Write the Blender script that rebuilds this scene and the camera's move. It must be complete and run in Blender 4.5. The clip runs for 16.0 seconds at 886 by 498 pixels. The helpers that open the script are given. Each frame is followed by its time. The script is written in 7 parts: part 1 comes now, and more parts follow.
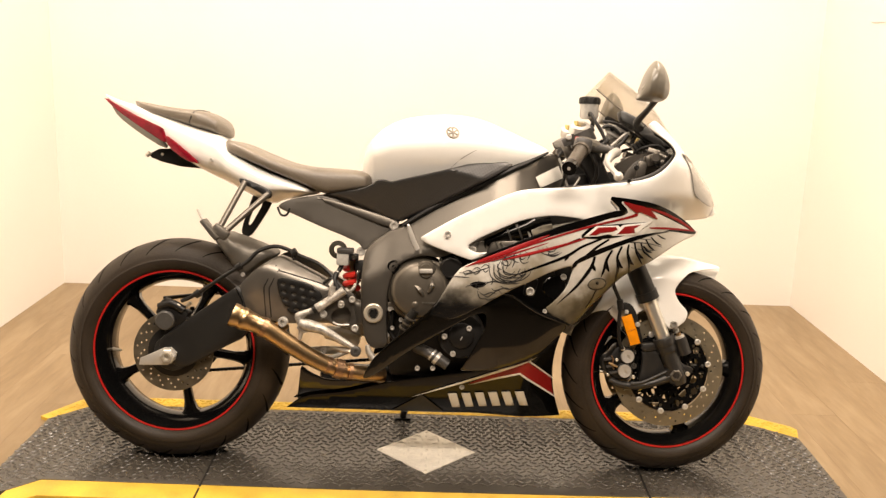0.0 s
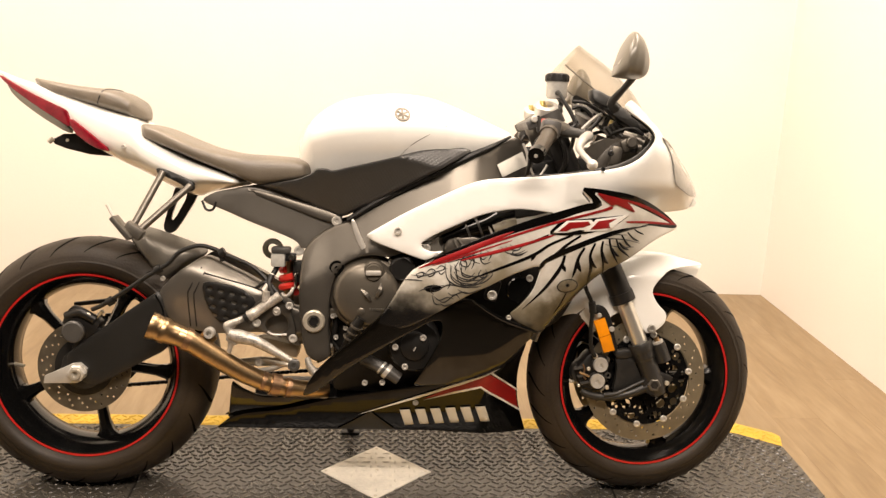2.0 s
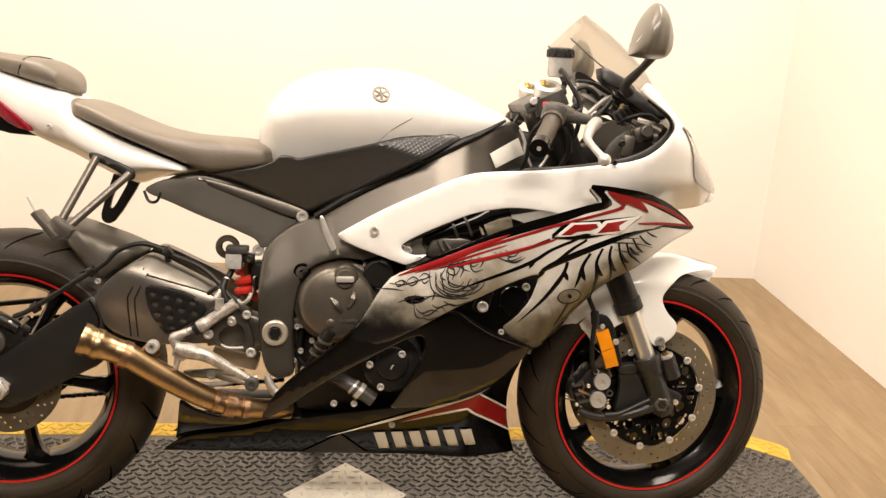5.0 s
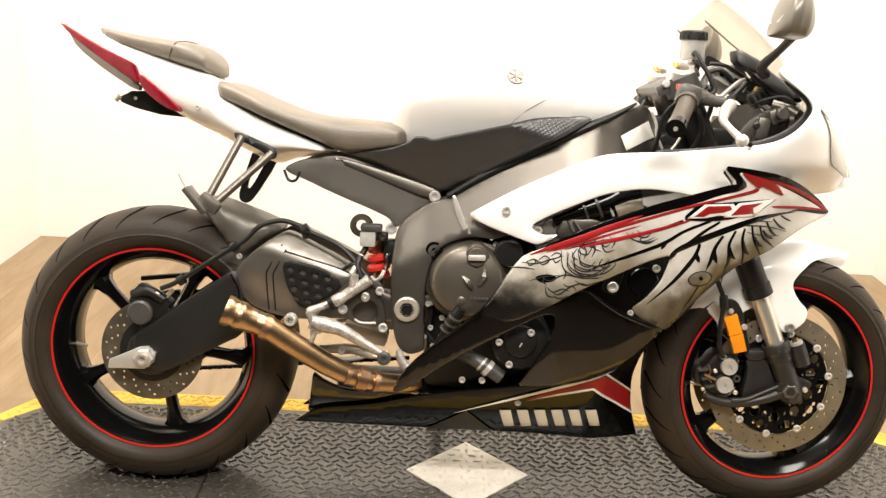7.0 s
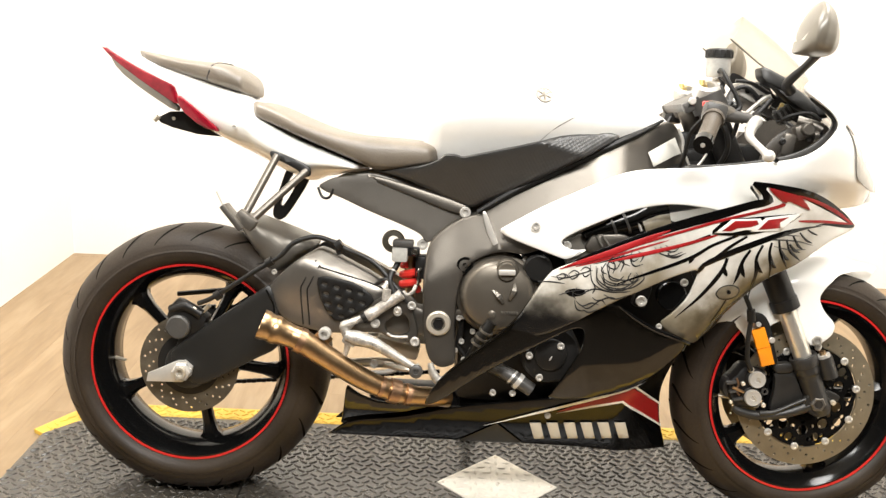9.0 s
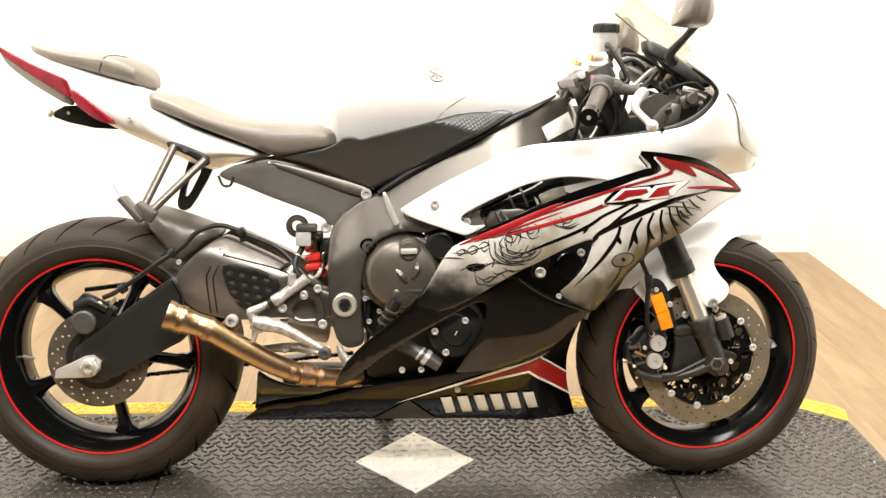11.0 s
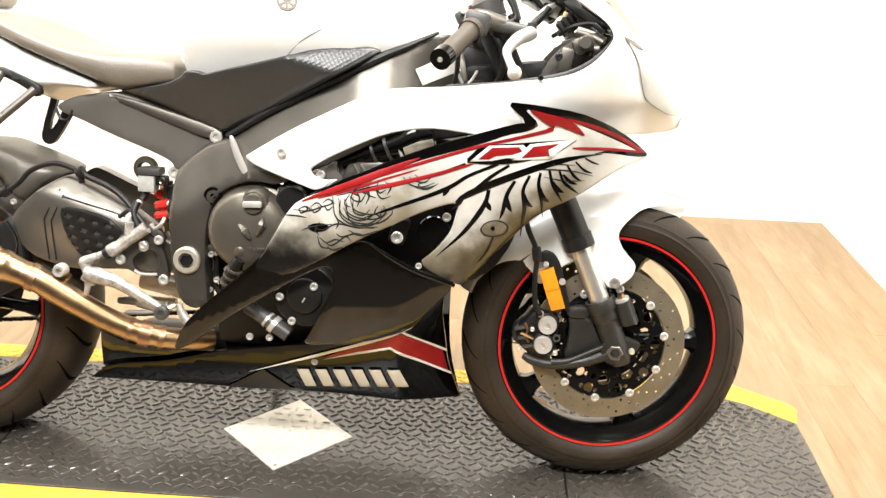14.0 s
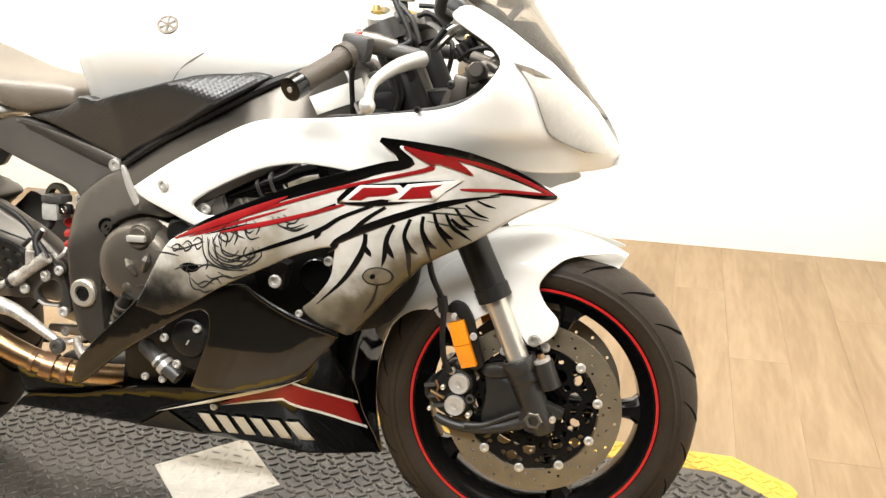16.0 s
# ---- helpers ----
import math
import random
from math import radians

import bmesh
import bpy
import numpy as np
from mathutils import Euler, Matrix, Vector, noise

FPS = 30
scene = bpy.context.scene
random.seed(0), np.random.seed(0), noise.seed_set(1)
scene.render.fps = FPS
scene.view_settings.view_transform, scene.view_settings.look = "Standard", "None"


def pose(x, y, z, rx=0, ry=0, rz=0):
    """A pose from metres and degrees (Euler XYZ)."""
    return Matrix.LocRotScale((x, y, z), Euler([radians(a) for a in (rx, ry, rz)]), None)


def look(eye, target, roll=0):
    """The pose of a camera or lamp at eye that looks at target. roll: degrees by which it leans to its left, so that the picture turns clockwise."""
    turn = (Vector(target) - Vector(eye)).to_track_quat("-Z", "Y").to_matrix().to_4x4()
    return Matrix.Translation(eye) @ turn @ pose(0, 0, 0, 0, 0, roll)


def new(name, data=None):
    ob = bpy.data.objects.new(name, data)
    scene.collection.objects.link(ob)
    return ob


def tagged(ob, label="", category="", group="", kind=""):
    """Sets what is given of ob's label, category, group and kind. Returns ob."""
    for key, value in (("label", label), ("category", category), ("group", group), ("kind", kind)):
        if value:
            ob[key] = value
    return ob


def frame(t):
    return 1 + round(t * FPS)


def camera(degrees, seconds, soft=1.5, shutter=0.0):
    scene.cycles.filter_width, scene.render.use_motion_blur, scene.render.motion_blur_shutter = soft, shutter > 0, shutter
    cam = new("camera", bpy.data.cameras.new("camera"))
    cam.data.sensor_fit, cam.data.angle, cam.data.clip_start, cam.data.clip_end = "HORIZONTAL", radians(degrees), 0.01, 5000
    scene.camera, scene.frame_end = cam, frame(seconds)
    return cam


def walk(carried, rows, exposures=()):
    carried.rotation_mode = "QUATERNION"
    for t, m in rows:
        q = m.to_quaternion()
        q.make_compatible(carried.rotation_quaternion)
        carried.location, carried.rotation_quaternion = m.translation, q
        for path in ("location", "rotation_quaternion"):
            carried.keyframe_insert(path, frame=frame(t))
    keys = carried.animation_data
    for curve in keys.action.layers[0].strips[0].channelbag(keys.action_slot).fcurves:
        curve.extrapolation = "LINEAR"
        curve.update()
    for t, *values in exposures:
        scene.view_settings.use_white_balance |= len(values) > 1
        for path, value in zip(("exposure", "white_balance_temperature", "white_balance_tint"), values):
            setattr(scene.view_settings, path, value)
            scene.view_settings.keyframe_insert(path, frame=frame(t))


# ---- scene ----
from mathutils import geometry
from mathutils.bvhtree import BVHTree

cam = camera(50.0, 16.0, soft=1.4)
PATH = [
    (0, (0.013, -2.471, 1.219), (0.043, -0.525, 0.758), 2.1),
    (0.5, (0.028, -2.456, 1.217), (0.053, -0.504, 0.783), 1.8),
    (1, (0.056, -2.409, 1.205), (0.022, -0.464, 0.741), 1.3),
    (1.5, (0.054, -2.317, 1.194), (0.042, -0.383, 0.682), 2.4),
    (2, (0.025, -2.167, 1.195), (0.154, -0.236, 0.693), 2.3),
    (2.5, (0.002, -2.059, 1.196), (0.198, -0.134, 0.689), 2.6),
    (3, (0.027, -1.94, 1.194), (0.231, -0.017, 0.682), 2.7),
    (3.2, (0.046, -1.886, 1.179), (0.224, 0.045, 0.691), 2.9),
    (5.3, (-0.004, -1.847, 1.215), (0.205, 0.045, 0.603), 3.7),
    (5.5, (-0.01, -1.862, 1.209), (0.198, 0.028, 0.589), 3.5),
    (6, (-0.033, -1.882, 1.199), (0.157, 0.009, 0.577), 4.4),
    (6.5, (-0.063, -1.883, 1.192), (0.031, 0.014, 0.566), 4.0),
    (7, (-0.079, -1.887, 1.18), (-0.059, 0.02, 0.575), 2.9),
    (7.5, (-0.091, -1.895, 1.177), (-0.107, 0.009, 0.563), 3.2),
    (8, (-0.093, -1.897, 1.177), (-0.112, 0.004, 0.555), 2.6),
    (8.2, (-0.1, -1.9, 1.183), (-0.121, 0.004, 0.571), 2.5),
    (10.3, (-0.091, -1.974, 1.19), (-0.09, -0.055, 0.629), 1.4),
    (10.5, (-0.081, -1.977, 1.184), (-0.043, -0.064, 0.601), 1.3),
    (11, (-0.018, -1.96, 1.185), (0.08, -0.054, 0.588), 0.6),
    (11.5, (0.068, -1.94, 1.186), (0.161, -0.032, 0.594), 0.5),
    (12, (0.148, -1.918, 1.186), (0.213, -0.009, 0.592), -0.8),
    (12.5, (0.211, -1.905, 1.174), (0.214, 0.001, 0.566), -2.6),
    (13, (0.274, -1.874, 1.159), (0.247, 0.01, 0.487), -2.3),
    (13.5, (0.349, -1.804, 1.154), (0.373, 0.074, 0.466), -1.3),
    (14, (0.431, -1.706, 1.153), (0.346, 0.158, 0.432), 2.1),
    (14.5, (0.523, -1.641, 1.173), (0.402, 0.233, 0.486), 1.3),
    (15, (0.675, -1.59, 1.182), (0.361, 0.27, 0.518), 1.3),
    (15.5, (0.797, -1.546, 1.181), (0.373, 0.283, 0.492), 0.7),
    (16, (0.881, -1.444, 1.163), (0.435, 0.369, 0.447), 0.3),
]
walk(cam, [(t, look(eye, target, roll)) for t, eye, target, roll in PATH],
     exposures=[(0.0, 0.01, 7400, 18), (2.0, 0.02, 7200, 18), (3.0, 0.04, 6900, 17), (5.5, -0.09, 7000, 17), (6.0, 0.06, 6550, 13.5), (6.4, 0.22, 6400, 12), (6.9, 0.33, 6350, 12.5), (8.0, 0.5, 5980, 10), (10.5, 0.58, 6080, 11), (12.8, 0.52, 5960, 10), (13.5, 0.77, 5930, 10), (14.4, 0.86, 5920, 10), (15.3, 0.66, 5940, 10), (16.0, 0.50, 5950, 10)])

# ---- world and light ----
world = bpy.data.worlds.new("room_air")
scene.world = world
world.use_nodes = True
world.node_tree.nodes["Background"].inputs[0].default_value = (1.0, 0.93, 0.8, 1)
world.node_tree.nodes["Background"].inputs[1].default_value = 0.25


def ceiling_lamp(x, y, z, sx, sy, watts):
    data = bpy.data.lights.new("ceiling_lamp", "AREA")
    data.shape, data.size, data.size_y, data.energy, data.color = "RECTANGLE", sx, sy, watts, (1.0, 0.935, 0.83)
    ob = new("ceiling_lamp", data)
    ob.matrix_world = pose(x, y, z)
    return ob


ceiling_lamp(-0.9, 0.25, 2.76, 0.8, 1.5, 56)
ceiling_lamp(0.9, 0.25, 2.76, 0.8, 1.5, 60)
# Unseen fill lamp, added on the camera's side to brighten the bike's flank.
ceiling_lamp(0.1, -2.0, 2.76, 2.0, 0.5, 126)


# ---- materials ----
def material(name, colour, rough=0.5, metal=0.0, vary=0.08, scale=8.0, bump=0.0, bump_scale=60.0, coat=0.0, spec=0.5, speck=0.0):
    """A surface with colour varied at two scales, uneven gloss and a fine relief."""
    m = bpy.data.materials.new(name)
    m.use_nodes = True
    nt = m.node_tree
    b = nt.nodes["Principled BSDF"]
    b.inputs["Metallic"].default_value = metal
    b.inputs["Coat Weight"].default_value = coat
    b.inputs["Coat Roughness"].default_value = 0.12
    b.inputs["Specular IOR Level"].default_value = spec
    co = nt.nodes.new("ShaderNodeTexCoord")
    big = nt.nodes.new("ShaderNodeTexNoise")
    big.inputs["Scale"].default_value, big.inputs["Detail"].default_value = scale, 4
    fine = nt.nodes.new("ShaderNodeTexNoise")
    fine.inputs["Scale"].default_value, fine.inputs["Detail"].default_value = bump_scale * 2, 3
    nt.links.new(co.outputs["Object"], big.inputs["Vector"])
    nt.links.new(co.outputs["Object"], fine.inputs["Vector"])
    add = nt.nodes.new("ShaderNodeMath")
    add.operation = "MULTIPLY_ADD"
    add.inputs[1].default_value = 0.4
    nt.links.new(fine.outputs["Fac"], add.inputs[0])
    nt.links.new(big.outputs["Fac"], add.inputs[2])
    ramp = nt.nodes.new("ShaderNodeMapRange")
    ramp.inputs["From Min"].default_value, ramp.inputs["From Max"].default_value = 0.4, 1.0
    ramp.inputs["To Min"].default_value, ramp.inputs["To Max"].default_value = 1 - vary, 1 + vary
    nt.links.new(add.outputs[0], ramp.inputs["Value"])
    mul = nt.nodes.new("ShaderNodeVectorMath")
    mul.operation = "SCALE"
    mul.inputs[0].default_value = colour
    nt.links.new(ramp.outputs[0], mul.inputs["Scale"])
    nt.links.new(mul.outputs[0], b.inputs["Base Color"])
    rr = nt.nodes.new("ShaderNodeMapRange")
    rr.inputs["To Min"].default_value, rr.inputs["To Max"].default_value = max(rough * 0.8, 0.02), min(rough * 1.25, 1)
    nt.links.new(big.outputs["Fac"], rr.inputs["Value"])
    nt.links.new(rr.outputs[0], b.inputs["Roughness"])
    if bump:
        bp = nt.nodes.new("ShaderNodeBump")
        bp.inputs["Strength"].default_value, bp.inputs["Distance"].default_value = bump, 0.002
        nt.links.new(fine.outputs["Fac"], bp.inputs["Height"])
        nt.links.new(bp.outputs[0], b.inputs["Normal"])
    return m


def art_paint():
    """White paint with brown-grey airbrushed grime that runs to black along the lower edge."""
    m = material("art_white", (0.80, 0.785, 0.74), 0.22, vary=0.10, scale=22, coat=0.3)
    nt = m.node_tree
    b = nt.nodes["Principled BSDF"]
    base = b.inputs["Base Color"].links[0].from_socket
    co = nt.nodes.new("ShaderNodeTexCoord")
    sep = nt.nodes.new("ShaderNodeSeparateXYZ")
    nt.links.new(co.outputs["Object"], sep.inputs[0])
    cloud = nt.nodes.new("ShaderNodeTexNoise")
    cloud.inputs["Scale"].default_value, cloud.inputs["Detail"].default_value = 26, 7
    nt.links.new(co.outputs["Object"], cloud.inputs["Vector"])

    def math_node(op, a, c, d=None):
        n = nt.nodes.new("ShaderNodeMath")
        n.operation = op
        for i, v in enumerate((a, c) if d is None else (a, c, d)):
            if isinstance(v, (int, float)):
                n.inputs[i].default_value = v
            else:
                nt.links.new(v, n.inputs[i])
        return n.outputs[0]

    def layer(low, colour, lo, hi, noise_amount, slope, front=None):
        h = math_node("MULTIPLY_ADD", sep.outputs["X"], slope, sep.outputs["Z"])
        h = math_node("MULTIPLY_ADD", cloud.outputs["Fac"], noise_amount, h)
        r = nt.nodes.new("ShaderNodeMapRange")
        r.interpolation_type = "SMOOTHSTEP"
        r.inputs["From Min"].default_value, r.inputs["From Max"].default_value = lo, hi
        r.inputs["To Min"].default_value, r.inputs["To Max"].default_value = 1, 0
        nt.links.new(h, r.inputs["Value"])
        share = r.outputs[0]
        if front:
            fade = nt.nodes.new("ShaderNodeMapRange")
            fade.inputs["From Min"].default_value, fade.inputs["From Max"].default_value = front
            fade.inputs["To Min"].default_value, fade.inputs["To Max"].default_value = 1, 0
            nt.links.new(sep.outputs["X"], fade.inputs["Value"])
            share = math_node("MULTIPLY", share, fade.outputs[0])
        mx = nt.nodes.new("ShaderNodeMix")
        mx.data_type = "RGBA"
        nt.links.new(share, mx.inputs[0])
        nt.links.new(low, mx.inputs[6])
        mx.inputs[7].default_value = (*colour, 1)
        return mx.outputs[2]

    c = layer(base, (0.17, 0.135, 0.075), 0.17, 0.29, 0.09, -0.85, (0.57, 0.69))
    c = layer(c, (0.12, 0.095, 0.055), 0.68, 0.80, 0.08, 0.55, (0.33, 0.25))
    c = layer(c, (0.045, 0.036, 0.02), 0.137, 0.212, 0.06, -0.85, (0.50, 0.62))
    c = layer(c, (0.22, 0.185, 0.125), 0.44, 0.60, 0.13, -0.62, (0.30, 0.40))
    c = layer(c, (0.40, 0.36, 0.285), 0.62, 0.95, 0.26, 0.9, (0.20, 0.36))
    c = layer(c, (0.005, 0.005, 0.005), 0.535, 0.645, 0.08, 0.32)
    nt.links.new(c, b.inputs["Base Color"])
    return m


def pad_vinyl():
    """Black vinyl pressed with a fine grid of dimples."""
    m = material("pad_vinyl", (0.030, 0.029, 0.0275), 0.36, vary=0.12, scale=20, spec=0.8)
    nt = m.node_tree
    co = nt.nodes.new("ShaderNodeTexCoord")
    grid = nt.nodes.new("ShaderNodeTexVoronoi")
    grid.inputs["Scale"].default_value, grid.inputs["Randomness"].default_value = 150, 0.0
    bp = nt.nodes.new("ShaderNodeBump")
    bp.inputs["Strength"].default_value, bp.inputs["Distance"].default_value = 0.34, 0.002
    flat = nt.nodes.new("ShaderNodeMapping")
    flat.inputs["Scale"].default_value, flat.inputs["Rotation"].default_value = (1, 0, 1), (0, radians(32), 0)
    grid.voronoi_dimensions = "2D"
    turn_up = nt.nodes.new("ShaderNodeSeparateXYZ")
    lay = nt.nodes.new("ShaderNodeCombineXYZ")
    nt.links.new(co.outputs["Object"], flat.inputs["Vector"])
    nt.links.new(flat.outputs[0], turn_up.inputs[0])
    nt.links.new(turn_up.outputs["X"], lay.inputs["X"])
    nt.links.new(turn_up.outputs["Z"], lay.inputs["Y"])
    nt.links.new(lay.outputs[0], grid.inputs["Vector"])
    nt.links.new(grid.outputs["Distance"], bp.inputs["Height"])
    nt.links.new(bp.outputs[0], nt.nodes["Principled BSDF"].inputs["Normal"])
    return m


WALL = material("wall_paint", (0.82, 0.79, 0.735), 0.6, vary=0.03, scale=1.5, bump=0.15, bump_scale=60)
CEIL = material("ceiling_paint", (0.82, 0.80, 0.75), 0.8, vary=0.02)
RUBBER = material("mat_rubber", (0.050, 0.044, 0.036), 0.27, vary=0.35, scale=6, bump=0.12, bump_scale=120, spec=0.85)
TREAD = material("mat_tread", (0.040, 0.035, 0.028), 0.25, vary=0.35, scale=9, bump=0.12, bump_scale=120, spec=0.8)
YELLOW = material("mat_yellow", (0.60, 0.385, 0.045), 0.55, vary=0.3, scale=11, bump=0.3, bump_scale=90)
STEEL = material("plate_steel", (0.72, 0.68, 0.60), 0.5, metal=0.15, vary=0.18, scale=18, bump=0.1)
TYRE = material("tyre_rubber", (0.026, 0.0185, 0.012), 0.50, vary=0.45, scale=9, bump=0.25, bump_scale=90, spec=0.3)
GROOVE = material("tread_groove", (0.004, 0.0035, 0.003), 0.95, vary=0.1, spec=0.05)
BLACKRIM = material("black_rim", (0.0035, 0.0035, 0.0035), 0.13, vary=0.1, spec=0.4)
REDTAPE = material("red_tape", (0.48, 0.016, 0.014), 0.3, vary=0.12)
WHITE = material("pearl_white", (0.88, 0.868, 0.828), 0.22, vary=0.02, scale=3, coat=0.7)
ARTWHITE = art_paint()
GLOSSBLACK = material("gloss_black", (0.0022, 0.0022, 0.0022), 0.05, vary=0.1, spec=0.4)
BELLYB = material("belly_black", (0.0022, 0.0022, 0.0022), 0.07, vary=0.1, spec=0.28)
MIDBLACK = material("flank_black", (0.0032, 0.0026, 0.0018), 0.07, vary=0.2, spec=0.6)
SEATV = material("seat_vinyl", (0.145, 0.120, 0.090), 0.42, vary=0.3, scale=9, bump=0.3, bump_scale=220, spec=0.8)
GRIPV = material("grip_rubber", (0.055, 0.042, 0.028), 0.5, vary=0.25, scale=40, bump=0.5, bump_scale=200)
INNERG = material("inner_plastic", (0.055, 0.052, 0.048), 0.38, vary=0.2, scale=20, bump=0.2, bump_scale=120)
PADV = pad_vinyl()
FRAMEG = material("frame_grey", (0.145, 0.132, 0.114), 0.38, metal=0.85, vary=0.08, scale=14, bump=0.12, bump_scale=200)
SWINGB = material("swingarm_black", (0.0095, 0.009, 0.008), 0.42, vary=0.12, bump=0.1, bump_scale=200)
FORKC = material("fork_casting", (0.016, 0.0146, 0.0128), 0.43, vary=0.25, scale=25, bump=0.2, bump_scale=180, spec=0.6)
GROMMET = material("olive_rubber", (0.040, 0.034, 0.020), 0.5, vary=0.25, scale=40)
SWINGG = material("cast_grey", (0.20, 0.184, 0.160), 0.36, metal=0.8, vary=0.1, scale=12, bump=0.12, bump_scale=200)
ENGINE = material("engine_bronze", (0.142, 0.125, 0.101), 0.36, metal=0.65, vary=0.12, scale=16, bump=0.12, bump_scale=200)
DARK = material("dark_plastic", (0.0085, 0.0078, 0.007), 0.42, vary=0.2, bump=0.15, bump_scale=150, spec=0.4)
ALU = material("bare_aluminium", (0.60, 0.575, 0.53), 0.36, metal=0.5, vary=0.1, scale=24)
CHROME = material("chrome", (0.75, 0.73, 0.69), 0.12, metal=1.0, vary=0.05)
DISCM = material("disc_steel", (0.56, 0.51, 0.42), 0.38, metal=0.6, vary=0.1, scale=30, bump=0.08, bump_scale=300)
STANCHION = material("fork_tube_steel", (0.74, 0.71, 0.64), 0.30, metal=0.8, vary=0.05)
FRONTDISC = material("front_disc_steel", (0.30, 0.262, 0.19), 0.42, metal=0.8, vary=0.15, scale=30, bump=0.08, bump_scale=300)
DARKDISC = material("rear_disc_steel", (0.17, 0.15, 0.115), 0.42, metal=0.8, vary=0.3, scale=30, bump=0.08, bump_scale=300)
COPPER = material("heat_tinted_steel", (0.44, 0.30, 0.165), 0.31, metal=1.0, vary=0.3, scale=18)
BROWNED = material("burnt_steel", (0.36, 0.22, 0.13), 0.36, metal=0.9, vary=0.4, scale=40)
WORN = material("worn_alloy", (0.46, 0.43, 0.385), 0.42, metal=0.55, vary=0.55, scale=55, bump=0.6, bump_scale=110)
SIGNALC = material("signal_cover_tan", (0.17, 0.145, 0.10), 0.35, vary=0.25, scale=60)
ORANGE = material("orange_reflector", (0.85, 0.28, 0.01), 0.22, vary=0.08, scale=40, coat=0.5)
INK = material("sketch_ink", (0.014, 0.013, 0.012), 0.4, vary=0.4, scale=60)
REDP = material("red_paint", (0.29, 0.010, 0.011), 0.34, vary=0.2, scale=12, spec=0.35)
TAILRED = material("tail_lens_red", (0.20, 0.005, 0.014), 0.16, vary=0.35, scale=30, spec=0.3)
REDSPRING = material("red_spring", (0.6, 0.03, 0.02), 0.3, vary=0.1)
RESERV = material("reservoir_plastic", (0.68, 0.66, 0.60), 0.3, vary=0.06, scale=20)
RESGREY = material("cloudy_plastic", (0.40, 0.39, 0.36), 0.22, vary=0.2, scale=30)
SUBG = material("subframe_grey", (0.135, 0.125, 0.110), 0.46, metal=0.35, vary=0.1, scale=14, bump=0.1, bump_scale=200)
HUGGER = material("hugger_grey", (0.155, 0.143, 0.123), 0.42, metal=0.5, vary=0.15, scale=14, bump=0.1, bump_scale=200)
TRIMC = material("trim_paint", (0.50, 0.47, 0.42), 0.6, vary=0.05)
LENS = material("headlight_lens", (0.41, 0.39, 0.35), 0.10, vary=0.15, scale=9, coat=0.4)
GOLD = material("gold_anodised", (0.72, 0.55, 0.22), 0.3, metal=0.9, vary=0.1)
MIRRORC = material("mirror_shell", (0.15, 0.135, 0.108), 0.30, vary=0.12, scale=12, spec=0.6)
SATIN = material("satin_black", (0.085, 0.075, 0.060), 0.45, vary=0.1, spec=0.5)


# ---- mesh helpers ----
def part(name, bm, mat, parent=None, label="", smooth=True, m=None, crease=38):
    me = bpy.data.meshes.new(name)
    bmesh.ops.recalc_face_normals(bm, faces=bm.faces[:])
    bm.to_mesh(me)
    bm.free()
    me.materials.append(mat)
    ob = new(name, me)
    if smooth:
        me.polygons.foreach_set("use_smooth", [True] * len(me.polygons))
        me.set_sharp_from_angle(angle=radians(crease))
    if parent:
        ob.parent = parent
    if m is not None:
        ob.matrix_basis = m
    if label:
        tagged(ob, label)
    return ob


def chaikin(p, n, closed=True, r=0.22):
    p = np.array(p, float)
    for _ in range(n):
        q = np.roll(p, -1, 0) if closed else p[1:]
        a = p if closed else p[:-1]
        new_p = np.empty((2 * len(q), p.shape[1]))
        new_p[0::2], new_p[1::2] = a * (1 - r) + q * r, a * r + q * (1 - r)
        p = new_p if closed else np.vstack([p[:1], new_p, p[-1:]])
    return p


def resample(p, step):
    out = []
    for a, b in zip(p, np.roll(p, -1, 0)):
        k = max(1, int(round(np.linalg.norm(b - a) / step)))
        out += [a + (b - a) * i / k for i in range(k)]
    return np.array(out)


def edge_distance(q, p):
    a, b = p, np.roll(p, -1, 0)
    d = b - a
    l2 = np.maximum((d * d).sum(1), 1e-12)
    best = np.full(len(q), 1e9)
    for i in range(len(a)):
        s = np.clip(((q - a[i]) @ d[i]) / l2[i], 0, 1)
        best = np.minimum(best, np.linalg.norm(q - a[i] - s[:, None] * d[i], axis=1))
    return best


def within(q, p):
    r = np.zeros(len(q), bool)
    x, y = q[:, 0], q[:, 1]
    j = len(p) - 1
    for i in range(len(p)):
        c = (p[i, 1] > y) != (p[j, 1] > y)
        r ^= c & (x < (p[j, 0] - p[i, 0]) * (y - p[i, 1]) / (p[j, 1] - p[i, 1] + 1e-15) + p[i, 0])
        j = i
    return r


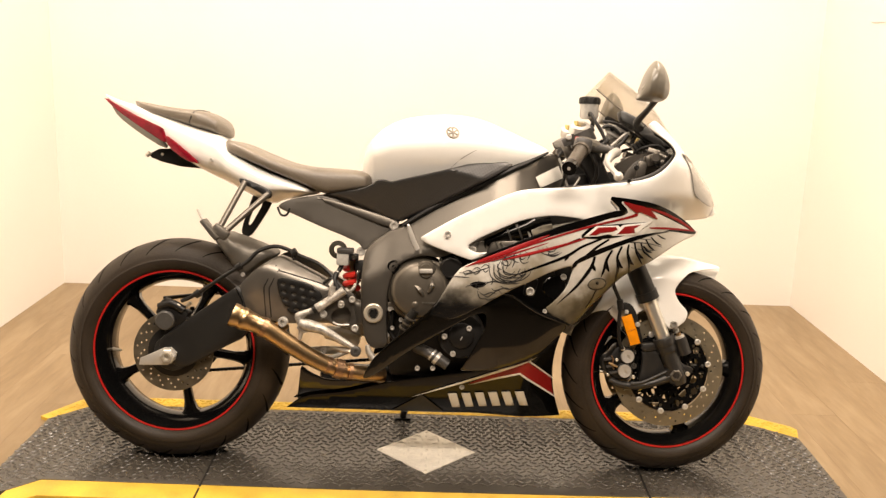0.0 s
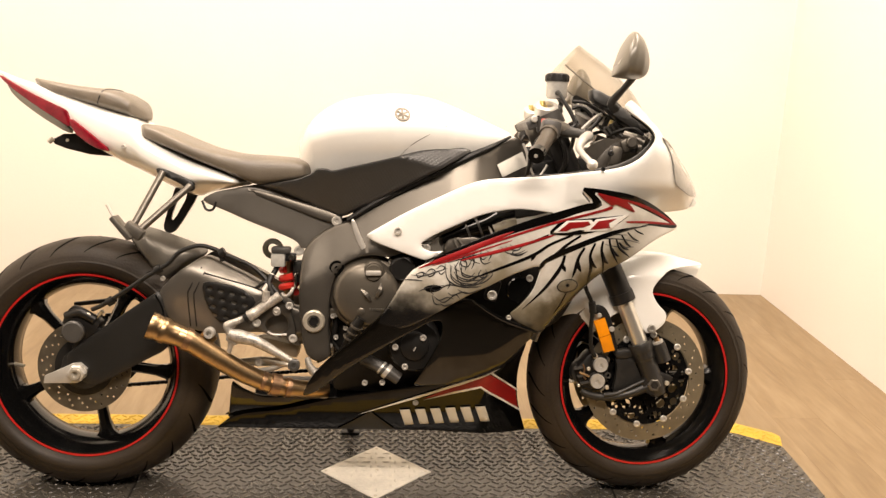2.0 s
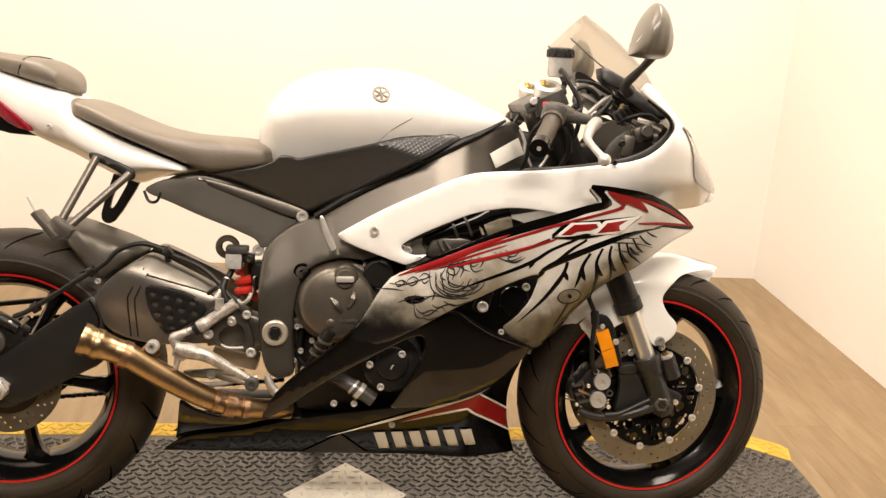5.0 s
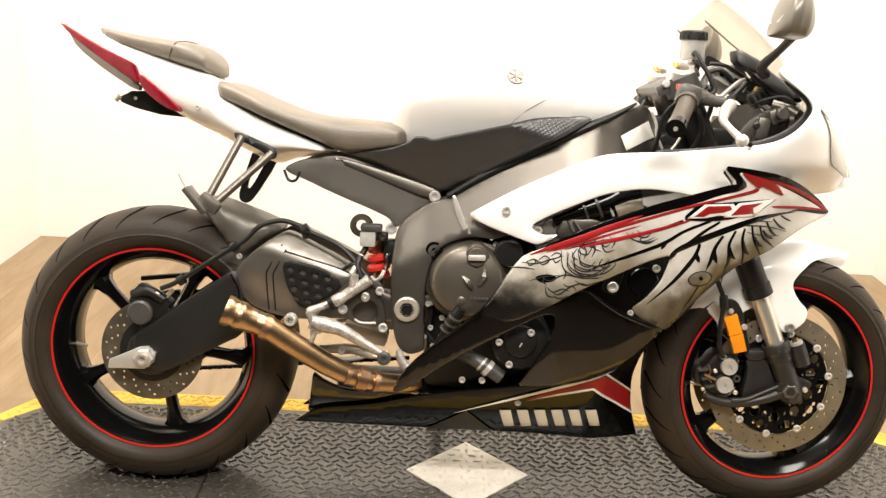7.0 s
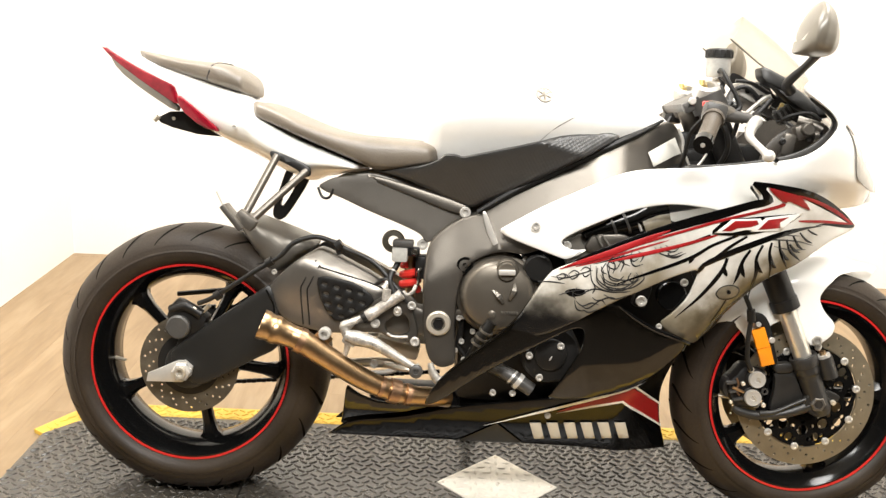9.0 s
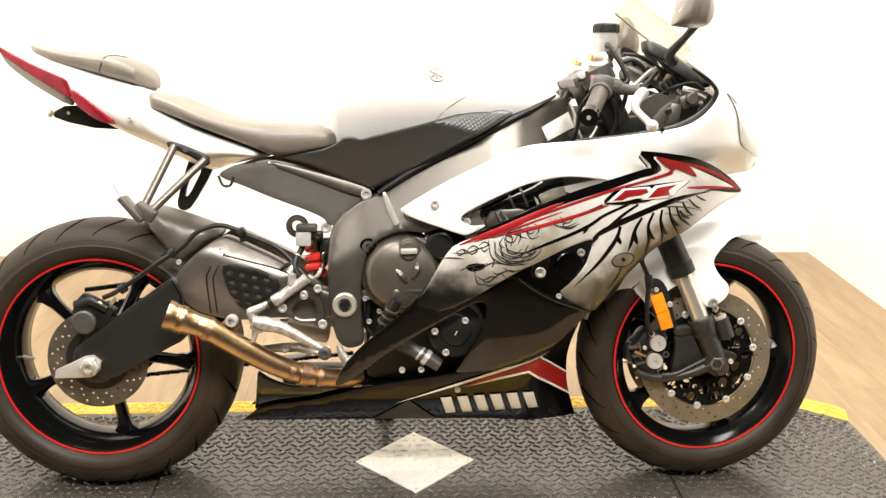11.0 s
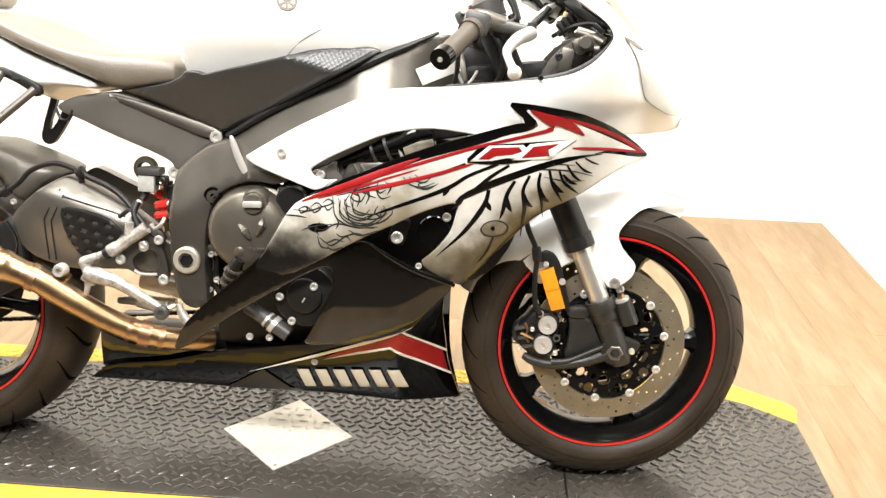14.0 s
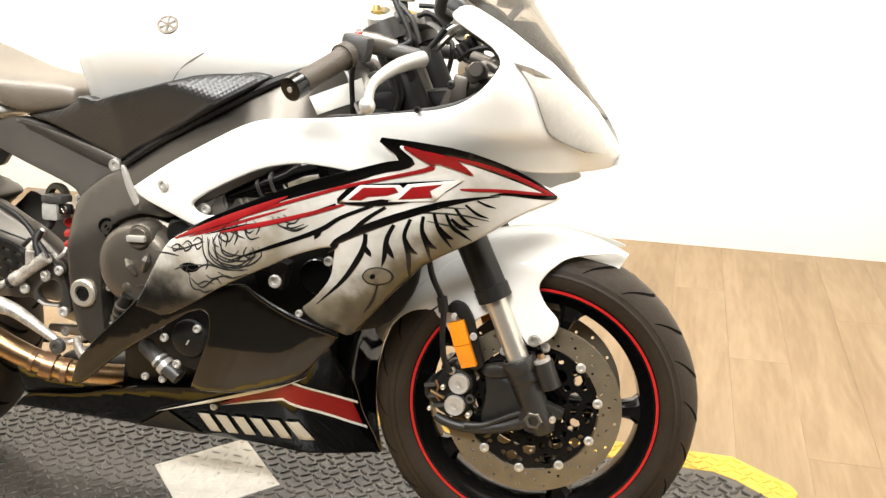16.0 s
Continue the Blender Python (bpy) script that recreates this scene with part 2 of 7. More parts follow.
def fill(poly, step, rings, holes=()):
    """Points and triangles that fill an outline, with extra rings near its edge."""
    loops = [resample(np.array(poly, float), step)] + [resample(np.array(h, float), step * 0.7) for h in holes]
    if np.sum(np.cross(loops[0], np.roll(loops[0], -1, 0))) < 0:
        loops[0] = loops[0][::-1]
    border = np.vstack(loops)
    lo, hi = border.min(0), border.max(0)
    gx, gz = np.meshgrid(np.arange(lo[0] + step / 2, hi[0], step), np.arange(lo[1] + step / 2, hi[1], step))
    cand = np.c_[gx.ravel(), gz.ravel()]
    cand[:, 0] += (np.arange(len(cand)) // gx.shape[1] % 2) * step * 0.5

    def inside(q):
        ok = within(q, loops[0])
        for h in loops[1:]:
            ok &= ~within(q, h)
        return ok

    def dist(q):
        return np.min([edge_distance(q, l) for l in loops], axis=0)

    far = max(rings) if rings else 0
    cand = cand[inside(cand)]
    cand = cand[dist(cand) > far + step * 0.45] if len(cand) else cand
    extra = [cand]
    for r in rings:
        for l in loops:
            t = np.roll(l, -1, 0) - np.roll(l, 1, 0)
            t /= np.maximum(np.linalg.norm(t, axis=1), 1e-9)[:, None]
            for sgn in (1, -1):
                q = l + sgn * r * np.c_[-t[:, 1], t[:, 0]]
                q = q[inside(q)]
                if len(q):
                    extra.append(q[dist(q) > r * 0.93])
    pts = np.vstack([border] + extra)
    edges, n = [], 0
    for l in loops:
        edges += [(n + i, n + (i + 1) % len(l)) for i in range(len(l))]
        n += len(l)
    v, e, f, *_ = geometry.delaunay_2d_cdt([Vector(p) for p in pts], edges, [], 0, 1e-6)
    v = np.array([tuple(p) for p in v])
    f = np.array([list(t) for t in f])
    f = f[inside(v[f].mean(1))]
    d = dist(v)
    d[d < 1e-5] = 0
    return v, [tuple(int(i) for i in t) for t in f], d, loops


def panel(name, poly, yf, mat, parent, label="", thick=0.004, edge=0.004, step=0.014, holes=(), soft=2, side=1):
    """A curved sheet: an outline in x and z, laid on the surface y = yf(x, z), with rounded edges and a thickness."""
    poly = chaikin(poly, soft) if soft else np.array(poly, float)
    v, f, d, loops = fill(poly, step, [edge * 0.3, edge], [chaikin(h, soft) if soft else h for h in holes])
    u = 1 - np.clip(d / edge, 0, 1)
    y0 = np.array([yf(x, z) for x, z in v])
    y = y0 + edge * (1 - np.sqrt(1 - u * u * 0.98))
    bm = bmesh.new()
    front = [bm.verts.new((p[0], side * yy, p[1])) for p, yy in zip(v, y)]
    back = [bm.verts.new((p[0], side * (yy + edge + thick), p[1])) for p, yy in zip(v, y0)]
    count = {}
    for t in f:
        bm.faces.new([front[i] for i in t])
        bm.faces.new([back[i] for i in reversed(t)])
        for a, b in zip(t, list(t[1:]) + [t[0]]):
            count[(a, b)] = 1
    for a, b in count:
        if (b, a) not in count:
            bm.faces.new([front[b], front[a], back[a], back[b]])
    return part(name, bm, mat, parent, label)


def inflate(name, poly, wf, r, mat, parent, label="", step=0.009, soft=3, power=0.5):
    """A rounded body with this outline in x and z, and half-widths wf(x, z), rounding off over r from the edge."""
    poly = chaikin(poly, soft)
    v, f, d, loops = fill(poly, step, [r * k for k in (0.03, 0.10, 0.2, 0.34, 0.5, 0.7)])
    u = np.clip(d / r, 0, 1)
    w = np.array([wf(x, z) for x, z in v]) * (1 - (1 - u) ** 2) ** power
    pairs = np.array([(t[i], t[(i + 1) % 3]) for t in f for i in range(3)])
    pairs = np.vstack([pairs, pairs[:, ::-1]])
    n = np.bincount(pairs[:, 0], minlength=len(v)).clip(1)
    free = d > r * 0.2
    for _ in range(14):
        mean = np.bincount(pairs[:, 0], weights=w[pairs[:, 1]], minlength=len(v)) / n
        w = np.where(free, 0.4 * w + 0.6 * mean, w)
    bm = bmesh.new()
    right = [bm.verts.new((p[0], -ww, p[1])) for p, ww in zip(v, w)]
    left = [right[i] if d[i] < 1e-6 else bm.verts.new((v[i][0], w[i], v[i][1])) for i in range(len(v))]
    for t in f:
        bm.faces.new([right[i] for i in t])
        try:
            bm.faces.new([left[i] for i in reversed(t)])
        except ValueError:
            pass
    return part(name, bm, mat, parent, label, crease=180)


def spline(pts, k=6):
    p = [Vector(q) for q in pts]
    p = [p[0] * 2 - p[1]] + p + [p[-1] * 2 - p[-2]]
    out = []
    for i in range(1, len(p) - 2):
        a, b, c, d = p[i - 1:i + 3]
        for j in range(k):
            t = j / k
            out.append(0.5 * ((2 * b) + (c - a) * t + (2 * a - 5 * b + 4 * c - d) * t * t + (3 * b - a - 3 * c + d) * t ** 3))
    return out + [p[-2]]


def tube(pts, radius, sides=10, k=5, bm=None, open_end=False):
    """A round bar or hose along points; radius: one number or one for each point."""
    bm = bm or bmesh.new()
    path = spline(pts, k) if k > 1 else [Vector(p) for p in pts]
    rad = np.interp(np.linspace(0, 1, len(path)), np.linspace(0, 1, len(pts)), radius if np.ndim(radius) else [radius] * len(pts))
    rings, up = [], None
    for i, p in enumerate(path):
        t = (path[min(i + 1, len(path) - 1)] - path[max(i - 1, 0)]).normalized()
        if up is None:
            up = t.orthogonal().normalized()
        up = (up - t * up.dot(t)).normalized()
        s = t.cross(up)
        rings.append([bm.verts.new(p + float(rad[i]) * (math.cos(a) * up + math.sin(a) * s)) for a in np.arange(sides) * 2 * math.pi / sides])
    for a, b in zip(rings, rings[1:]):
        for i in range(sides):
            bm.faces.new([a[i], a[(i + 1) % sides], b[(i + 1) % sides], b[i]])
    if not open_end:
        bm.faces.new(rings[0][::-1])
        bm.faces.new(rings[-1])
    return bm


def lathe(profile, n=64, bm=None, m=None, closed=False):
    """Turns (radius, y) points about the y axis."""
    bm = bm or bmesh.new()
    m = m or Matrix()
    rows = [[bm.verts.new(m @ Vector((r * math.cos(a), y, r * math.sin(a)))) for a in np.arange(n) * 2 * math.pi / n] for r, y in profile]
    pairs = list(zip(rows, rows[1:])) + ([(rows[-1], rows[0])] if closed else [])
    for a, b in pairs:
        for i in range(n):
            bm.faces.new([a[i], a[(i + 1) % n], b[(i + 1) % n], b[i]])
    if not closed:
        if profile[0][0] > 1e-4:
            bm.faces.new(rows[0])
        if profile[-1][0] > 1e-4:
            bm.faces.new(rows[-1][::-1])
    bmesh.ops.remove_doubles(bm, verts=bm.verts[:], dist=1e-6)
    return bm


def rbox(sx, sy, sz, bevel=0.004, bm=None, m=None, seg=2):
    bm2 = bmesh.new()
    bmesh.ops.create_cube(bm2, size=1)
    bmesh.ops.scale(bm2, vec=(sx, sy, sz), verts=bm2.verts[:])
    if bevel:
        bmesh.ops.bevel(bm2, geom=bm2.edges[:], offset=bevel, segments=seg, affect="EDGES", profile=0.6)
    if m is not None:
        bmesh.ops.transform(bm2, matrix=m, verts=bm2.verts[:])
    if bm is None:
        return bm2
    me = bpy.data.meshes.new("t")
    bm2.to_mesh(me)
    bm.from_mesh(me)
    bpy.data.meshes.remove(me)
    bm2.free()
    return bm


def knob(r, h, bevel=0.002, n=20, hollow=0.0):
    """A turned knob along -y: its face points at -y, its foot is at y = 0."""
    prof = [(r, 0), (r, -h + bevel), (r - bevel, -h)]
    prof += [(hollow, -h), (hollow * 0.95, -h * 0.35), (0, -h * 0.35)] if hollow else [(0, -h)]
    return lathe(prof, n)


# ---- the room ----
def flat_box(name, lo, hi, mat, label, category=""):
    s, c = [b - a for a, b in zip(lo, hi)], [(a + b) / 2 for a, b in zip(lo, hi)]
    ob = part(name, rbox(*s, bevel=0), mat, smooth=False, m=pose(*c))
    return tagged(ob, label, category, kind="structure")


XL, XR, YB, YS, YF, ZC = -1.655, 1.70, 1.755, -0.7, -7.0, 2.8
# Unseen walls, added dark to cut fill light and keep glossy blacks deep.
UNSEENWALL = material("unseen_wall_dark", (0.09, 0.08, 0.064), 0.7, vary=0.1, scale=1.5)
flat_box("wall_north", (XL - 0.1, YB, 0), (XR + 0.1, YB + 0.1, ZC), WALL, "plain cream painted back wall", "wall")
flat_box("wall_west", (XL - 0.1, YS, 0), (XL, YB, ZC), WALL, "plain cream painted side wall", "wall")
flat_box("wall_east", (XR, YS, 0), (XR + 0.1, YB, ZC), WALL, "plain cream painted side wall", "wall")
flat_box("wall_west_return", (-5.0, YS - 0.1, 0), (XL, YS, ZC), UNSEENWALL, "unseen dark wall added beside the photo bay", "wall")
flat_box("wall_east_return", (XR, YS - 0.1, 0), (5.0, YS, ZC), UNSEENWALL, "unseen dark wall added beside the photo bay", "wall")
flat_box("wall_south", (-5.0, YF - 0.1, 0), (5.0, YF, ZC), UNSEENWALL, "unseen dark wall added behind the camera", "wall")
flat_box("wall_hall_west", (-5.1, YF - 0.1, 0), (-5.0, YS, ZC), UNSEENWALL, "unseen dark side wall added behind the camera", "wall")
flat_box("wall_hall_east", (5.0, YF - 0.1, 0), (5.1, YS, ZC), UNSEENWALL, "unseen dark side wall added behind the camera", "wall")
flat_box("ceiling", (-5.1, YF - 0.1, ZC), (5.1, YB + 0.1, ZC + 0.1), CEIL, "white ceiling", "ceiling")


# ---- the rubber mat, in one sheet with yellow borders ----
def slab(name, poly, z0, z1, mat, parent=None, label="", bevel=0.003):
    bm = bmesh.new()
    base = [bm.verts.new((x, y, z0)) for x, y in poly]
    f = bm.faces.new(base)
    top = bmesh.ops.extrude_face_region(bm, geom=[f])["geom"]
    vs = [g for g in top if isinstance(g, bmesh.types.BMVert)]
    bmesh.ops.translate(bm, vec=(0, 0, z1 - z0), verts=vs)
    if bevel:
        es = [e for e in bm.edges if all(v in vs for v in e.verts)]
        bmesh.ops.bevel(bm, geom=es, offset=bevel, segments=2, affect="EDGES", profile=0.5)
    return part(name, bm, mat, parent, label)


def smooth_step(x, lo, hi):
    q = min(max((x - lo) / (hi - lo), 0.0), 1.0)
    return q * q * (3 - 2 * q)


def treads(name, poly, holes, z, mat, parent, label):
    """Short raised bars in a woven pattern over an area."""
    poly = np.array(poly)
    px, py = 0.0228, 0.0200
    bm = bmesh.new()
    lo, hi = poly.min(0), poly.max(0)
    rng = random.Random(4)
    for j in range(int((hi[1] - lo[1]) / py) + 1):
        for i in range(int((hi[0] - lo[0]) / px) + 1):
            c = np.array([[lo[0] + px * (i + 0.5 * (j % 2)), lo[1] + py * (j + 0.5)]])
            if not within(c, poly)[0] or edge_distance(c, poly)[0] < 0.008 or any(within(c, np.array(h))[0] for h in holes):
                continue
            a = radians(38 if (i + j) % 2 else -38) + rng.uniform(-0.05, 0.05)
            tall = smooth_step(c[0, 1], -0.15, -0.06) if -0.56 < c[0, 0] < 0.62 else 1.0
            ux, uy = math.cos(a), math.sin(a)
            ring = []
            for l, w, h in ((0.0112, 0.0036, 0), (0.0092, 0.0021, 0.0024)):
                ring.append([bm.verts.new((c[0, 0] + ux * s * l - uy * k * w, c[0, 1] + uy * s * l + ux * k * w, z + h * (0.3 + 0.7 * tall))) for s, k in ((-1, -0.4), (-0.6, -1), (0.6, -1), (1, -0.4), (1, 0.4), (0.6, 1), (-0.6, 1), (-1, 0.4))])
            bm.faces.new(ring[1])
            for q in range(8):
                bm.faces.new([ring[0][q], ring[0][(q + 1) % 8], ring[1][(q + 1) % 8], ring[1][q]])
    ob = part(name, bm, mat, parent, label)
    ob["kind"] = "stuff"
    return ob


MT = 0.012
black_poly = [(-1.125, 0.225), (-1.02, 0.345), (1.03, 0.345), (1.075, 0.325), (1.175, 0.247), (1.176, 0.12), (1.165, -0.240), (1.05, -0.145), (0.56, -0.163), (-0.19, -0.168), (-0.99, -0.160), (-1.055, -0.225), (-1.13, -0.27)]
back_poly = [(-1.155, 0.245), (-1.125, 0.226), (-1.021, 0.347), (1.031, 0.347), (1.076, 0.327), (1.177, 0.249), (1.196, 0.312), (1.183, 0.337), (1.070, 0.416), (-1.06, 0.410)]
front_poly = [(-1.055, -0.227), (-0.99, -0.162), (-0.19, -0.170), (0.56, -0.165), (1.05, -0.147), (1.165, -0.242), (1.13, -0.345), (1.03, -0.255), (-0.97, -0.247), (-1.07, -0.335)]
rubber_mat = slab("rubber_mat", black_poly, 0.0, MT, RUBBER)
tagged(rubber_mat, "black rubber floor mat with raised tread and yellow borders", "mat")
slab("yellow_border", back_poly, 0.0, MT - 0.001, YELLOW, rubber_mat, "yellow rubber border", 0.002)
slab("yellow_border", front_poly, 0.0, MT - 0.001, YELLOW, rubber_mat, "yellow rubber border", 0.002)
DX, DY, DH = 0.024, 0.073, 0.142
diamond = [(DX - DH, DY), (DX, DY - DH), (DX + DH, DY), (DX, DY + DH)]
seam_l = [(-0.575, -0.3), (-0.563, -0.3), (-0.563, 0.5), (-0.575, 0.5)]
seam_r = [(0.618, -0.3), (0.630, -0.3), (0.630, 0.5), (0.618, 0.5)]
worn_edge = [(-0.563, -0.20), (0.618, -0.20), (0.618, -0.138), (-0.563, -0.142)]
treads("tread_pattern", black_poly, [diamond, seam_l, seam_r, worn_edge], MT, TREAD, rubber_mat, "raised tread bars on the rubber")
treads("tread_pattern", back_poly, [], MT - 0.001, YELLOW, rubber_mat, "raised tread bars on the yellow border")
for s, sx in (("l", -0.569), ("r", 0.624)):
    bm = rbox(0.005, 0.52, 0.0012, bevel=0.0004, m=pose(sx, 0.082, MT + 0.0004))
    part("seam", bm, DARK, rubber_mat, "dark joint between mat sections")
    for e in (0.379, -0.216):
        part("seam", rbox(0.005, 0.058, 0.0012, bevel=0.0004, m=pose(sx, e, MT)), DARK, rubber_mat, "dark joint between mat sections")

steel_plate = slab("steel_plate", diamond, MT, MT + 0.003, STEEL, None, "", 0.001)
tagged(steel_plate, "diamond-shaped bare steel tread plate let into the mat", "plate")
lug_mesh = None
for i in range(-5, 6):
    for j in range(-5, 6):
        x, y = i * 0.025 + 0.0125 * (j % 2), j * 0.025
        if abs(x) + abs(y) > DH - 0.014:
            continue
        a = 0 if (i + j) % 2 else 90
        if lug_mesh is None:
            bm = bmesh.new()
            bmesh.ops.create_uvsphere(bm, u_segments=8, v_segments=4, radius=1, matrix=Matrix.Diagonal((0.0115, 0.0038, 0.0022, 1)))
            lug = part("lug", bm, STEEL, steel_plate)
            lug_mesh = lug.data
        else:
            lug = new("lug", lug_mesh)
            lug.parent = steel_plate
        lug.matrix_basis = pose(DX + x, DY + y, MT + 0.003, 0, 0, a)
for x, y in ((-0.128, 0), (0.128, 0), (0, 0.127), (0, -0.127), (0.002, 0.004)):
    part("screw", lathe([(0.0045, 0), (0.0045, -0.001), (0.003, -0.0018), (0, -0.0018)], 12), DISCM, steel_plate, "screw", m=pose(DX + x, DY + y, MT + 0.003, -90))

# ---- the motorcycle ----
LEAN_BIKE, YAW_BIKE = 9.0, -1.0
bike = new("motorcycle")
tagged(bike, "white, black and red sport motorcycle leaning on its stand", "motorcycle")
bike.matrix_basis = pose(0, 0.0235, MT + 0.004) @ pose(0, 0, 0, 0, 0, YAW_BIKE) @ pose(0, 0, 0, -LEAN_BIKE)


def curve(x, xs, ys):
    return float(np.interp(x, xs, ys))


def smooth_curve(x, xs, ys, w=0.03):
    return float(np.mean(np.interp(x + w * np.linspace(-1, 1, 7), xs, ys)))


def nose_x(z):
    return smooth_curve(z, [0.3, 0.55, 0.66, 0.70, 0.75, 0.80, 0.84, 0.88, 0.92, 1.0, 1.06], [0.80, 0.80, 0.80, 0.812, 0.803, 0.770, 0.733, 0.697, 0.66, 0.59, 0.53], 0.015)


def fair_y(x, z):
    """The right side's skin: the nose is a rounded wedge, the flanks fall in towards the belly and the tail."""
    u = min(max((nose_x(z) - x) / smooth_curve(z, [0.71, 0.776, 0.834, 0.88], [0.48, 0.30, 0.125, 0.08], 0.02), 0.0), 1)
    d = (1 - (1 - u) ** 2) ** smooth_curve(z, [0.71, 0.78], [0.6, 0.5], 0.02)
    b = smooth_curve(z, [0.05, 0.12, 0.16, 0.2, 0.25, 0.3, 0.36, 0.42, 0.46, 0.5, 0.55, 0.6, 0.78, 0.9], [0.16, 0.27, 0.375, 0.48, 0.60, 0.715, 0.82, 0.90, 0.94, 0.97, 0.99, 1, 1, 1.0], 0.04)
    b *= 1 + smooth_curve(z, [0.22, 0.34], [1, 0]) * smooth_curve(x, [-0.3, 0.0, 0.3], [0.1, 0.12, -0.10], 0.1)
    b *= 1 - smooth_curve(z, [0.29, 0.40], [1, 0], 0.02) * (1 - smooth_curve(x, [0.28, 0.36, 0.395], [1.08, 0.5, 0.12], 0.015))
    return -0.245 * d * b * smooth_curve(x, [-0.3, -0.1, 0.06, 0.28, 0.5], [0.66, 0.7, 0.80, 0.98, 1], 0.1)


BULGE = np.array([(0.06, 0.56, -0.043), (0.126, 0.535, -0.055), (0.173, 0.579, -0.052), (0.26, 0.565, -0.034), (0.298, 0.638, -0.026), (0.099, 0.626, -0.012), (0.40, 0.69, -0.03), (0.467, 0.688, -0.032), (0.554, 0.70, -0.018),
                  (0.538, 0.655, -0.006), (0.445, 0.592, 0.0), (0.437, 0.501, 0.020), (0.724, 0.655, -0.014), (0.024, 0.451, -0.052), (0.36, 0.44, 0.01), (0.62, 0.61, 0.0)])


def bulge(x, z):
    """How far the side fairing stands out beyond the general shape of the flank."""
    w = np.exp(-((BULGE[:, 0] - x) ** 2 + (BULGE[:, 1] - z) ** 2) / 0.0045) + 1e-9
    return float((w * BULGE[:, 2]).sum() / w.sum())


FRONT_EDGE = np.array([(0.215, 0.30), (0.30, 0.335), (0.343, 0.386), (0.384, 0.431), (0.413, 0.438), (0.449, 0.4835), (0.488, 0.526), (0.518, 0.559), (0.552, 0.579)])


def edge_roll(x, z):
    """The fairing's skin turns under along its front lower edge."""
    d = 1.0
    for a, b in zip(FRONT_EDGE, FRONT_EDGE[1:]):
        q = min(max(((x - a[0]) * (b[0] - a[0]) + (z - a[1]) * (b[1] - a[1])) / ((b - a) ** 2).sum(), 0), 1)
        d = min(d, math.hypot(x - a[0] - q * (b[0] - a[0]), z - a[1] - q * (b[1] - a[1])))
    return curve(x, [0.22, 0.36, 0.46], [0.0068, 0.0105, 0.013]) * max(0.0, 1 - d / 0.04) ** 2


def art_y(x, z):
    return fair_y(x, z) + bulge(x, z) + edge_roll(x, z)


def skin(offset):
    return lambda x, z: fair_y(x, z) - offset


def at_y(y, tilt=0.0, z0=0.5, bulge=0.0, x0=0.0, sx=0.2):
    return lambda x, z: y + tilt * (z - z0) + bulge * ((x - x0) / sx) ** 2


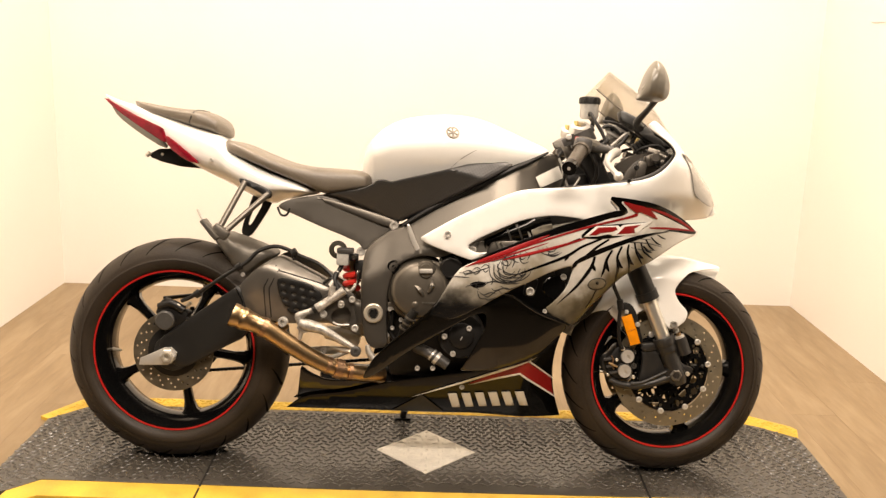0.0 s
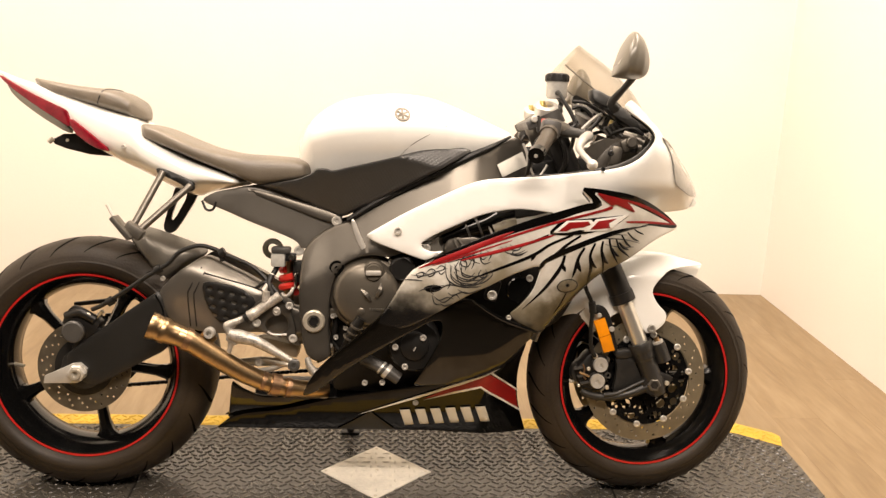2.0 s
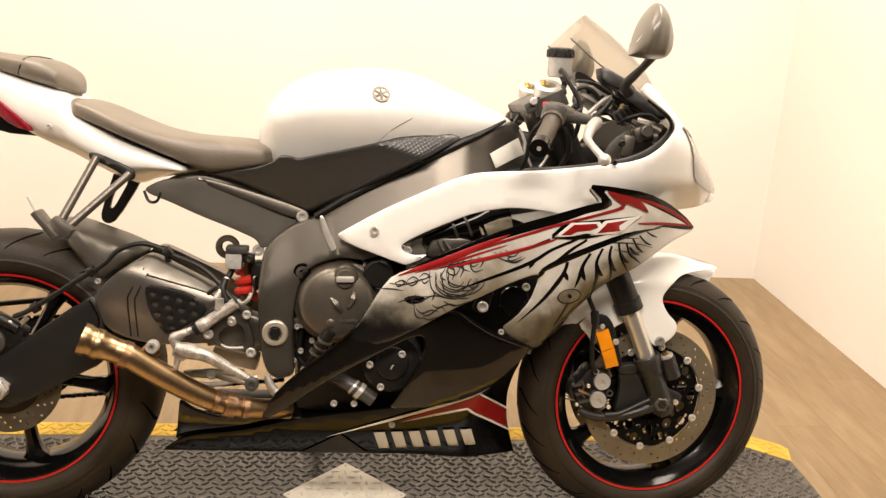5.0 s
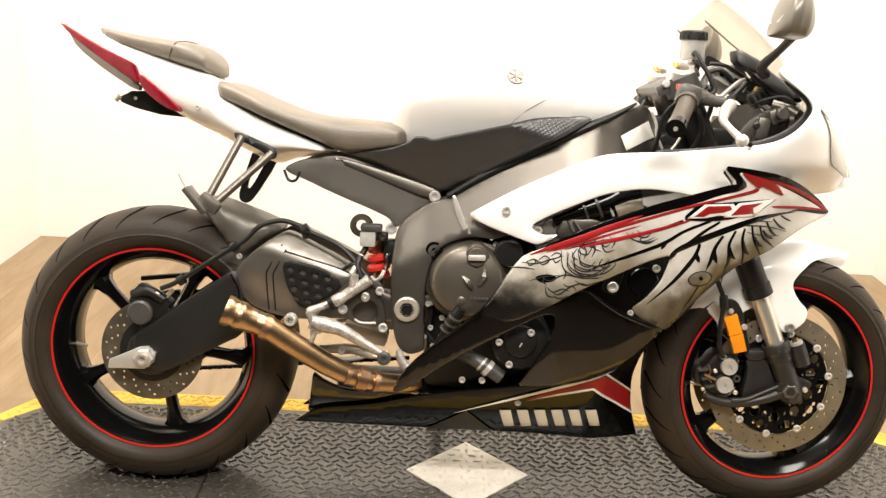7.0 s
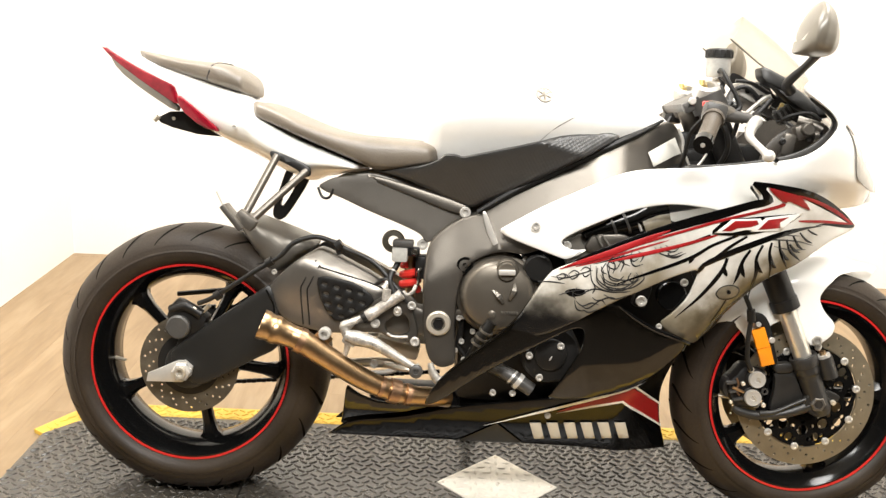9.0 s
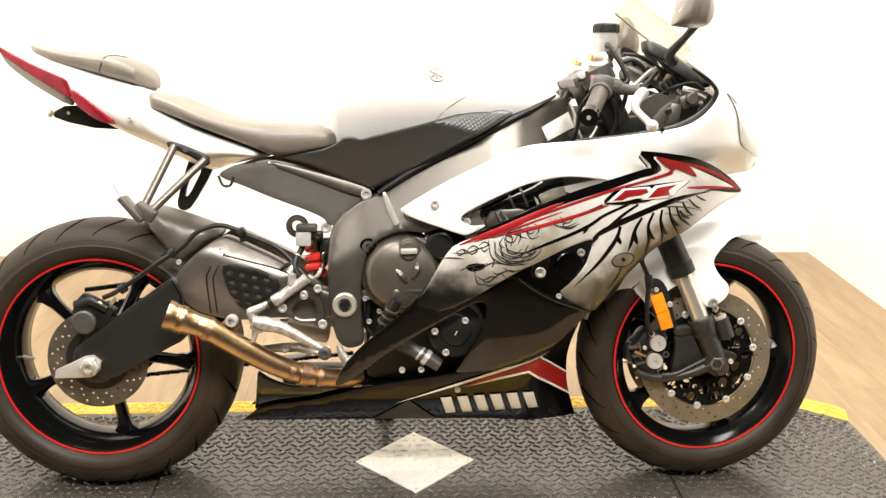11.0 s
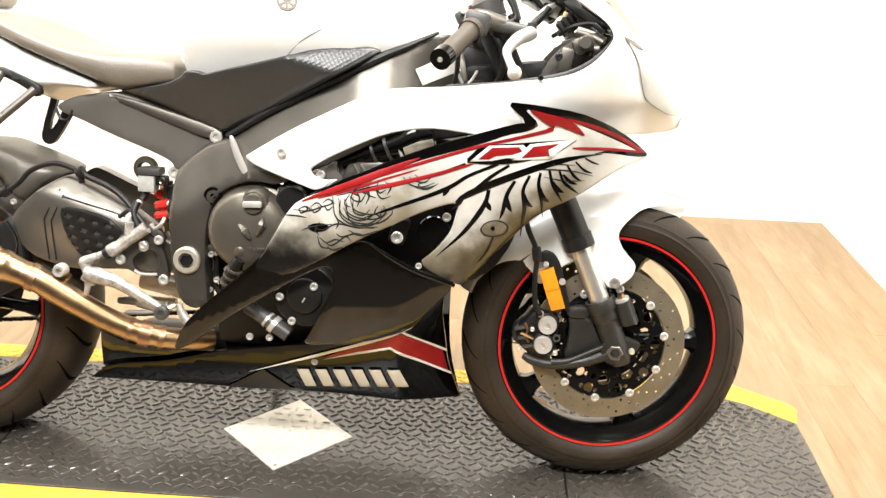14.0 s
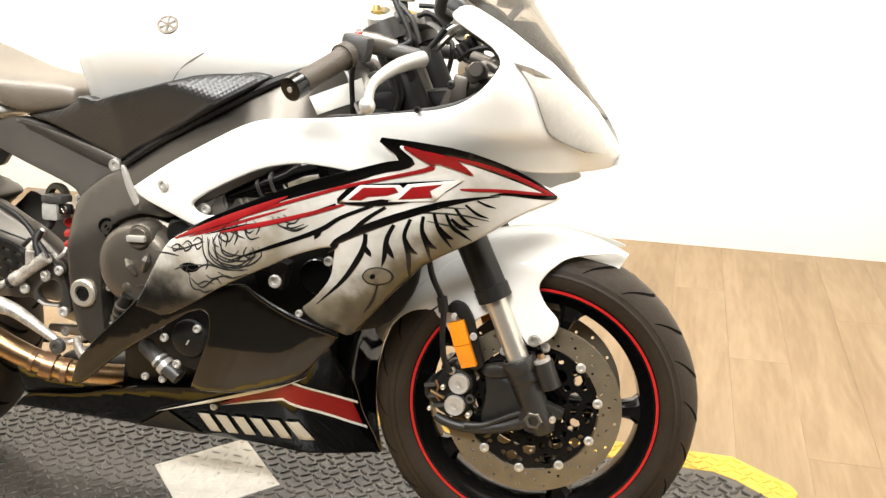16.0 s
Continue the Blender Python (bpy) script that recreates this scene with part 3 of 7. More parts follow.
# wheels
def wheel(name, x, z, r_out, half, r_rim, rim_half, steer, first, label):
    tyre_prof = []
    for a in np.linspace(-1, 1, 25):
        y = half * math.sin(a * math.pi / 2)
        tyre_prof.append((r_out - (r_out - r_rim - 0.018) * (1 - math.cos(a * math.pi / 2)) ** 1.15, y))
    side = [(r_rim + 0.004, half * 0.90), (r_rim - 0.004, rim_half * 0.98), (r_rim - 0.014, rim_half * 0.8)]
    prof = [(r, -y) for r, y in side[::-1]] + tyre_prof + side
    rim_prof = [(r_rim + 0.001, -rim_half - 0.004), (r_rim - 0.010, -rim_half - 0.004), (r_rim - 0.018, -rim_half + 0.008), (r_rim - 0.032, -rim_half * 0.55),
                (r_rim - 0.036, 0), (r_rim - 0.032, rim_half * 0.55), (r_rim - 0.018, rim_half - 0.008), (r_rim - 0.010, rim_half + 0.004), (r_rim + 0.001, rim_half + 0.004),
                (r_rim - 0.006, rim_half * 0.9), (r_rim - 0.022, rim_half * 0.4), (r_rim - 0.022, -rim_half * 0.4), (r_rim - 0.006, -rim_half * 0.9)]
    body = part(name, lathe(rim_prof, 80, closed=True), BLACKRIM, bike, label, m=pose(x, 0, z, 0, 0, steer))
    part("tyre", lathe(prof, 96, closed=True), TYRE, body, "black road tyre, dusty on the sidewall")
    part("rim_stripe", lathe([(r_rim - 0.0018, -rim_half - 0.0040), (r_rim - 0.0018, -rim_half - 0.0056), (r_rim - 0.0064, -rim_half - 0.0056), (r_rim - 0.0064, -rim_half - 0.0040)], 96, closed=True), REDTAPE, body, "red rim stripe")
    def tread_r(y):
        a = math.asin(max(-1, min(1, y / half))) * 2 / math.pi
        return r_out - (r_out - r_rim - 0.018) * (1 - math.cos(a * math.pi / 2)) ** 1.15
    bm = bmesh.new()
    for k in range(22):
        for sg in (-1, 1):
            line = []
            for q in np.linspace(0.10, 0.94, 11):
                y = sg * half * q
                ang = 2 * math.pi * (k + 0.25 * sg) / 22 + 0.30 * (q - 0.4) ** 2 + 0.16 * q
                wd = 0.0042 * (1 - (2 * q - 0.9) ** 2) + 0.0004
                rr = tread_r(y) + 0.0004
                line.append([bm.verts.new((rr * math.cos(ang + e * wd / rr), y, rr * math.sin(ang + e * wd / rr))) for e in (-1, 1)])
            for p, q in zip(line, line[1:]):
                bm.faces.new([p[0], p[1], q[1], q[0]])
    part("tread_groove", bm, GROOVE, body, "dark tyre tread grooves")["kind"] = "stuff"
    for q, h in ((0.93, 0.0011), (0.985, 0.0009)):
        for sg in (-1, 1):
            y = sg * half * q
            rr = tread_r(y)
            part("sidewall_rib", lathe([(rr - 0.002, y - 0.0016 * sg), (rr + h, y), (rr - 0.003, y + 0.0022 * sg)], 96, closed=True), TYRE, body)
    hub = lathe([(0.022, -0.049), (0.040, -0.046), (0.046, -0.03), (0.042, 0), (0.046, 0.03), (0.040, 0.046), (0.022, 0.049)], 40)
    part("hub", hub, BLACKRIM, body)
    part("valve_stem", tube([(-(r_rim - 0.030), -0.012, -0.012), (-(r_rim - 0.062), -0.026, -0.014)], [0.0045, 0.0035], 8, 1), DISCM, body, "tyre valve")
    for k in range(5):
        a = radians(first + 72 * k)
        bm = bmesh.new()
        rows = []
        for r, w, dth, y in ((0.036, 0.020, 0.030, 0), (0.07, 0.014, 0.022, -0.006), (0.12, 0.0115, 0.016, -0.010), (r_rim - 0.07, 0.0125, 0.016, -0.008), (r_rim - 0.045, 0.018, 0.020, -0.004), (r_rim - 0.031, 0.030, 0.026, 0)):
            rows.append([bm.verts.new((r * math.cos(a) - s * w * math.sin(a), y + q * dth, r * math.sin(a) + s * w * math.cos(a))) for s, q in ((-1, -0.5), (-0.5, -1), (0.5, -1), (1, -0.5), (1, 0.5), (0.5, 1), (-0.5, 1), (-1, 0.5))])
        for p, q in zip(rows, rows[1:]):
            for i in range(8):
                bm.faces.new([p[i], p[(i + 1) % 8], q[(i + 1) % 8], q[i]])
        part("spoke", bm, BLACKRIM, body)
    return body


def disc(name, body, y, r0, r1, holes, mat=DISCM, n=72, label="drilled steel brake disc"):
    """A drilled brake disc: rings of round holes go right through it."""
    pts = []
    t = 0.005
    loops = []
    sizes = []
    for r, count, off, *size in holes:
        size = size[0] if size else 0.0030
        for k in range(count):
            a = 2 * math.pi * (k + off) / count
            c = (r * math.cos(a), r * math.sin(a))
            loops.append([(c[0] + size * math.cos(b), c[1] + size * math.sin(b)) for b in np.arange(8) * math.pi / 4])
            sizes.append(size)
    outer = [(r1 * math.cos(a), r1 * math.sin(a)) for a in np.arange(n) * 2 * math.pi / n]
    inner = [(r0 * math.cos(a), r0 * math.sin(a)) for a in np.arange(n) * 2 * math.pi / n]
    all_loops = [outer, inner] + loops
    verts, edges = [], []
    for l in all_loops:
        s = len(verts)
        verts += l
        edges += [(s + i, s + (i + 1) % len(l)) for i in range(len(l))]
    v, e, f, *_ = geometry.delaunay_2d_cdt([Vector(p) for p in verts], edges, [], 0, 1e-7)
    va = np.array([tuple(p) for p in v])
    f = np.array([list(q) for q in f])
    mid = va[f].mean(1)
    rad = np.linalg.norm(mid, axis=1)
    ok = (rad > r0 * 0.997) & (rad < r1)
    for l, size in zip(loops, sizes):
        ok &= np.linalg.norm(mid - np.mean(l, axis=0), axis=1) > size * 0.93
    f = [tuple(int(i) for i in q) for q in f[ok]]
    bm = bmesh.new()
    front = [bm.verts.new((p[0], y - t / 2, p[1])) for p in v]
    back = [bm.verts.new((p[0], y + t / 2, p[1])) for p in v]
    seen = set()
    for tri in f:
        bm.faces.new([front[i] for i in tri])
        bm.faces.new([back[i] for i in reversed(tri)])
        seen |= set(zip(tri, list(tri[1:]) + [tri[0]]))
    for a, b in seen:
        if (b, a) not in seen:
            bm.faces.new([front[b], front[a], back[a], back[b]])
    return part(name, bm, mat, body, label, smooth=False)


RX, RZ, FX, FZ = -0.676, 0.296, 0.681, 0.287
rear_wheel = wheel("rear_wheel", RX, RZ, 0.305, 0.090, 0.224, 0.070, 0, 352, "black five-spoke rear wheel")
front_wheel = wheel("front_wheel", FX, FZ, 0.287, 0.060, 0.219, 0.046, 6, 0, "black five-spoke front wheel")
disc("brake_disc", rear_wheel, -0.078, 0.070, 0.110, [(0.080, 18, 0), (0.090, 18, 0.33), (0.100, 18, 0.66)], DARKDISC, label="dull drilled rear brake disc")
part("disc_carrier", lathe([(0.03, -0.081), (0.066, -0.081), (0.074, -0.079), (0.074, -0.074), (0.03, -0.07)], 40, closed=True), DARK, rear_wheel)
for sgn in (-1, 1):
    disc("brake_disc", front_wheel, sgn * 0.050, 0.116, 0.155, [(0.123, 20, 0), (0.1335, 20, 0.33), (0.145, 20, 0.66)], FRONTDISC)
    bm = lathe([(0.03, sgn * 0.050), (0.050, sgn * 0.054), (0.056, sgn * 0.054), (0.056, sgn * 0.046), (0.03, sgn * 0.042)], 36, closed=True)
    part("disc_carrier", bm, BLACKRIM, front_wheel, "black disc carrier boss")
    disc("disc_carrier", front_wheel, sgn * 0.0485, 0.040, 0.113, [(0.097, 10, 0.0, 0.0105), (0.099, 20, 0.5, 0.0050), (0.077, 10, 0.5, 0.0125), (0.072, 10, 0.0, 0.0060), (0.056, 10, 0.5, 0.0062)], BLACKRIM, label="black drilled disc carrier")
    for k in range(10):
        a = radians(36 * k + 10)
        part("disc_button", lathe([(0.0085, 0), (0.0085, -0.003), (0.006, -0.0045), (0.004, -0.0045), (0.0035, -0.002), (0, -0.002)], 14), ALU, front_wheel, "silver disc button", m=pose(0.114 * math.cos(a), sgn * 0.052, 0.114 * math.sin(a), 0 if sgn < 0 else 180))

# big painted panels
COWL = [(-0.019, 0.632), (0.016, 0.655), (0.08, 0.694), (0.143, 0.726), (0.205, 0.757), (0.242, 0.771), (0.278, 0.777), (0.384, 0.785), (0.468, 0.797), (0.538, 0.806), (0.575, 0.817), (0.602, 0.835), (0.621, 0.857), (0.632, 0.875),
        (0.630, 0.887), (0.618, 0.902), (0.592, 0.918), (0.552, 0.943), (0.575, 0.964), (0.605, 0.947), (0.631, 0.929), (0.661, 0.904), (0.690, 0.880), (0.712, 0.857), (0.740, 0.829), (0.764, 0.803), (0.795, 0.755), (0.804, 0.712),
        (0.674, 0.703), (0.608, 0.725), (0.554, 0.74), (0.463, 0.759), (0.493, 0.729), (0.499, 0.718), (0.431, 0.697), (0.404, 0.705), (0.326, 0.712), (0.253, 0.697), (0.191, 0.668), (0.144, 0.644), (0.115, 0.625), (0.121, 0.613), (0.141, 0.606), (0.173, 0.611), (0.131, 0.586), (0.115, 0.588)]
ART = [(0.0975, 0.5674), (0.0975, 0.5674), (0.116, 0.5794), (0.1481, 0.5969), (0.1821, 0.6153), (0.2375, 0.6404), (0.2926, 0.6643), (0.3471, 0.6863), (0.4012, 0.7035), (0.4978, 0.7226), (0.4601, 0.7602), (0.4967, 0.7522), (0.5546, 0.7401), (0.6249, 0.722), (0.6875, 0.6992), (0.725, 0.6797), (0.7155, 0.6687), (0.6668, 0.649), (0.6041, 0.6073), (0.552, 0.5786), (0.5184, 0.5588), (0.4883, 0.5258), (0.4492, 0.4835), (0.4131, 0.4379), (0.3914, 0.4213), (0.314, 0.4657), (0.3433, 0.4895), (0.3728, 0.5265), (0.3814, 0.5607), (0.3868, 0.5878), (0.3297, 0.5717), (0.2744, 0.5423), (0.2073, 0.5092), (0.1423, 0.4659), (0.0685, 0.4239), (0.0053, 0.4268), (0.0336, 0.4664), (0.0589, 0.5086), (0.0805, 0.5469)]
MIDB = [(0.0881, 0.5544), (0.0588, 0.5094), (0.0334, 0.4667), (-0.0141, 0.4194), (-0.0793, 0.3625), (-0.1235, 0.3167), (-0.1529, 0.2559), (-0.1164, 0.2701), (-0.0432, 0.3324), (0.0335, 0.3852), (0.0977, 0.4258), (0.1394, 0.4524), (0.1679, 0.4574), (0.1674, 0.4173), (0.1472, 0.3734), (0.1183, 0.3172), (0.1034, 0.2916), (0.2242, 0.3022), (0.3016, 0.3337), (0.3463, 0.3822), (0.3863, 0.4288), (0.3524, 0.4439), (0.3045, 0.4603), (0.2578, 0.4877), (0.2277, 0.5094), (0.1792, 0.501), (0.1538, 0.5393)]
BELLY = [(-0.366, 0.147), (-0.366, 0.147), (-0.315, 0.19), (-0.199, 0.205), (-0.078, 0.244), (0.047, 0.269), (0.105, 0.28), (0.225, 0.302), (0.304, 0.332), (0.368, 0.422), (0.361, 0.354), (0.365, 0.282), (0.371, 0.223), (0.398, 0.139), (0.398, 0.139), (0.173, 0.157), (0.05, 0.152), (-0.074, 0.151), (-0.199, 0.149)]


def cowl_y(x, z):
    """Below a crease along its side the nose turns in towards the lower edge."""
    return fair_y(x, z) + 0.9 * max(0.0, 0.773 - z) * smooth_curve(x, [0.47, 0.66], [0, 1])


def mid_y(x, z):
    """The black flank bows in more and more towards the belly pan, rolls under along its front lower edge, and its rear strut stays outside the exhaust."""
    y = fair_y(x, 0.5) + smooth_curve(x, [0.0, 0.15, 0.33], [-0.05, -0.048, 0.0]) + smooth_curve(x, [-0.06, 0.02, 0.15], [0.6, 0.75, 1.15]) * max(0.0, 0.5 - z) ** 2
    return y + edge_roll(x, z)


LINING = [(0.30, 0.77), (0.384, 0.783), (0.468, 0.795), (0.538, 0.804), (0.575, 0.815), (0.602, 0.833), (0.621, 0.855), (0.631, 0.875), (0.628, 0.889), (0.592, 0.914), (0.57, 0.928), (0.59, 0.935), (0.635, 0.900), (0.655, 0.86), (0.65, 0.80), (0.60, 0.75), (0.45, 0.74), (0.32, 0.735)]
LINER = material("fairing_liner", (0.018, 0.017, 0.0155), 0.5, vary=0.25, scale=15, bump=0.2, bump_scale=120)
for side in (1, -1):
    panel("fairing_liner", LINING, lambda x, z: cowl_y(x, z) + 0.013, LINER, bike, "dark grey inner side of the fairing", side=side, thick=0.002, edge=0.003)
    panel("upper_fairing", COWL, cowl_y, WHITE, bike, "pearl white upper fairing", side=side, edge=0.006)
    panel("side_fairing", ART, lambda x, z: art_y(x, z) - 0.004, ARTWHITE, bike, "white side fairing with black wing artwork and red flash", side=side, edge=0.005)
    panel("mid_fairing", MIDB, mid_y, MIDBLACK, bike, "gloss black mid fairing", side=side, edge=0.005)
    panel("belly_pan", BELLY, skin(0.0), BELLYB, bike, "gloss black belly pan with red flash", side=side, edge=0.005)

for side in (1, -1):
    part("fairing_lip", tube([(x, side * (mid_y(x, z) + 0.002), z) for x, z in ((0.232, 0.505), (0.262, 0.484), (0.305, 0.4595), (0.350, 0.443), (0.384, 0.4285))], [0.002, 0.004, 0.005, 0.006, 0.004], 8, 3), BLACKRIM, bike, "rounded black lip of the mid fairing")

# tank, seats and tail
def loft(name, poly, wf, mat, label, p=2.5, n=72, ring=44, end=0.04, pinch=None, under=None):
    """A closed body with this outline in x and z: at each x a rounded section of half-width wf(x), squarer for a larger p (under: that of its lower half)."""
    poly = chaikin(poly, 3)
    x0, x1 = poly[:, 0].min(), poly[:, 0].max()
    bm = bmesh.new()
    rows = []
    for i in range(1, n):
        x = x0 + (x1 - x0) * (1 - math.cos(math.pi * i / n)) / 2
        zs = []
        for a, b in zip(poly, np.roll(poly, -1, 0)):
            if (a[0] - x) * (b[0] - x) <= 0 and a[0] != b[0]:
                zs.append(a[1] + (b[1] - a[1]) * (x - a[0]) / (b[0] - a[0]))
        zc, h = (max(zs) + min(zs)) / 2, (max(zs) - min(zs)) / 2
        w = wf(x) * min(1, (x - x0) / end) ** 0.5 * min(1, (x1 - x) / end) ** 0.5
        row = []
        for a in np.arange(ring) * 2 * math.pi / ring:
            c, sn = math.cos(a), math.sin(a)
            e = 2 / (under(x) if under and sn < 0 else p)
            z = zc + h * math.copysign(abs(sn) ** e, sn)
            row.append(bm.verts.new((x, w * math.copysign(abs(c) ** e, c) * (pinch(z) if pinch else 1), z)))
        rows.append(row)
    for a, b in zip(rows, rows[1:]):
        for i in range(ring):
            bm.faces.new([a[i], a[(i + 1) % ring], b[(i + 1) % ring], b[i]])
    bm.faces.new(rows[0][::-1])
    bm.faces.new(rows[-1])
    return part(name, bm, mat, bike, label, crease=80)


def surface(ob):
    """Where a ray from the right meets a body."""
    tree = BVHTree.FromPolygons([v.co for v in ob.data.vertices], [list(f.vertices) for f in ob.data.polygons])
    return lambda x, z: tree.ray_cast(Vector((x, -1, z)), Vector((0, 1, 0)))


TANK = [(-0.182, 0.796), (-0.183, 0.839), (-0.163, 0.886), (-0.123, 0.927), (-0.069, 0.954), (0.001, 0.966), (0.07, 0.970), (0.14, 0.961), (0.215, 0.932), (0.285, 0.903), (0.35, 0.876), (0.36, 0.84), (0.25, 0.78), (0.05, 0.70), (-0.1, 0.70), (-0.17, 0.74)]
tank = loft("fuel_tank", TANK, lambda x: curve(x, [-0.18, -0.1, 0.05, 0.18, 0.28, 0.36], [0.12, 0.165, 0.205, 0.172, 0.108, 0.045]), WHITE, "pearl white fuel tank", 2.9, pinch=lambda z: smooth_curve(z, [0.74, 0.80, 0.86], [0.60, 0.76, 1.0], 0.02))
TAIL = [(-0.9095, 0.9977), (-0.8555, 0.9756), (-0.7972, 0.9624), (-0.7261, 0.9398), (-0.6233, 0.9089), (-0.548, 0.888), (-0.54, 0.856), (-0.424, 0.8), (-0.35, 0.772), (-0.282, 0.742), (-0.349, 0.729), (-0.398, 0.717), (-0.422, 0.705), (-0.472, 0.723), (-0.521, 0.747), (-0.596, 0.785), (-0.6413, 0.8086), (-0.7134, 0.8603), (-0.7908, 0.9172), (-0.8618, 0.9589)]
tail = loft("tail_cowl", TAIL, lambda x: curve(x, [-0.9, -0.8, -0.6, -0.4, -0.28], [0.012, 0.052, 0.122, 0.141, 0.138]), WHITE, "pearl white tail cowl", 3.6, end=0.02, under=lambda x: curve(x, [-0.64, -0.54, -0.30], [3.2, 1.7, 1.5]))
PILLION = [(-0.8182, 0.979), (-0.7892, 0.974), (-0.7323, 0.965), (-0.6691, 0.958), (-0.6257, 0.956), (-0.5936, 0.95), (-0.5625, 0.931), (-0.5449, 0.909), (-0.5418, 0.888), (-0.5491, 0.885), (-0.5801, 0.891), (-0.6308, 0.906), (-0.695, 0.922), (-0.7581, 0.94), (-0.8027, 0.958)]
pillion = loft("pillion_seat", PILLION, lambda x: curve(x, [-0.81, -0.75, -0.62, -0.54], [0.03, 0.065, 0.10, 0.095]), SEATV, "dark brown-black vinyl pillion seat", 3.4, end=0.025)
SEAT = [(-0.557, 0.874), (-0.54, 0.878), (-0.5019, 0.87), (-0.4499, 0.848), (-0.3863, 0.825), (-0.3227, 0.813), (-0.2464, 0.811), (-0.1913, 0.808), (-0.1542, 0.8), (-0.1288, 0.784), (-0.1298, 0.77), (-0.1606, 0.757), (-0.2178, 0.744), (-0.2623, 0.739), (-0.2835, 0.744), (-0.3461, 0.769), (-0.4107, 0.794), (-0.4754, 0.82), (-0.5263, 0.837), (-0.5602, 0.85)]
loft("rider_seat", SEAT, lambda x: curve(x, [-0.55, -0.45, -0.3, -0.13], [0.112, 0.138, 0.142, 0.118]), SEATV, "dark brown-black vinyl rider seat", 4.2, end=0.03)
PAD = [(-0.278, 0.742), (-0.2414, 0.7463), (-0.172, 0.7591), (-0.1377, 0.7747), (-0.1286, 0.7861), (-0.1039, 0.7861), (-0.092, 0.781), (-0.0587, 0.7902), (0.0071, 0.8062), (0.0665, 0.8222), (0.1143, 0.8362), (0.1665, 0.844), (0.2103, 0.844), (0.234, 0.8362), (0.1517, 0.7901), (0.0777, 0.749), (0.0119, 0.7133), (-0.0445, 0.684), (-0.0694, 0.6732), (-0.1022, 0.6836), (-0.149, 0.7046), (-0.219, 0.7316)]
SUBC = [(-0.396, 0.706), (-0.367, 0.723), (-0.326, 0.732), (-0.281, 0.739), (-0.232, 0.727), (-0.172, 0.704), (-0.1, 0.679), (-0.074, 0.665), (-0.093, 0.647), (-0.127, 0.618), (-0.153, 0.595), (-0.165, 0.598), (-0.174, 0.613), (-0.216, 0.631), (-0.288, 0.657), (-0.348, 0.683), (-0.384, 0.695)]
SPAR = [(-0.061, 0.663), (-0.050, 0.668), (-0.005, 0.704), (0.061, 0.741), (0.13, 0.778), (0.196, 0.811), (0.266, 0.842), (0.317, 0.864), (0.338, 0.874), (0.360, 0.866), (0.377, 0.835), (0.389, 0.775), (0.36, 0.745), (0.241, 0.68), (0.131, 0.625), (0.05, 0.585), (0.01, 0.590), (-0.014, 0.588), (-0.053, 0.572), (-0.078, 0.543), (-0.09, 0.495), (-0.092, 0.424), (-0.087, 0.363), (-0.088, 0.345), (-0.117, 0.335), (-0.141, 0.348), (-0.153, 0.384), (-0.16, 0.444), (-0.163, 0.515), (-0.158, 0.586), (-0.142, 0.616), (-0.098, 0.651)]


def pad_y(x, z):
    """A flat flank that narrows towards the seat, and beyond a crease a facet that tips inward at its upper front."""
    flank = -0.122 - 0.006 * (x + 0.081) - 0.456 * (z - 0.668) + 0.18 * max(0.0, -0.05 - x)
    facet = -0.190 + 0.22 * (x - 0.075) + 0.35 * (z - 0.815)
    return max(flank, facet)


def spar_y(x, z):
    """The spar's flank leans in towards its top and runs in to the steering head."""
    return curve(x, [-0.1, 0.1, 0.19, 0.24, 0.29, 0.36], [-0.160, -0.172, -0.176, -0.168, -0.142, -0.070]) + 0.34 * max(0.0, z - (0.60 + 0.5 * x))


for side in (1, -1):
    panel("tank_side_cover", PAD, pad_y, PADV, bike, "black textured vinyl tank side cover", side=side, thick=0.02, edge=0.008, step=0.009)
    panel("subframe_cover", SUBC, at_y(-0.112), SUBG, bike, "dark grey subframe cover", side=side, thick=0.02, edge=0.005)
    panel("main_frame", SPAR, spar_y, FRAMEG, bike, "dark grey cast frame spar", side=side, thick=0.035, edge=0.007)
SWB = [(-0.71, 0.328), (-0.689, 0.347), (-0.641, 0.383), (-0.578, 0.429), (-0.515, 0.474), (-0.49, 0.49), (-0.47, 0.421), (-0.467, 0.351), (-0.523, 0.322), (-0.592, 0.282), (-0.635, 0.258), (-0.665, 0.262), (-0.70, 0.29)]
SWG = [(-0.504, 0.477), (-0.451, 0.534), (-0.398, 0.569), (-0.38, 0.568), (-0.332, 0.545), (-0.271, 0.517), (-0.216, 0.483), (-0.185, 0.458), (-0.14, 0.45), (-0.12, 0.40), (-0.182, 0.39), (-0.278, 0.395), (-0.375, 0.386), (-0.466, 0.412)]
for side in (1, -1):
    panel("swingarm", SWB, at_y(-0.115), SWINGB, bike, "satin black swingarm", side=side, thick=0.022, edge=0.006)
    panel("swingarm_casting", SWG, lambda x, z: -0.112 + 0.65 * max(0, z - 0.525 + 0.35 * (x + 0.38)), SWINGG, bike, "cast grey front part of the swingarm", side=side, thick=0.03, edge=0.006)


# ---- mechanical parts of the motorcycle ----
def bolt(x, y, z, r=0.009, mat=ALU, label="silver hex-socket bolt", parent=None, h=0.006):
    prof = [(r, 0), (r, -h * 0.7), (r * 0.85, -h), (r * 0.5, -h), (r * 0.42, -h * 0.4), (0, -h * 0.4)]
    return part("bolt", lathe(prof, 16), mat, parent or bike, label, m=pose(x, y, z))


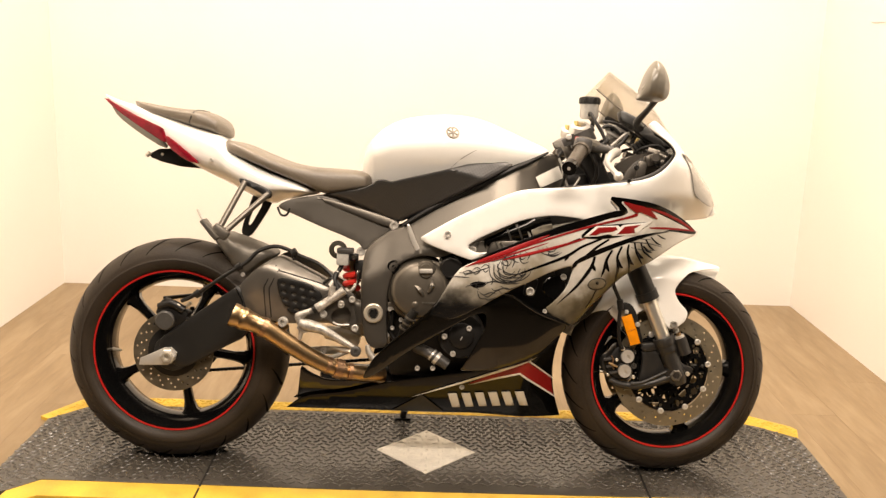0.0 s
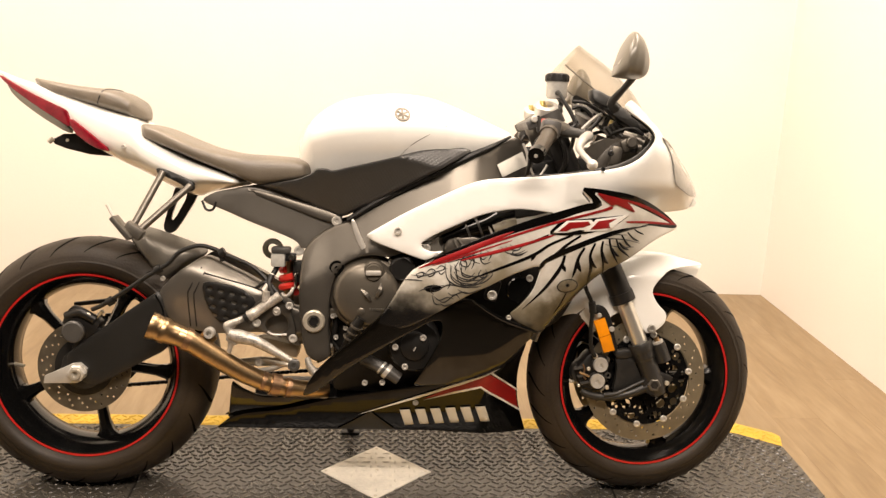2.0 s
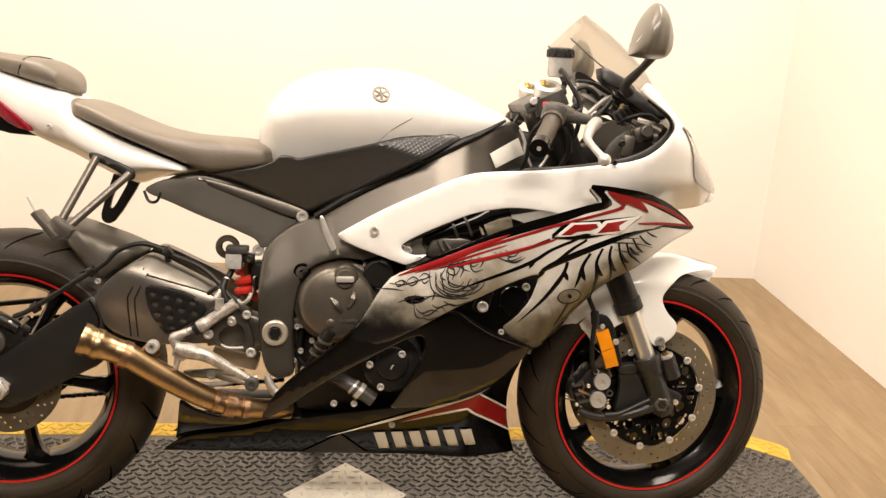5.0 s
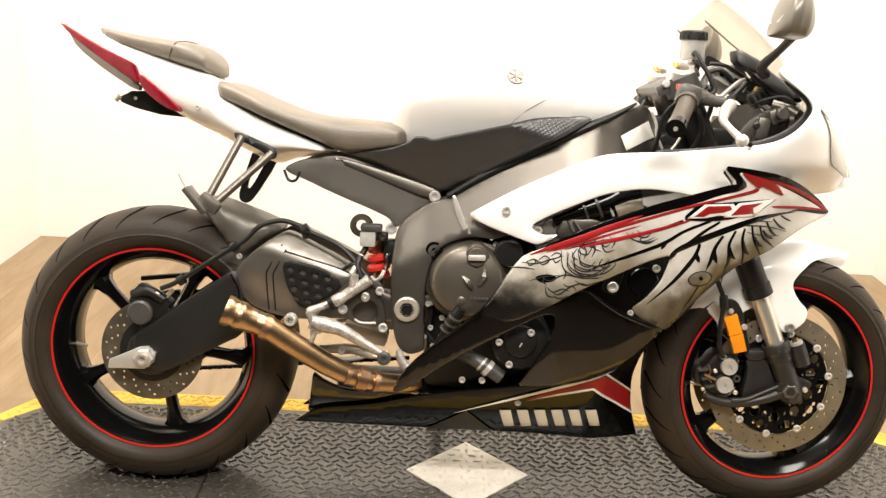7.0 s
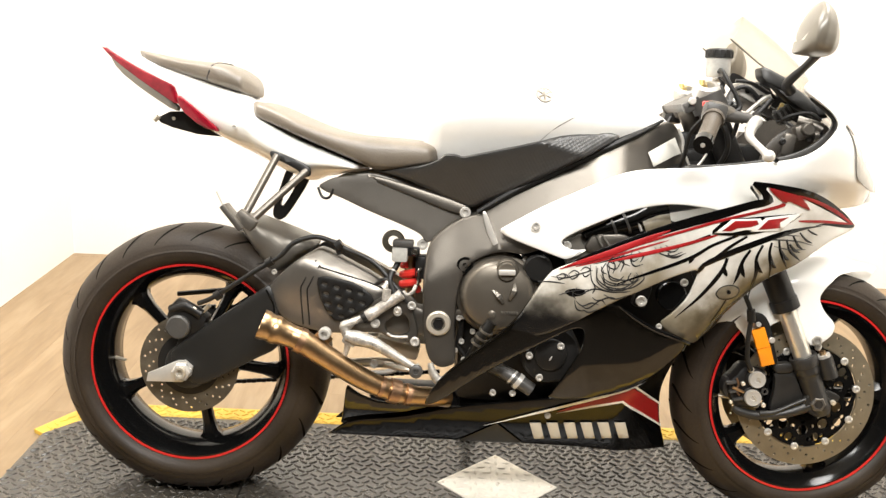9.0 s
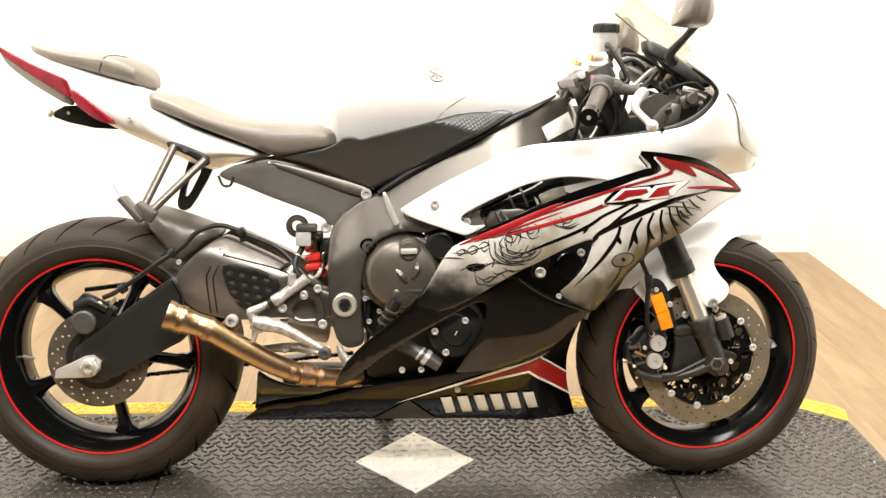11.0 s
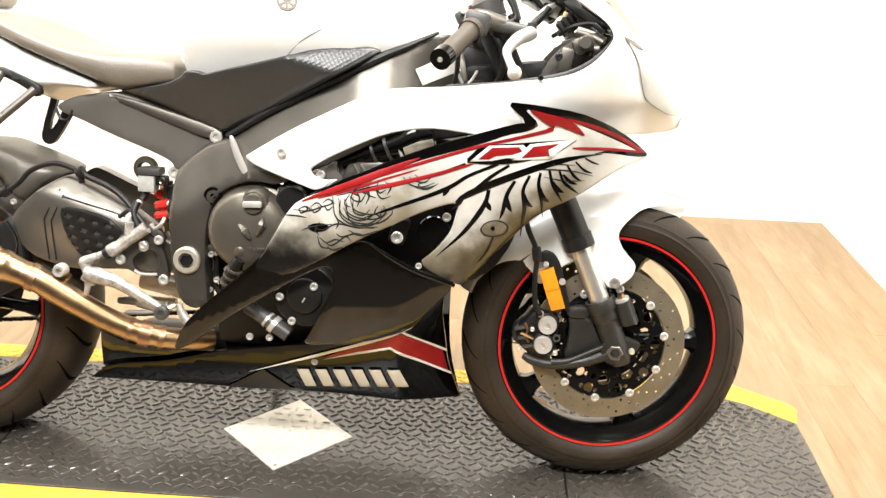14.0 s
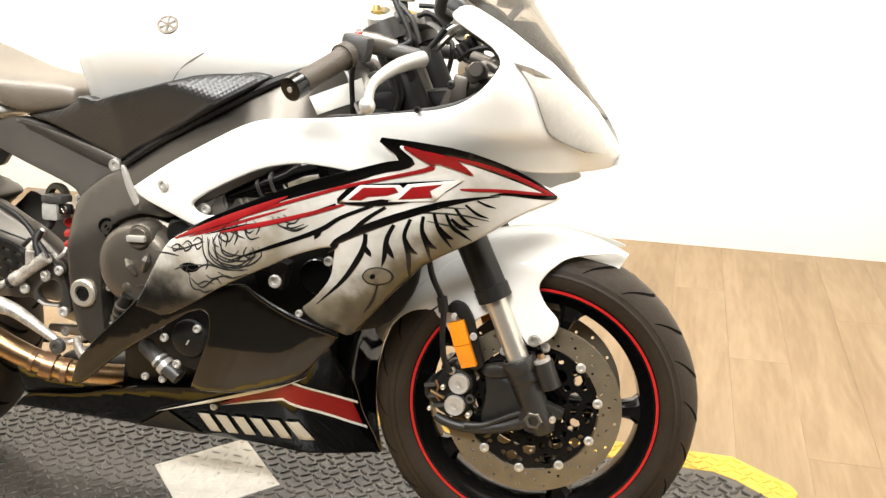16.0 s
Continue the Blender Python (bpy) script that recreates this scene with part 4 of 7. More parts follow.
for x, y, z, r in ((-0.081, -0.120, 0.664, 0.012), (-0.169, -0.100, 0.590, 0.012), (-0.183, -0.115, 0.579, 0.009), (0.063, -0.202, 0.652, 0.009), (-0.569, -0.131, 0.821, 0.005), (-0.184, -0.150, 0.466, 0.009), (-0.213, -0.150, 0.451, 0.009),
                   (-0.259, -0.150, 0.424, 0.010), (-0.174, -0.155, 0.390, 0.010), (-0.482, -0.118, 0.518, 0.006)):
    bolt(x, y, z, r)

# swingarm, rear brake and rear axle
ADJ = [(-0.756, 0.264), (-0.753, 0.282), (-0.731, 0.292), (-0.690, 0.312), (-0.672, 0.314), (-0.656, 0.300), (-0.660, 0.280), (-0.678, 0.266)]
panel("chain_adjuster", ADJ, at_y(-0.126), ALU, bike, "bare aluminium chain adjuster block", thick=0.010, edge=0.002, soft=0, step=0.02)
axle = part("rear_axle", lathe([(0.021, -0.125), (0.021, -0.136), (0.018, -0.139), (0.012, -0.139), (0.012, -0.146), (0.007, -0.146), (0.006, -0.136), (0, -0.136)], 6), ALU, bike, "large hex axle nut", smooth=False, m=pose(-0.677, 0, 0.291))
part("axle_end", lathe([(0.0125, -0.138), (0.0125, -0.148), (0.008, -0.148), (0.007, -0.14), (0, -0.14)], 24), DISCM, axle)
panel("swingarm_end", [(-0.715, 0.335), (-0.66, 0.345), (-0.63, 0.31), (-0.635, 0.255), (-0.68, 0.245), (-0.725, 0.275)], at_y(-0.112), SWINGB, bike, "black swingarm end", thick=0.02, edge=0.005)
cal = part("rear_caliper", rbox(0.085, 0.052, 0.05, 0.014, m=pose(-0.675, -0.085, 0.405, 0, 28)), DARK, bike, "black rear brake caliper")
part("piston_cap", knob(0.026, 0.024, 0.004, 28), INNERG, cal, "dull grey piston cap", m=pose(-0.690, -0.100, 0.386))
part("caliper_arm", tube([(-0.71, -0.10, 0.42), (-0.675, -0.112, 0.432), (-0.64, -0.112, 0.415)], 0.011, 10), DARK, cal)
part("caliper_bracket", rbox(0.05, 0.012, 0.09, 0.006, m=pose(-0.665, -0.10, 0.36, 0, 20)), DARK, cal)
part("banjo_bolt", knob(0.008, 0.012, n=12), DISCM, cal, m=pose(-0.655, -0.11, 0.425))
part("bleed_nipple", tube([(-0.64, -0.10, 0.42), (-0.625, -0.105, 0.435)], 0.005, 8, 1), DISCM, cal)
hose = part("brake_hose", tube([(-0.646, -0.115, 0.440), (-0.615, -0.128, 0.455), (-0.571, -0.135, 0.484), (-0.52, -0.135, 0.520), (-0.47, -0.13, 0.553), (-0.442, -0.125, 0.582), (-0.401, -0.12, 0.597), (-0.366, -0.12, 0.591), (-0.33, -0.125, 0.575), (-0.282, -0.135, 0.558), (-0.252, -0.14, 0.537), (-0.221, -0.15, 0.505), (-0.205, -0.155, 0.488)], 0.0054, 10), DARK, bike, "black rubber brake hose")
for p in ((-0.49, -0.132, 0.540), (-0.345, -0.123, 0.583), (-0.60, -0.13, 0.463)):
    part("hose_guide", tube([(p[0] - 0.006, p[1], p[2] - 0.004), (p[0] + 0.006, p[1], p[2] + 0.004)], 0.0105, 10, 1), DARK, hose)
part("hose_guide", tube([(-0.348, -0.12, 0.583), (-0.345, -0.118, 0.562)], 0.006, 8, 1), DARK, hose)
INSERT = [(-0.393, 0.508), (-0.373, 0.515), (-0.301, 0.5), (-0.264, 0.47), (-0.278, 0.45), (-0.334, 0.417), (-0.355, 0.419), (-0.383, 0.461)]
slots = []
for r in range(4):
    for c in range(4):
        x, z = -0.374 + c * 0.026 + r * 0.004, 0.497 - r * 0.021 - c * 0.0055
        if x > -0.285 - r * 0.004 and r > 1:
            continue
        slots.append([(x - 0.007, z - 0.001), (x + 0.004, z - 0.005), (x + 0.007, z + 0.000), (x - 0.004, z + 0.004)])
panel("protector", INSERT, at_y(-0.121), DARK, bike, "black slotted plastic heel protector", thick=0.003, edge=0.003, holes=slots, step=0.012, soft=1)
panel("protector_backing", INSERT, at_y(-0.1165), SWINGG, bike, "grey casting behind the slots", thick=0.002, edge=0.001, step=0.03, soft=1)
cast_y = lambda x, z: -0.1125 + 0.65 * max(0, z - 0.525 + 0.35 * (x + 0.38))
for line in ([(-0.419, 0.405), (-0.426, 0.476), (-0.421, 0.497), (-0.396, 0.545)], [(-0.405, 0.405), (-0.412, 0.474), (-0.408, 0.492), (-0.387, 0.535)], [(-0.388, 0.532), (-0.33, 0.516), (-0.279, 0.502), (-0.235, 0.485)]):
    part("casting_groove", tube([(x, cast_y(x, z), z) for x, z in line], 0.0018, 6), SWINGB, bike, "dark groove in the swingarm casting")
for line in ([(-0.500, 0.478), (-0.482, 0.442), (-0.485, 0.405)],):
    part("casting_groove", tube([(x, -0.1165, z) for x, z in line], 0.0022, 6), BLACKRIM, bike, "dark joint in the swingarm")
part("linkage_arm", tube([(-0.335, 0.02, 0.292), (-0.27, 0.0, 0.300), (-0.205, 0.0, 0.300)], [0.008, 0.012, 0.010], 10), DISCM, bike, "grimy alloy linkage arm")
part("linkage_arm", tube([(-0.30, -0.03, 0.282), (-0.24, -0.04, 0.290), (-0.20, -0.05, 0.31)], [0.005, 0.006, 0.008], 10), ALU, bike, "grimy alloy linkage arm")
bolt(-0.272, -0.02, 0.302, 0.010)
HUG = [(-0.60, 0.628), (-0.55, 0.628), (-0.52, 0.618), (-0.458, 0.598), (-0.395, 0.572), (-0.445, 0.535), (-0.481, 0.500), (-0.496, 0.490), (-0.53, 0.530), (-0.568, 0.585)]
inflate("rear_hugger", HUG, lambda x, z: 0.085, 0.022, HUGGER, bike, "silver-grey rear wheel hugger")
part("chain_guard", tube([(-0.76, 0.105, 0.415), (-0.64, 0.10, 0.432), (-0.50, 0.10, 0.452)], 0.006, 8), DARK, bike, "thin black chain guard")
# chain and sprocket on the far side
sprocket = part("rear_sprocket", lathe([(0.05, 0.095), (0.086, 0.095), (0.092, 0.098), (0.086, 0.101), (0.05, 0.101)], 60, closed=True), DARK, bike, "dark rear sprocket", m=pose(RX, 0, RZ))
bm = bmesh.new()
run = []
a0, a1 = radians(97), radians(263)
for a in np.linspace(a0, a1, 22):
    run.append((RX + 0.094 * math.cos(a), RZ + 0.094 * math.sin(a)))
low = [(RX + (0.55) * s, RZ - 0.093 + 0.055 * s * 1.9 * 0.55) for s in np.linspace(0.03, 1, 46)]
top = [(RX + 0.55 * s, RZ + 0.094 + 0.03 * s) for s in np.linspace(0.03, 1, 46)]
chain_pts = top[::-1] + run + low
for i, (p, q) in enumerate(zip(chain_pts, chain_pts[1:])):
    d = Vector((q[0] - p[0], 0, q[1] - p[1]))
    m = pose((p[0] + q[0]) / 2, 0.098, (p[1] + q[1]) / 2, 0, -math.degrees(math.atan2(d.z, d.x)))
    rbox(0.013, 0.014 if i % 2 else 0.009, 0.009, 0.002, bm, m, 1)
part("chain", bm, DARK, bike, "oily black drive chain")["kind"] = "stuff"

# pillion peg bracket
br = panel("pillion_bracket", [(-0.492, 0.780), (-0.408, 0.748), (-0.405, 0.728), (-0.418, 0.722), (-0.432, 0.738), (-0.472, 0.757), (-0.49, 0.760)], at_y(-0.148), SWINGB, bike, "black pillion footrest bracket", thick=0.012, edge=0.003, step=0.02)
part("strut", tube([(-0.474, -0.154, 0.767), (-0.527, -0.212, 0.643)], 0.0080, 10, 1), FRAMEG, br)
part("strut", tube([(-0.412, -0.154, 0.738), (-0.514, -0.214, 0.634)], 0.0080, 10, 1), FRAMEG, br)
part("peg_pivot", rbox(0.045, 0.03, 0.028, 0.008, m=pose(-0.521, -0.218, 0.637, 0, 35)), SWINGG, br, "cast pivot")
part("peg_plate", rbox(0.012, 0.045, 0.062, 0.003, m=pose(-0.545, -0.225, 0.643, 0, -40)), SWINGG, br, "folded alloy footrest")
part("peg_rod", tube([(-0.579, -0.225, 0.693), (-0.562, -0.225, 0.662), (-0.540, -0.225, 0.634)], 0.0035, 8), ALU, br)
panel("pillion_bracket", [(-0.505, 0.735), (-0.492, 0.742), (-0.452, 0.722), (-0.452, 0.700), (-0.505, 0.612), (-0.522, 0.602), (-0.537, 0.610), (-0.538, 0.630)], at_y(-0.130), SWINGB, bike, "black pillion footrest bracket", thick=0.012, edge=0.003, step=0.02, side=-1, soft=1, holes=[[(-0.494, 0.718), (-0.474, 0.708), (-0.512, 0.636), (-0.522, 0.640)]])
part("hook", tube([(-0.395, -0.11, 0.702), (-0.385, -0.112, 0.682), (-0.37, -0.112, 0.682), (-0.362, -0.11, 0.700)], 0.003, 8), DARK, bike, "small wire strap hook")

# exhaust
pipe = part("exhaust_pipe", tube([(-0.448, -0.207, 0.408), (-0.408, -0.200, 0.391), (-0.373, -0.19, 0.367), (-0.337, -0.18, 0.342), (-0.277, -0.163, 0.304), (-0.218, -0.145, 0.277), (-0.165, -0.122, 0.262), (-0.10, -0.085, 0.252)], [0.0240, 0.0245, 0.0245, 0.0240, 0.0230, 0.0220, 0.0215, 0.0215], 24), COPPER, bike, "heat-tinted bronze steel exhaust pipe")
d = (Vector((-0.488, -0.213, 0.424)) - Vector((-0.44, -0.206, 0.405))).normalized()
e0 = Vector((-0.437, -0.206, 0.404))
turn = d.to_track_quat("Y", "Z").to_matrix().to_4x4()
tip = part("tailpipe_tip", lathe([(0.0240, -0.012), (0.0255, 0.0), (0.0275, 0.014), (0.0300, 0.018), (0.0300, 0.030), (0.0285, 0.032), (0.0290, 0.040), (0.0312, 0.044), (0.0312, 0.056), (0.0295, 0.056), (0.0265, 0.02), (0.0250, 0.0)], 32), COPPER, pipe, "flared open tip", m=Matrix.Translation(e0) @ turn)
for p, q, r in (((-0.415, -0.202, 0.394), (-0.402, -0.199, 0.388), 0.0272), ((-0.225, -0.152, 0.281), (-0.205, -0.146, 0.275), 0.0265), ((-0.19, -0.143, 0.271), (-0.18, -0.14, 0.269), 0.0238), ((-0.246, -0.157, 0.289), (-0.238, -0.155, 0.286), 0.0238)):
    part("clamp", tube([p, q], r, 18, 1), BROWNED, pipe, "burnt steel band")
part("hanger", rbox(0.034, 0.008, 0.03, 0.004, m=pose(-0.366, -0.175, 0.392, 0, 45)), COPPER, pipe)
bolt(-0.360, -0.180, 0.405, 0.013, ALU, "large hanger bolt", None, 0.02)
part("muffler_box", rbox(0.26, 0.08, 0.075, 0.02, m=pose(-0.15, 0.0, 0.222)), DARK, bike, "black exhaust box under the engine")
panel("muffler_shield", [(-0.322, 0.276), (-0.311, 0.267), (-0.292, 0.253), (-0.246, 0.235), (-0.165, 0.242), (-0.12, 0.262), (-0.10, 0.20), (-0.20, 0.17), (-0.34, 0.165), (-0.332, 0.20), (-0.326, 0.24)], lambda x, z: -0.108 - 0.25 * (z - 0.26) + 2.6 * (z - 0.26) ** 2, MIDBLACK, bike, "gloss black lower rear cover", thick=0.004, edge=0.005, side=1)

# rear sets: plate, pedal, footrest, master cylinder, reservoir
PLATE = [(-0.271, 0.463), (-0.236, 0.487), (-0.201, 0.491), (-0.182, 0.481), (-0.174, 0.467), (-0.183, 0.454), (-0.172, 0.421), (-0.168, 0.388), (-0.181, 0.379), (-0.196, 0.392), (-0.229, 0.391), (-0.256, 0.406), (-0.284, 0.4), (-0.31, 0.403), (-0.309, 0.417), (-0.281, 0.426), (-0.265, 0.439)]
WINDOW = [(-0.237, 0.407), (-0.24, 0.422), (-0.229, 0.435), (-0.211, 0.443), (-0.199, 0.444), (-0.189, 0.432), (-0.187, 0.406), (-0.208, 0.397), (-0.225, 0.399)]
panel("footrest_plate", PLATE, at_y(-0.142), FRAMEG, bike, "dark grey footrest plate", thick=0.008, edge=0.003, holes=[WINDOW], step=0.012, soft=1)
part("plate_lip", tube([(-0.234, -0.148, 0.403), (-0.2195, -0.148, 0.3967), (-0.19, -0.148, 0.3975)], 0.0028, 8, 3), ALU, bike, "bright worn lip of the plate")
peg = part("footrest", tube([(-0.3168, -0.18, 0.401), (-0.2956, -0.18, 0.3965), (-0.2627, -0.18, 0.3892), (-0.2328, -0.18, 0.3745), (-0.2028, -0.18, 0.3575), (-0.1716, -0.18, 0.3404)], [0.012, 0.0165, 0.0135, 0.0115, 0.0095, 0.0075], 10, 3), WORN, bike, "worn bare alloy footrest")
part("peg_flange", rbox(0.030, 0.022, 0.030, 0.007, m=pose(-0.3066, -0.176, 0.3937, 0, 30)), WORN, peg, "cast root of the footrest")
part("lever_arm", tube([(-0.3122, -0.176, 0.3897), (-0.3159, -0.176, 0.3656), (-0.3223, -0.176, 0.3496), (-0.3265, -0.176, 0.3385)], [0.008, 0.0055, 0.0050, 0.0075], 10, 3), WORN, peg)
part("lever_knee", tube([(-0.3133, -0.17, 0.3942), (-0.321, -0.17, 0.4104), (-0.3237, -0.17, 0.4198), (-0.31, -0.17, 0.4267), (-0.2962, -0.17, 0.4323)], [0.010, 0.009, 0.0095, 0.008, 0.007], 12, 3), WORN, peg, "bent brake lever end")
part("rubber_tip", lathe([(0.014, 0.004), (0.014, -0.006), (0.011, -0.008), (0.006, -0.008), (0.005, -0.005), (0, -0.005)], 20), INNERG, peg, "dark round footrest end", m=pose(-0.1674, -0.186, 0.3339))
mc = part("rear_master_cylinder", tube([(-0.276, -0.16, 0.440), (-0.262, -0.16, 0.449), (-0.258, -0.16, 0.452), (-0.232, -0.158, 0.471), (-0.205, -0.156, 0.490)], [0.013, 0.013, 0.0115, 0.0115, 0.012], 14, 2), WORN, bike, "bare alloy rear master cylinder")
part("pushrod", tube([(-0.322, -0.162, 0.410), (-0.305, -0.161, 0.427), (-0.276, -0.16, 0.441)], [0.009, 0.008, 0.005], 8, 2), WORN, mc)
part("banjo", tube([(-0.238, -0.16, 0.475), (-0.236, -0.16, 0.500)], 0.009, 10, 1), WORN, mc)
part("rubber_boot", tube([(-0.285, -0.16, 0.434), (-0.272, -0.16, 0.443)], 0.011, 12, 1), DARK, mc)
part("fitting", tube([(-0.222, -0.155, 0.49), (-0.232, -0.15, 0.515), (-0.228, -0.14, 0.535)], 0.007, 10), DARK, mc)
res = part("fluid_reservoir", rbox(0.033, 0.030, 0.032, 0.005, m=pose(-0.215, -0.117, 0.569)), RESGREY, bike, "translucent rear brake fluid reservoir")
part("cap", rbox(0.044, 0.036, 0.015, 0.005, m=pose(-0.209, -0.116, 0.5925)), INNERG, res, "dark cap")
part("mounting_tab", rbox(0.026, 0.010, 0.020, 0.004, m=pose(-0.186, -0.122, 0.576)), DARK, res, "black mounting tab")
part("outlet", tube([(-0.218, -0.117, 0.555), (-0.221, -0.118, 0.545), (-0.226, -0.122, 0.536)], 0.0065, 10, 2), DARK, res, "black outlet nipple")
bolt(-0.184, -0.128, 0.576, 0.0075, CHROME, "small bright bolt")
part("grommet", lathe([(0.012, -0.084), (0.014, -0.089), (0.022, -0.088), (0.025, -0.082), (0.023, -0.074), (0.012, -0.074)], 28, closed=True), GROMMET, bike, "dull olive rubber grommet ring", m=pose(-0.233, 0, 0.591))
helix = [(-0.194 + 0.0165 * math.cos(a), -0.078 + 0.0165 * math.sin(a), 0.488 + 0.021 * a / 6.283) for a in np.arange(0, 2 * math.pi * 2.7, 0.3)]
spring = part("shock_spring", tube(helix, 0.0092, 8, 1), REDSPRING, bike, "bright red rear shock spring")
part("shock_body", tube([(-0.194, -0.078, 0.47), (-0.194, -0.078, 0.57)], 0.0125, 14, 1), COPPER, spring, "tan shock body")
part("hose_clip", tube([(-0.176, -0.118, 0.505), (-0.174, -0.122, 0.518), (-0.175, -0.120, 0.533), (-0.170, -0.116, 0.540)], 0.0036, 8, 3), CHROME, bike, "bright bent wire clip")
part("hose_elbow", tube([(-0.226, -0.132, 0.535), (-0.232, -0.140, 0.524), (-0.236, -0.150, 0.512), (-0.244, -0.155, 0.500)], 0.0068, 10, 3), WORN, bike, "dusty bent brake line fitting")
part("hose_elbow", tube([(-0.204, -0.135, 0.492), (-0.194, -0.140, 0.486), (-0.183, -0.140, 0.494), (-0.178, -0.134, 0.506)], 0.0042, 8, 3), WORN, bike, "dusty bent brake line fitting")
part("cable", tube([(-0.262, -0.146, 0.505), (-0.240, -0.150, 0.520), (-0.222, -0.146, 0.506), (-0.205, -0.142, 0.480), (-0.186, -0.138, 0.462)], 0.0042, 8, 3), DARK, bike, "thin black cable")
part("plunger", lathe([(0.008, 0), (0.008, -0.009), (0.005, -0.010), (0, -0.007)], 14), WORN, bike, "worn plunger end", m=pose(-0.213, -0.148, 0.455))
part("shock_mount", rbox(0.03, 0.05, 0.05, 0.008, m=pose(-0.168, -0.085, 0.54)), DARK, bike, "black shock mount")
part("brake_pedal", tube([(-0.1387, -0.172, 0.349), (-0.1343, -0.172, 0.3325), (-0.124, -0.172, 0.3163), (-0.1143, -0.172, 0.3109)], [0.006, 0.0085, 0.010, 0.011], 10), WORN, bike, "bare alloy pedal end")
part("linkage", rbox(0.10, 0.05, 0.035, 0.01, m=pose(-0.22, -0.02, 0.345, 0, 12)), DISCM, bike, "grimy suspension linkage")
part("gear_linkage", tube([(-0.30, 0.10, 0.34), (-0.20, 0.11, 0.352), (-0.16, 0.11, 0.35)], 0.006, 8), ALU, bike, "alloy shift rod")
part("gear_cover", rbox(0.10, 0.04, 0.07, 0.02, m=pose(-0.19, 0.10, 0.36)), DISCM, bike, "dusty alloy sprocket cover")
part("stand_switch", tube([(-0.165, -0.12, 0.33), (-0.19, -0.13, 0.322), (-0.24, -0.12, 0.327)], 0.006, 8), DISCM, bike, "grimy lever link")

# main frame fittings and engine
part("pivot_nut", lathe([(0.026, 0), (0.026, -0.008), (0.023, -0.011), (0.015, -0.011), (0.013, -0.003), (0, -0.003)], 28), DISCM, bike, "large silver swingarm pivot nut", m=pose(-0.126, -0.158, 0.433))
part("pivot_hex", lathe([(0.0120, 0), (0.0120, -0.0113), (0.0112, -0.0116), (0.0105, -0.007), (0, -0.007)], 6), DARK, bike, "deep dark hex socket", m=pose(-0.126, -0.1585, 0.433), smooth=False)
part("frame_plug", lathe([(0.0175, 0), (0.0175, -0.003), (0.013, -0.004), (0.011, 0.001), (0.006, 0.001), (0.005, -0.004), (0, -0.004)], 24), GLOSSBLACK, bike, "black frame plug", m=pose(-0.076, -0.157, 0.558))
panel("cable_strap", [(-0.047, 0.671), (-0.038, 0.673), (-0.02, 0.629), (-0.005, 0.6), (-0.016, 0.594), (-0.035, 0.628)], at_y(-0.161), ALU, bike, "silver taped edge strip", thick=0.003, edge=0.002, step=0.02)
panel("white_label", [(0.290, 0.807), (0.357, 0.840), (0.370, 0.807), (0.304, 0.778)], lambda x, z: spar_y(x, z) - 0.004, RESERV, bike, "blank white sticker on the frame", thick=0.0005, edge=0.0008, step=0.02, soft=0)
panel("frame_rail", [(-0.31, 0.731), (-0.278, 0.737), (-0.077, 0.682), (-0.068, 0.668), (-0.090, 0.656), (-0.194, 0.692)], at_y(-0.118, 0.12, 0.69), FRAMEG, bike, "grey rail of the subframe", thick=0.02, edge=0.004)
engine = part("engine_block", rbox(0.36, 0.22, 0.30, 0.03, m=pose(0.09, 0.0, 0.40)), DARK, bike, "black engine block")
part("cylinder_head", rbox(0.22, 0.24, 0.16, 0.02, m=pose(0.17, 0.0, 0.60, 0, 25)), DARK, engine)
part("radiator", rbox(0.05, 0.26, 0.22, 0.01, m=pose(0.385, 0.0, 0.53, 0, -20)), DARK, engine, "dark radiator core")
part("air_box", rbox(0.26, 0.20, 0.10, 0.02, m=pose(0.30, 0.0, 0.72, 0, -12)), DARK, bike, "black air box")
clutch = part("clutch_cover", lathe([(0.090, -0.10), (0.090, -0.138), (0.087, -0.146), (0.080, -0.150), (0.077, -0.158), (0.074, -0.178), (0.070, -0.186), (0.062, -0.191), (0.040, -0.195), (0.0, -0.197)], 64), ENGINE, bike, "bronze-grey cast clutch cover", m=pose(-0.006, 0, 0.500))
part("filler_neck", lathe([(0.026, -0.15), (0.025, -0.188), (0.022, -0.192), (0.0, -0.192)], 28), ENGINE, clutch, m=pose(0.016, 0, 0.054))
part("filler_cap", lathe([(0.0195, -0.170), (0.0195, -0.198), (0.0175, -0.201), (0, -0.201)], 28), ENGINE, clutch, "oil filler cap", m=pose(0.016, 0, 0.054))
part("cap_grip", rbox(0.035, 0.012, 0.011, 0.003, m=pose(0.016, -0.203, 0.054, 0, -2)), ALU, clutch, "bright grip bar")
for k in range(7):
    part("cast_mark", rbox(0.0036, 0.003, 0.006, 0.0006, m=pose(0.010 + k * 0.0052, -0.1955, -0.031, 0, 0, 0)), SWINGG, clutch)
for x0, z0, x1, z1 in ((-0.016, 0.018, 0.011, -0.010), (0.033, 0.034, 0.024, -0.002)):
    bm = tube([(x0, -0.190, z0), ((x0 + x1) / 2 + 0.004, -0.202, (z0 + z1) / 2), (x1, -0.199, z1)], [0.001, 0.0075, 0.004], 5, 4)
    part("fin", bm, SWINGG, clutch, "cast leaf-shaped fin", smooth=False)
part("boss", lathe([(0.012, -0.18), (0.011, -0.194), (0.006, -0.197), (0, -0.1975)], 24), ENGINE, clutch, "cast boss", m=pose(-0.010, 0, -0.036))
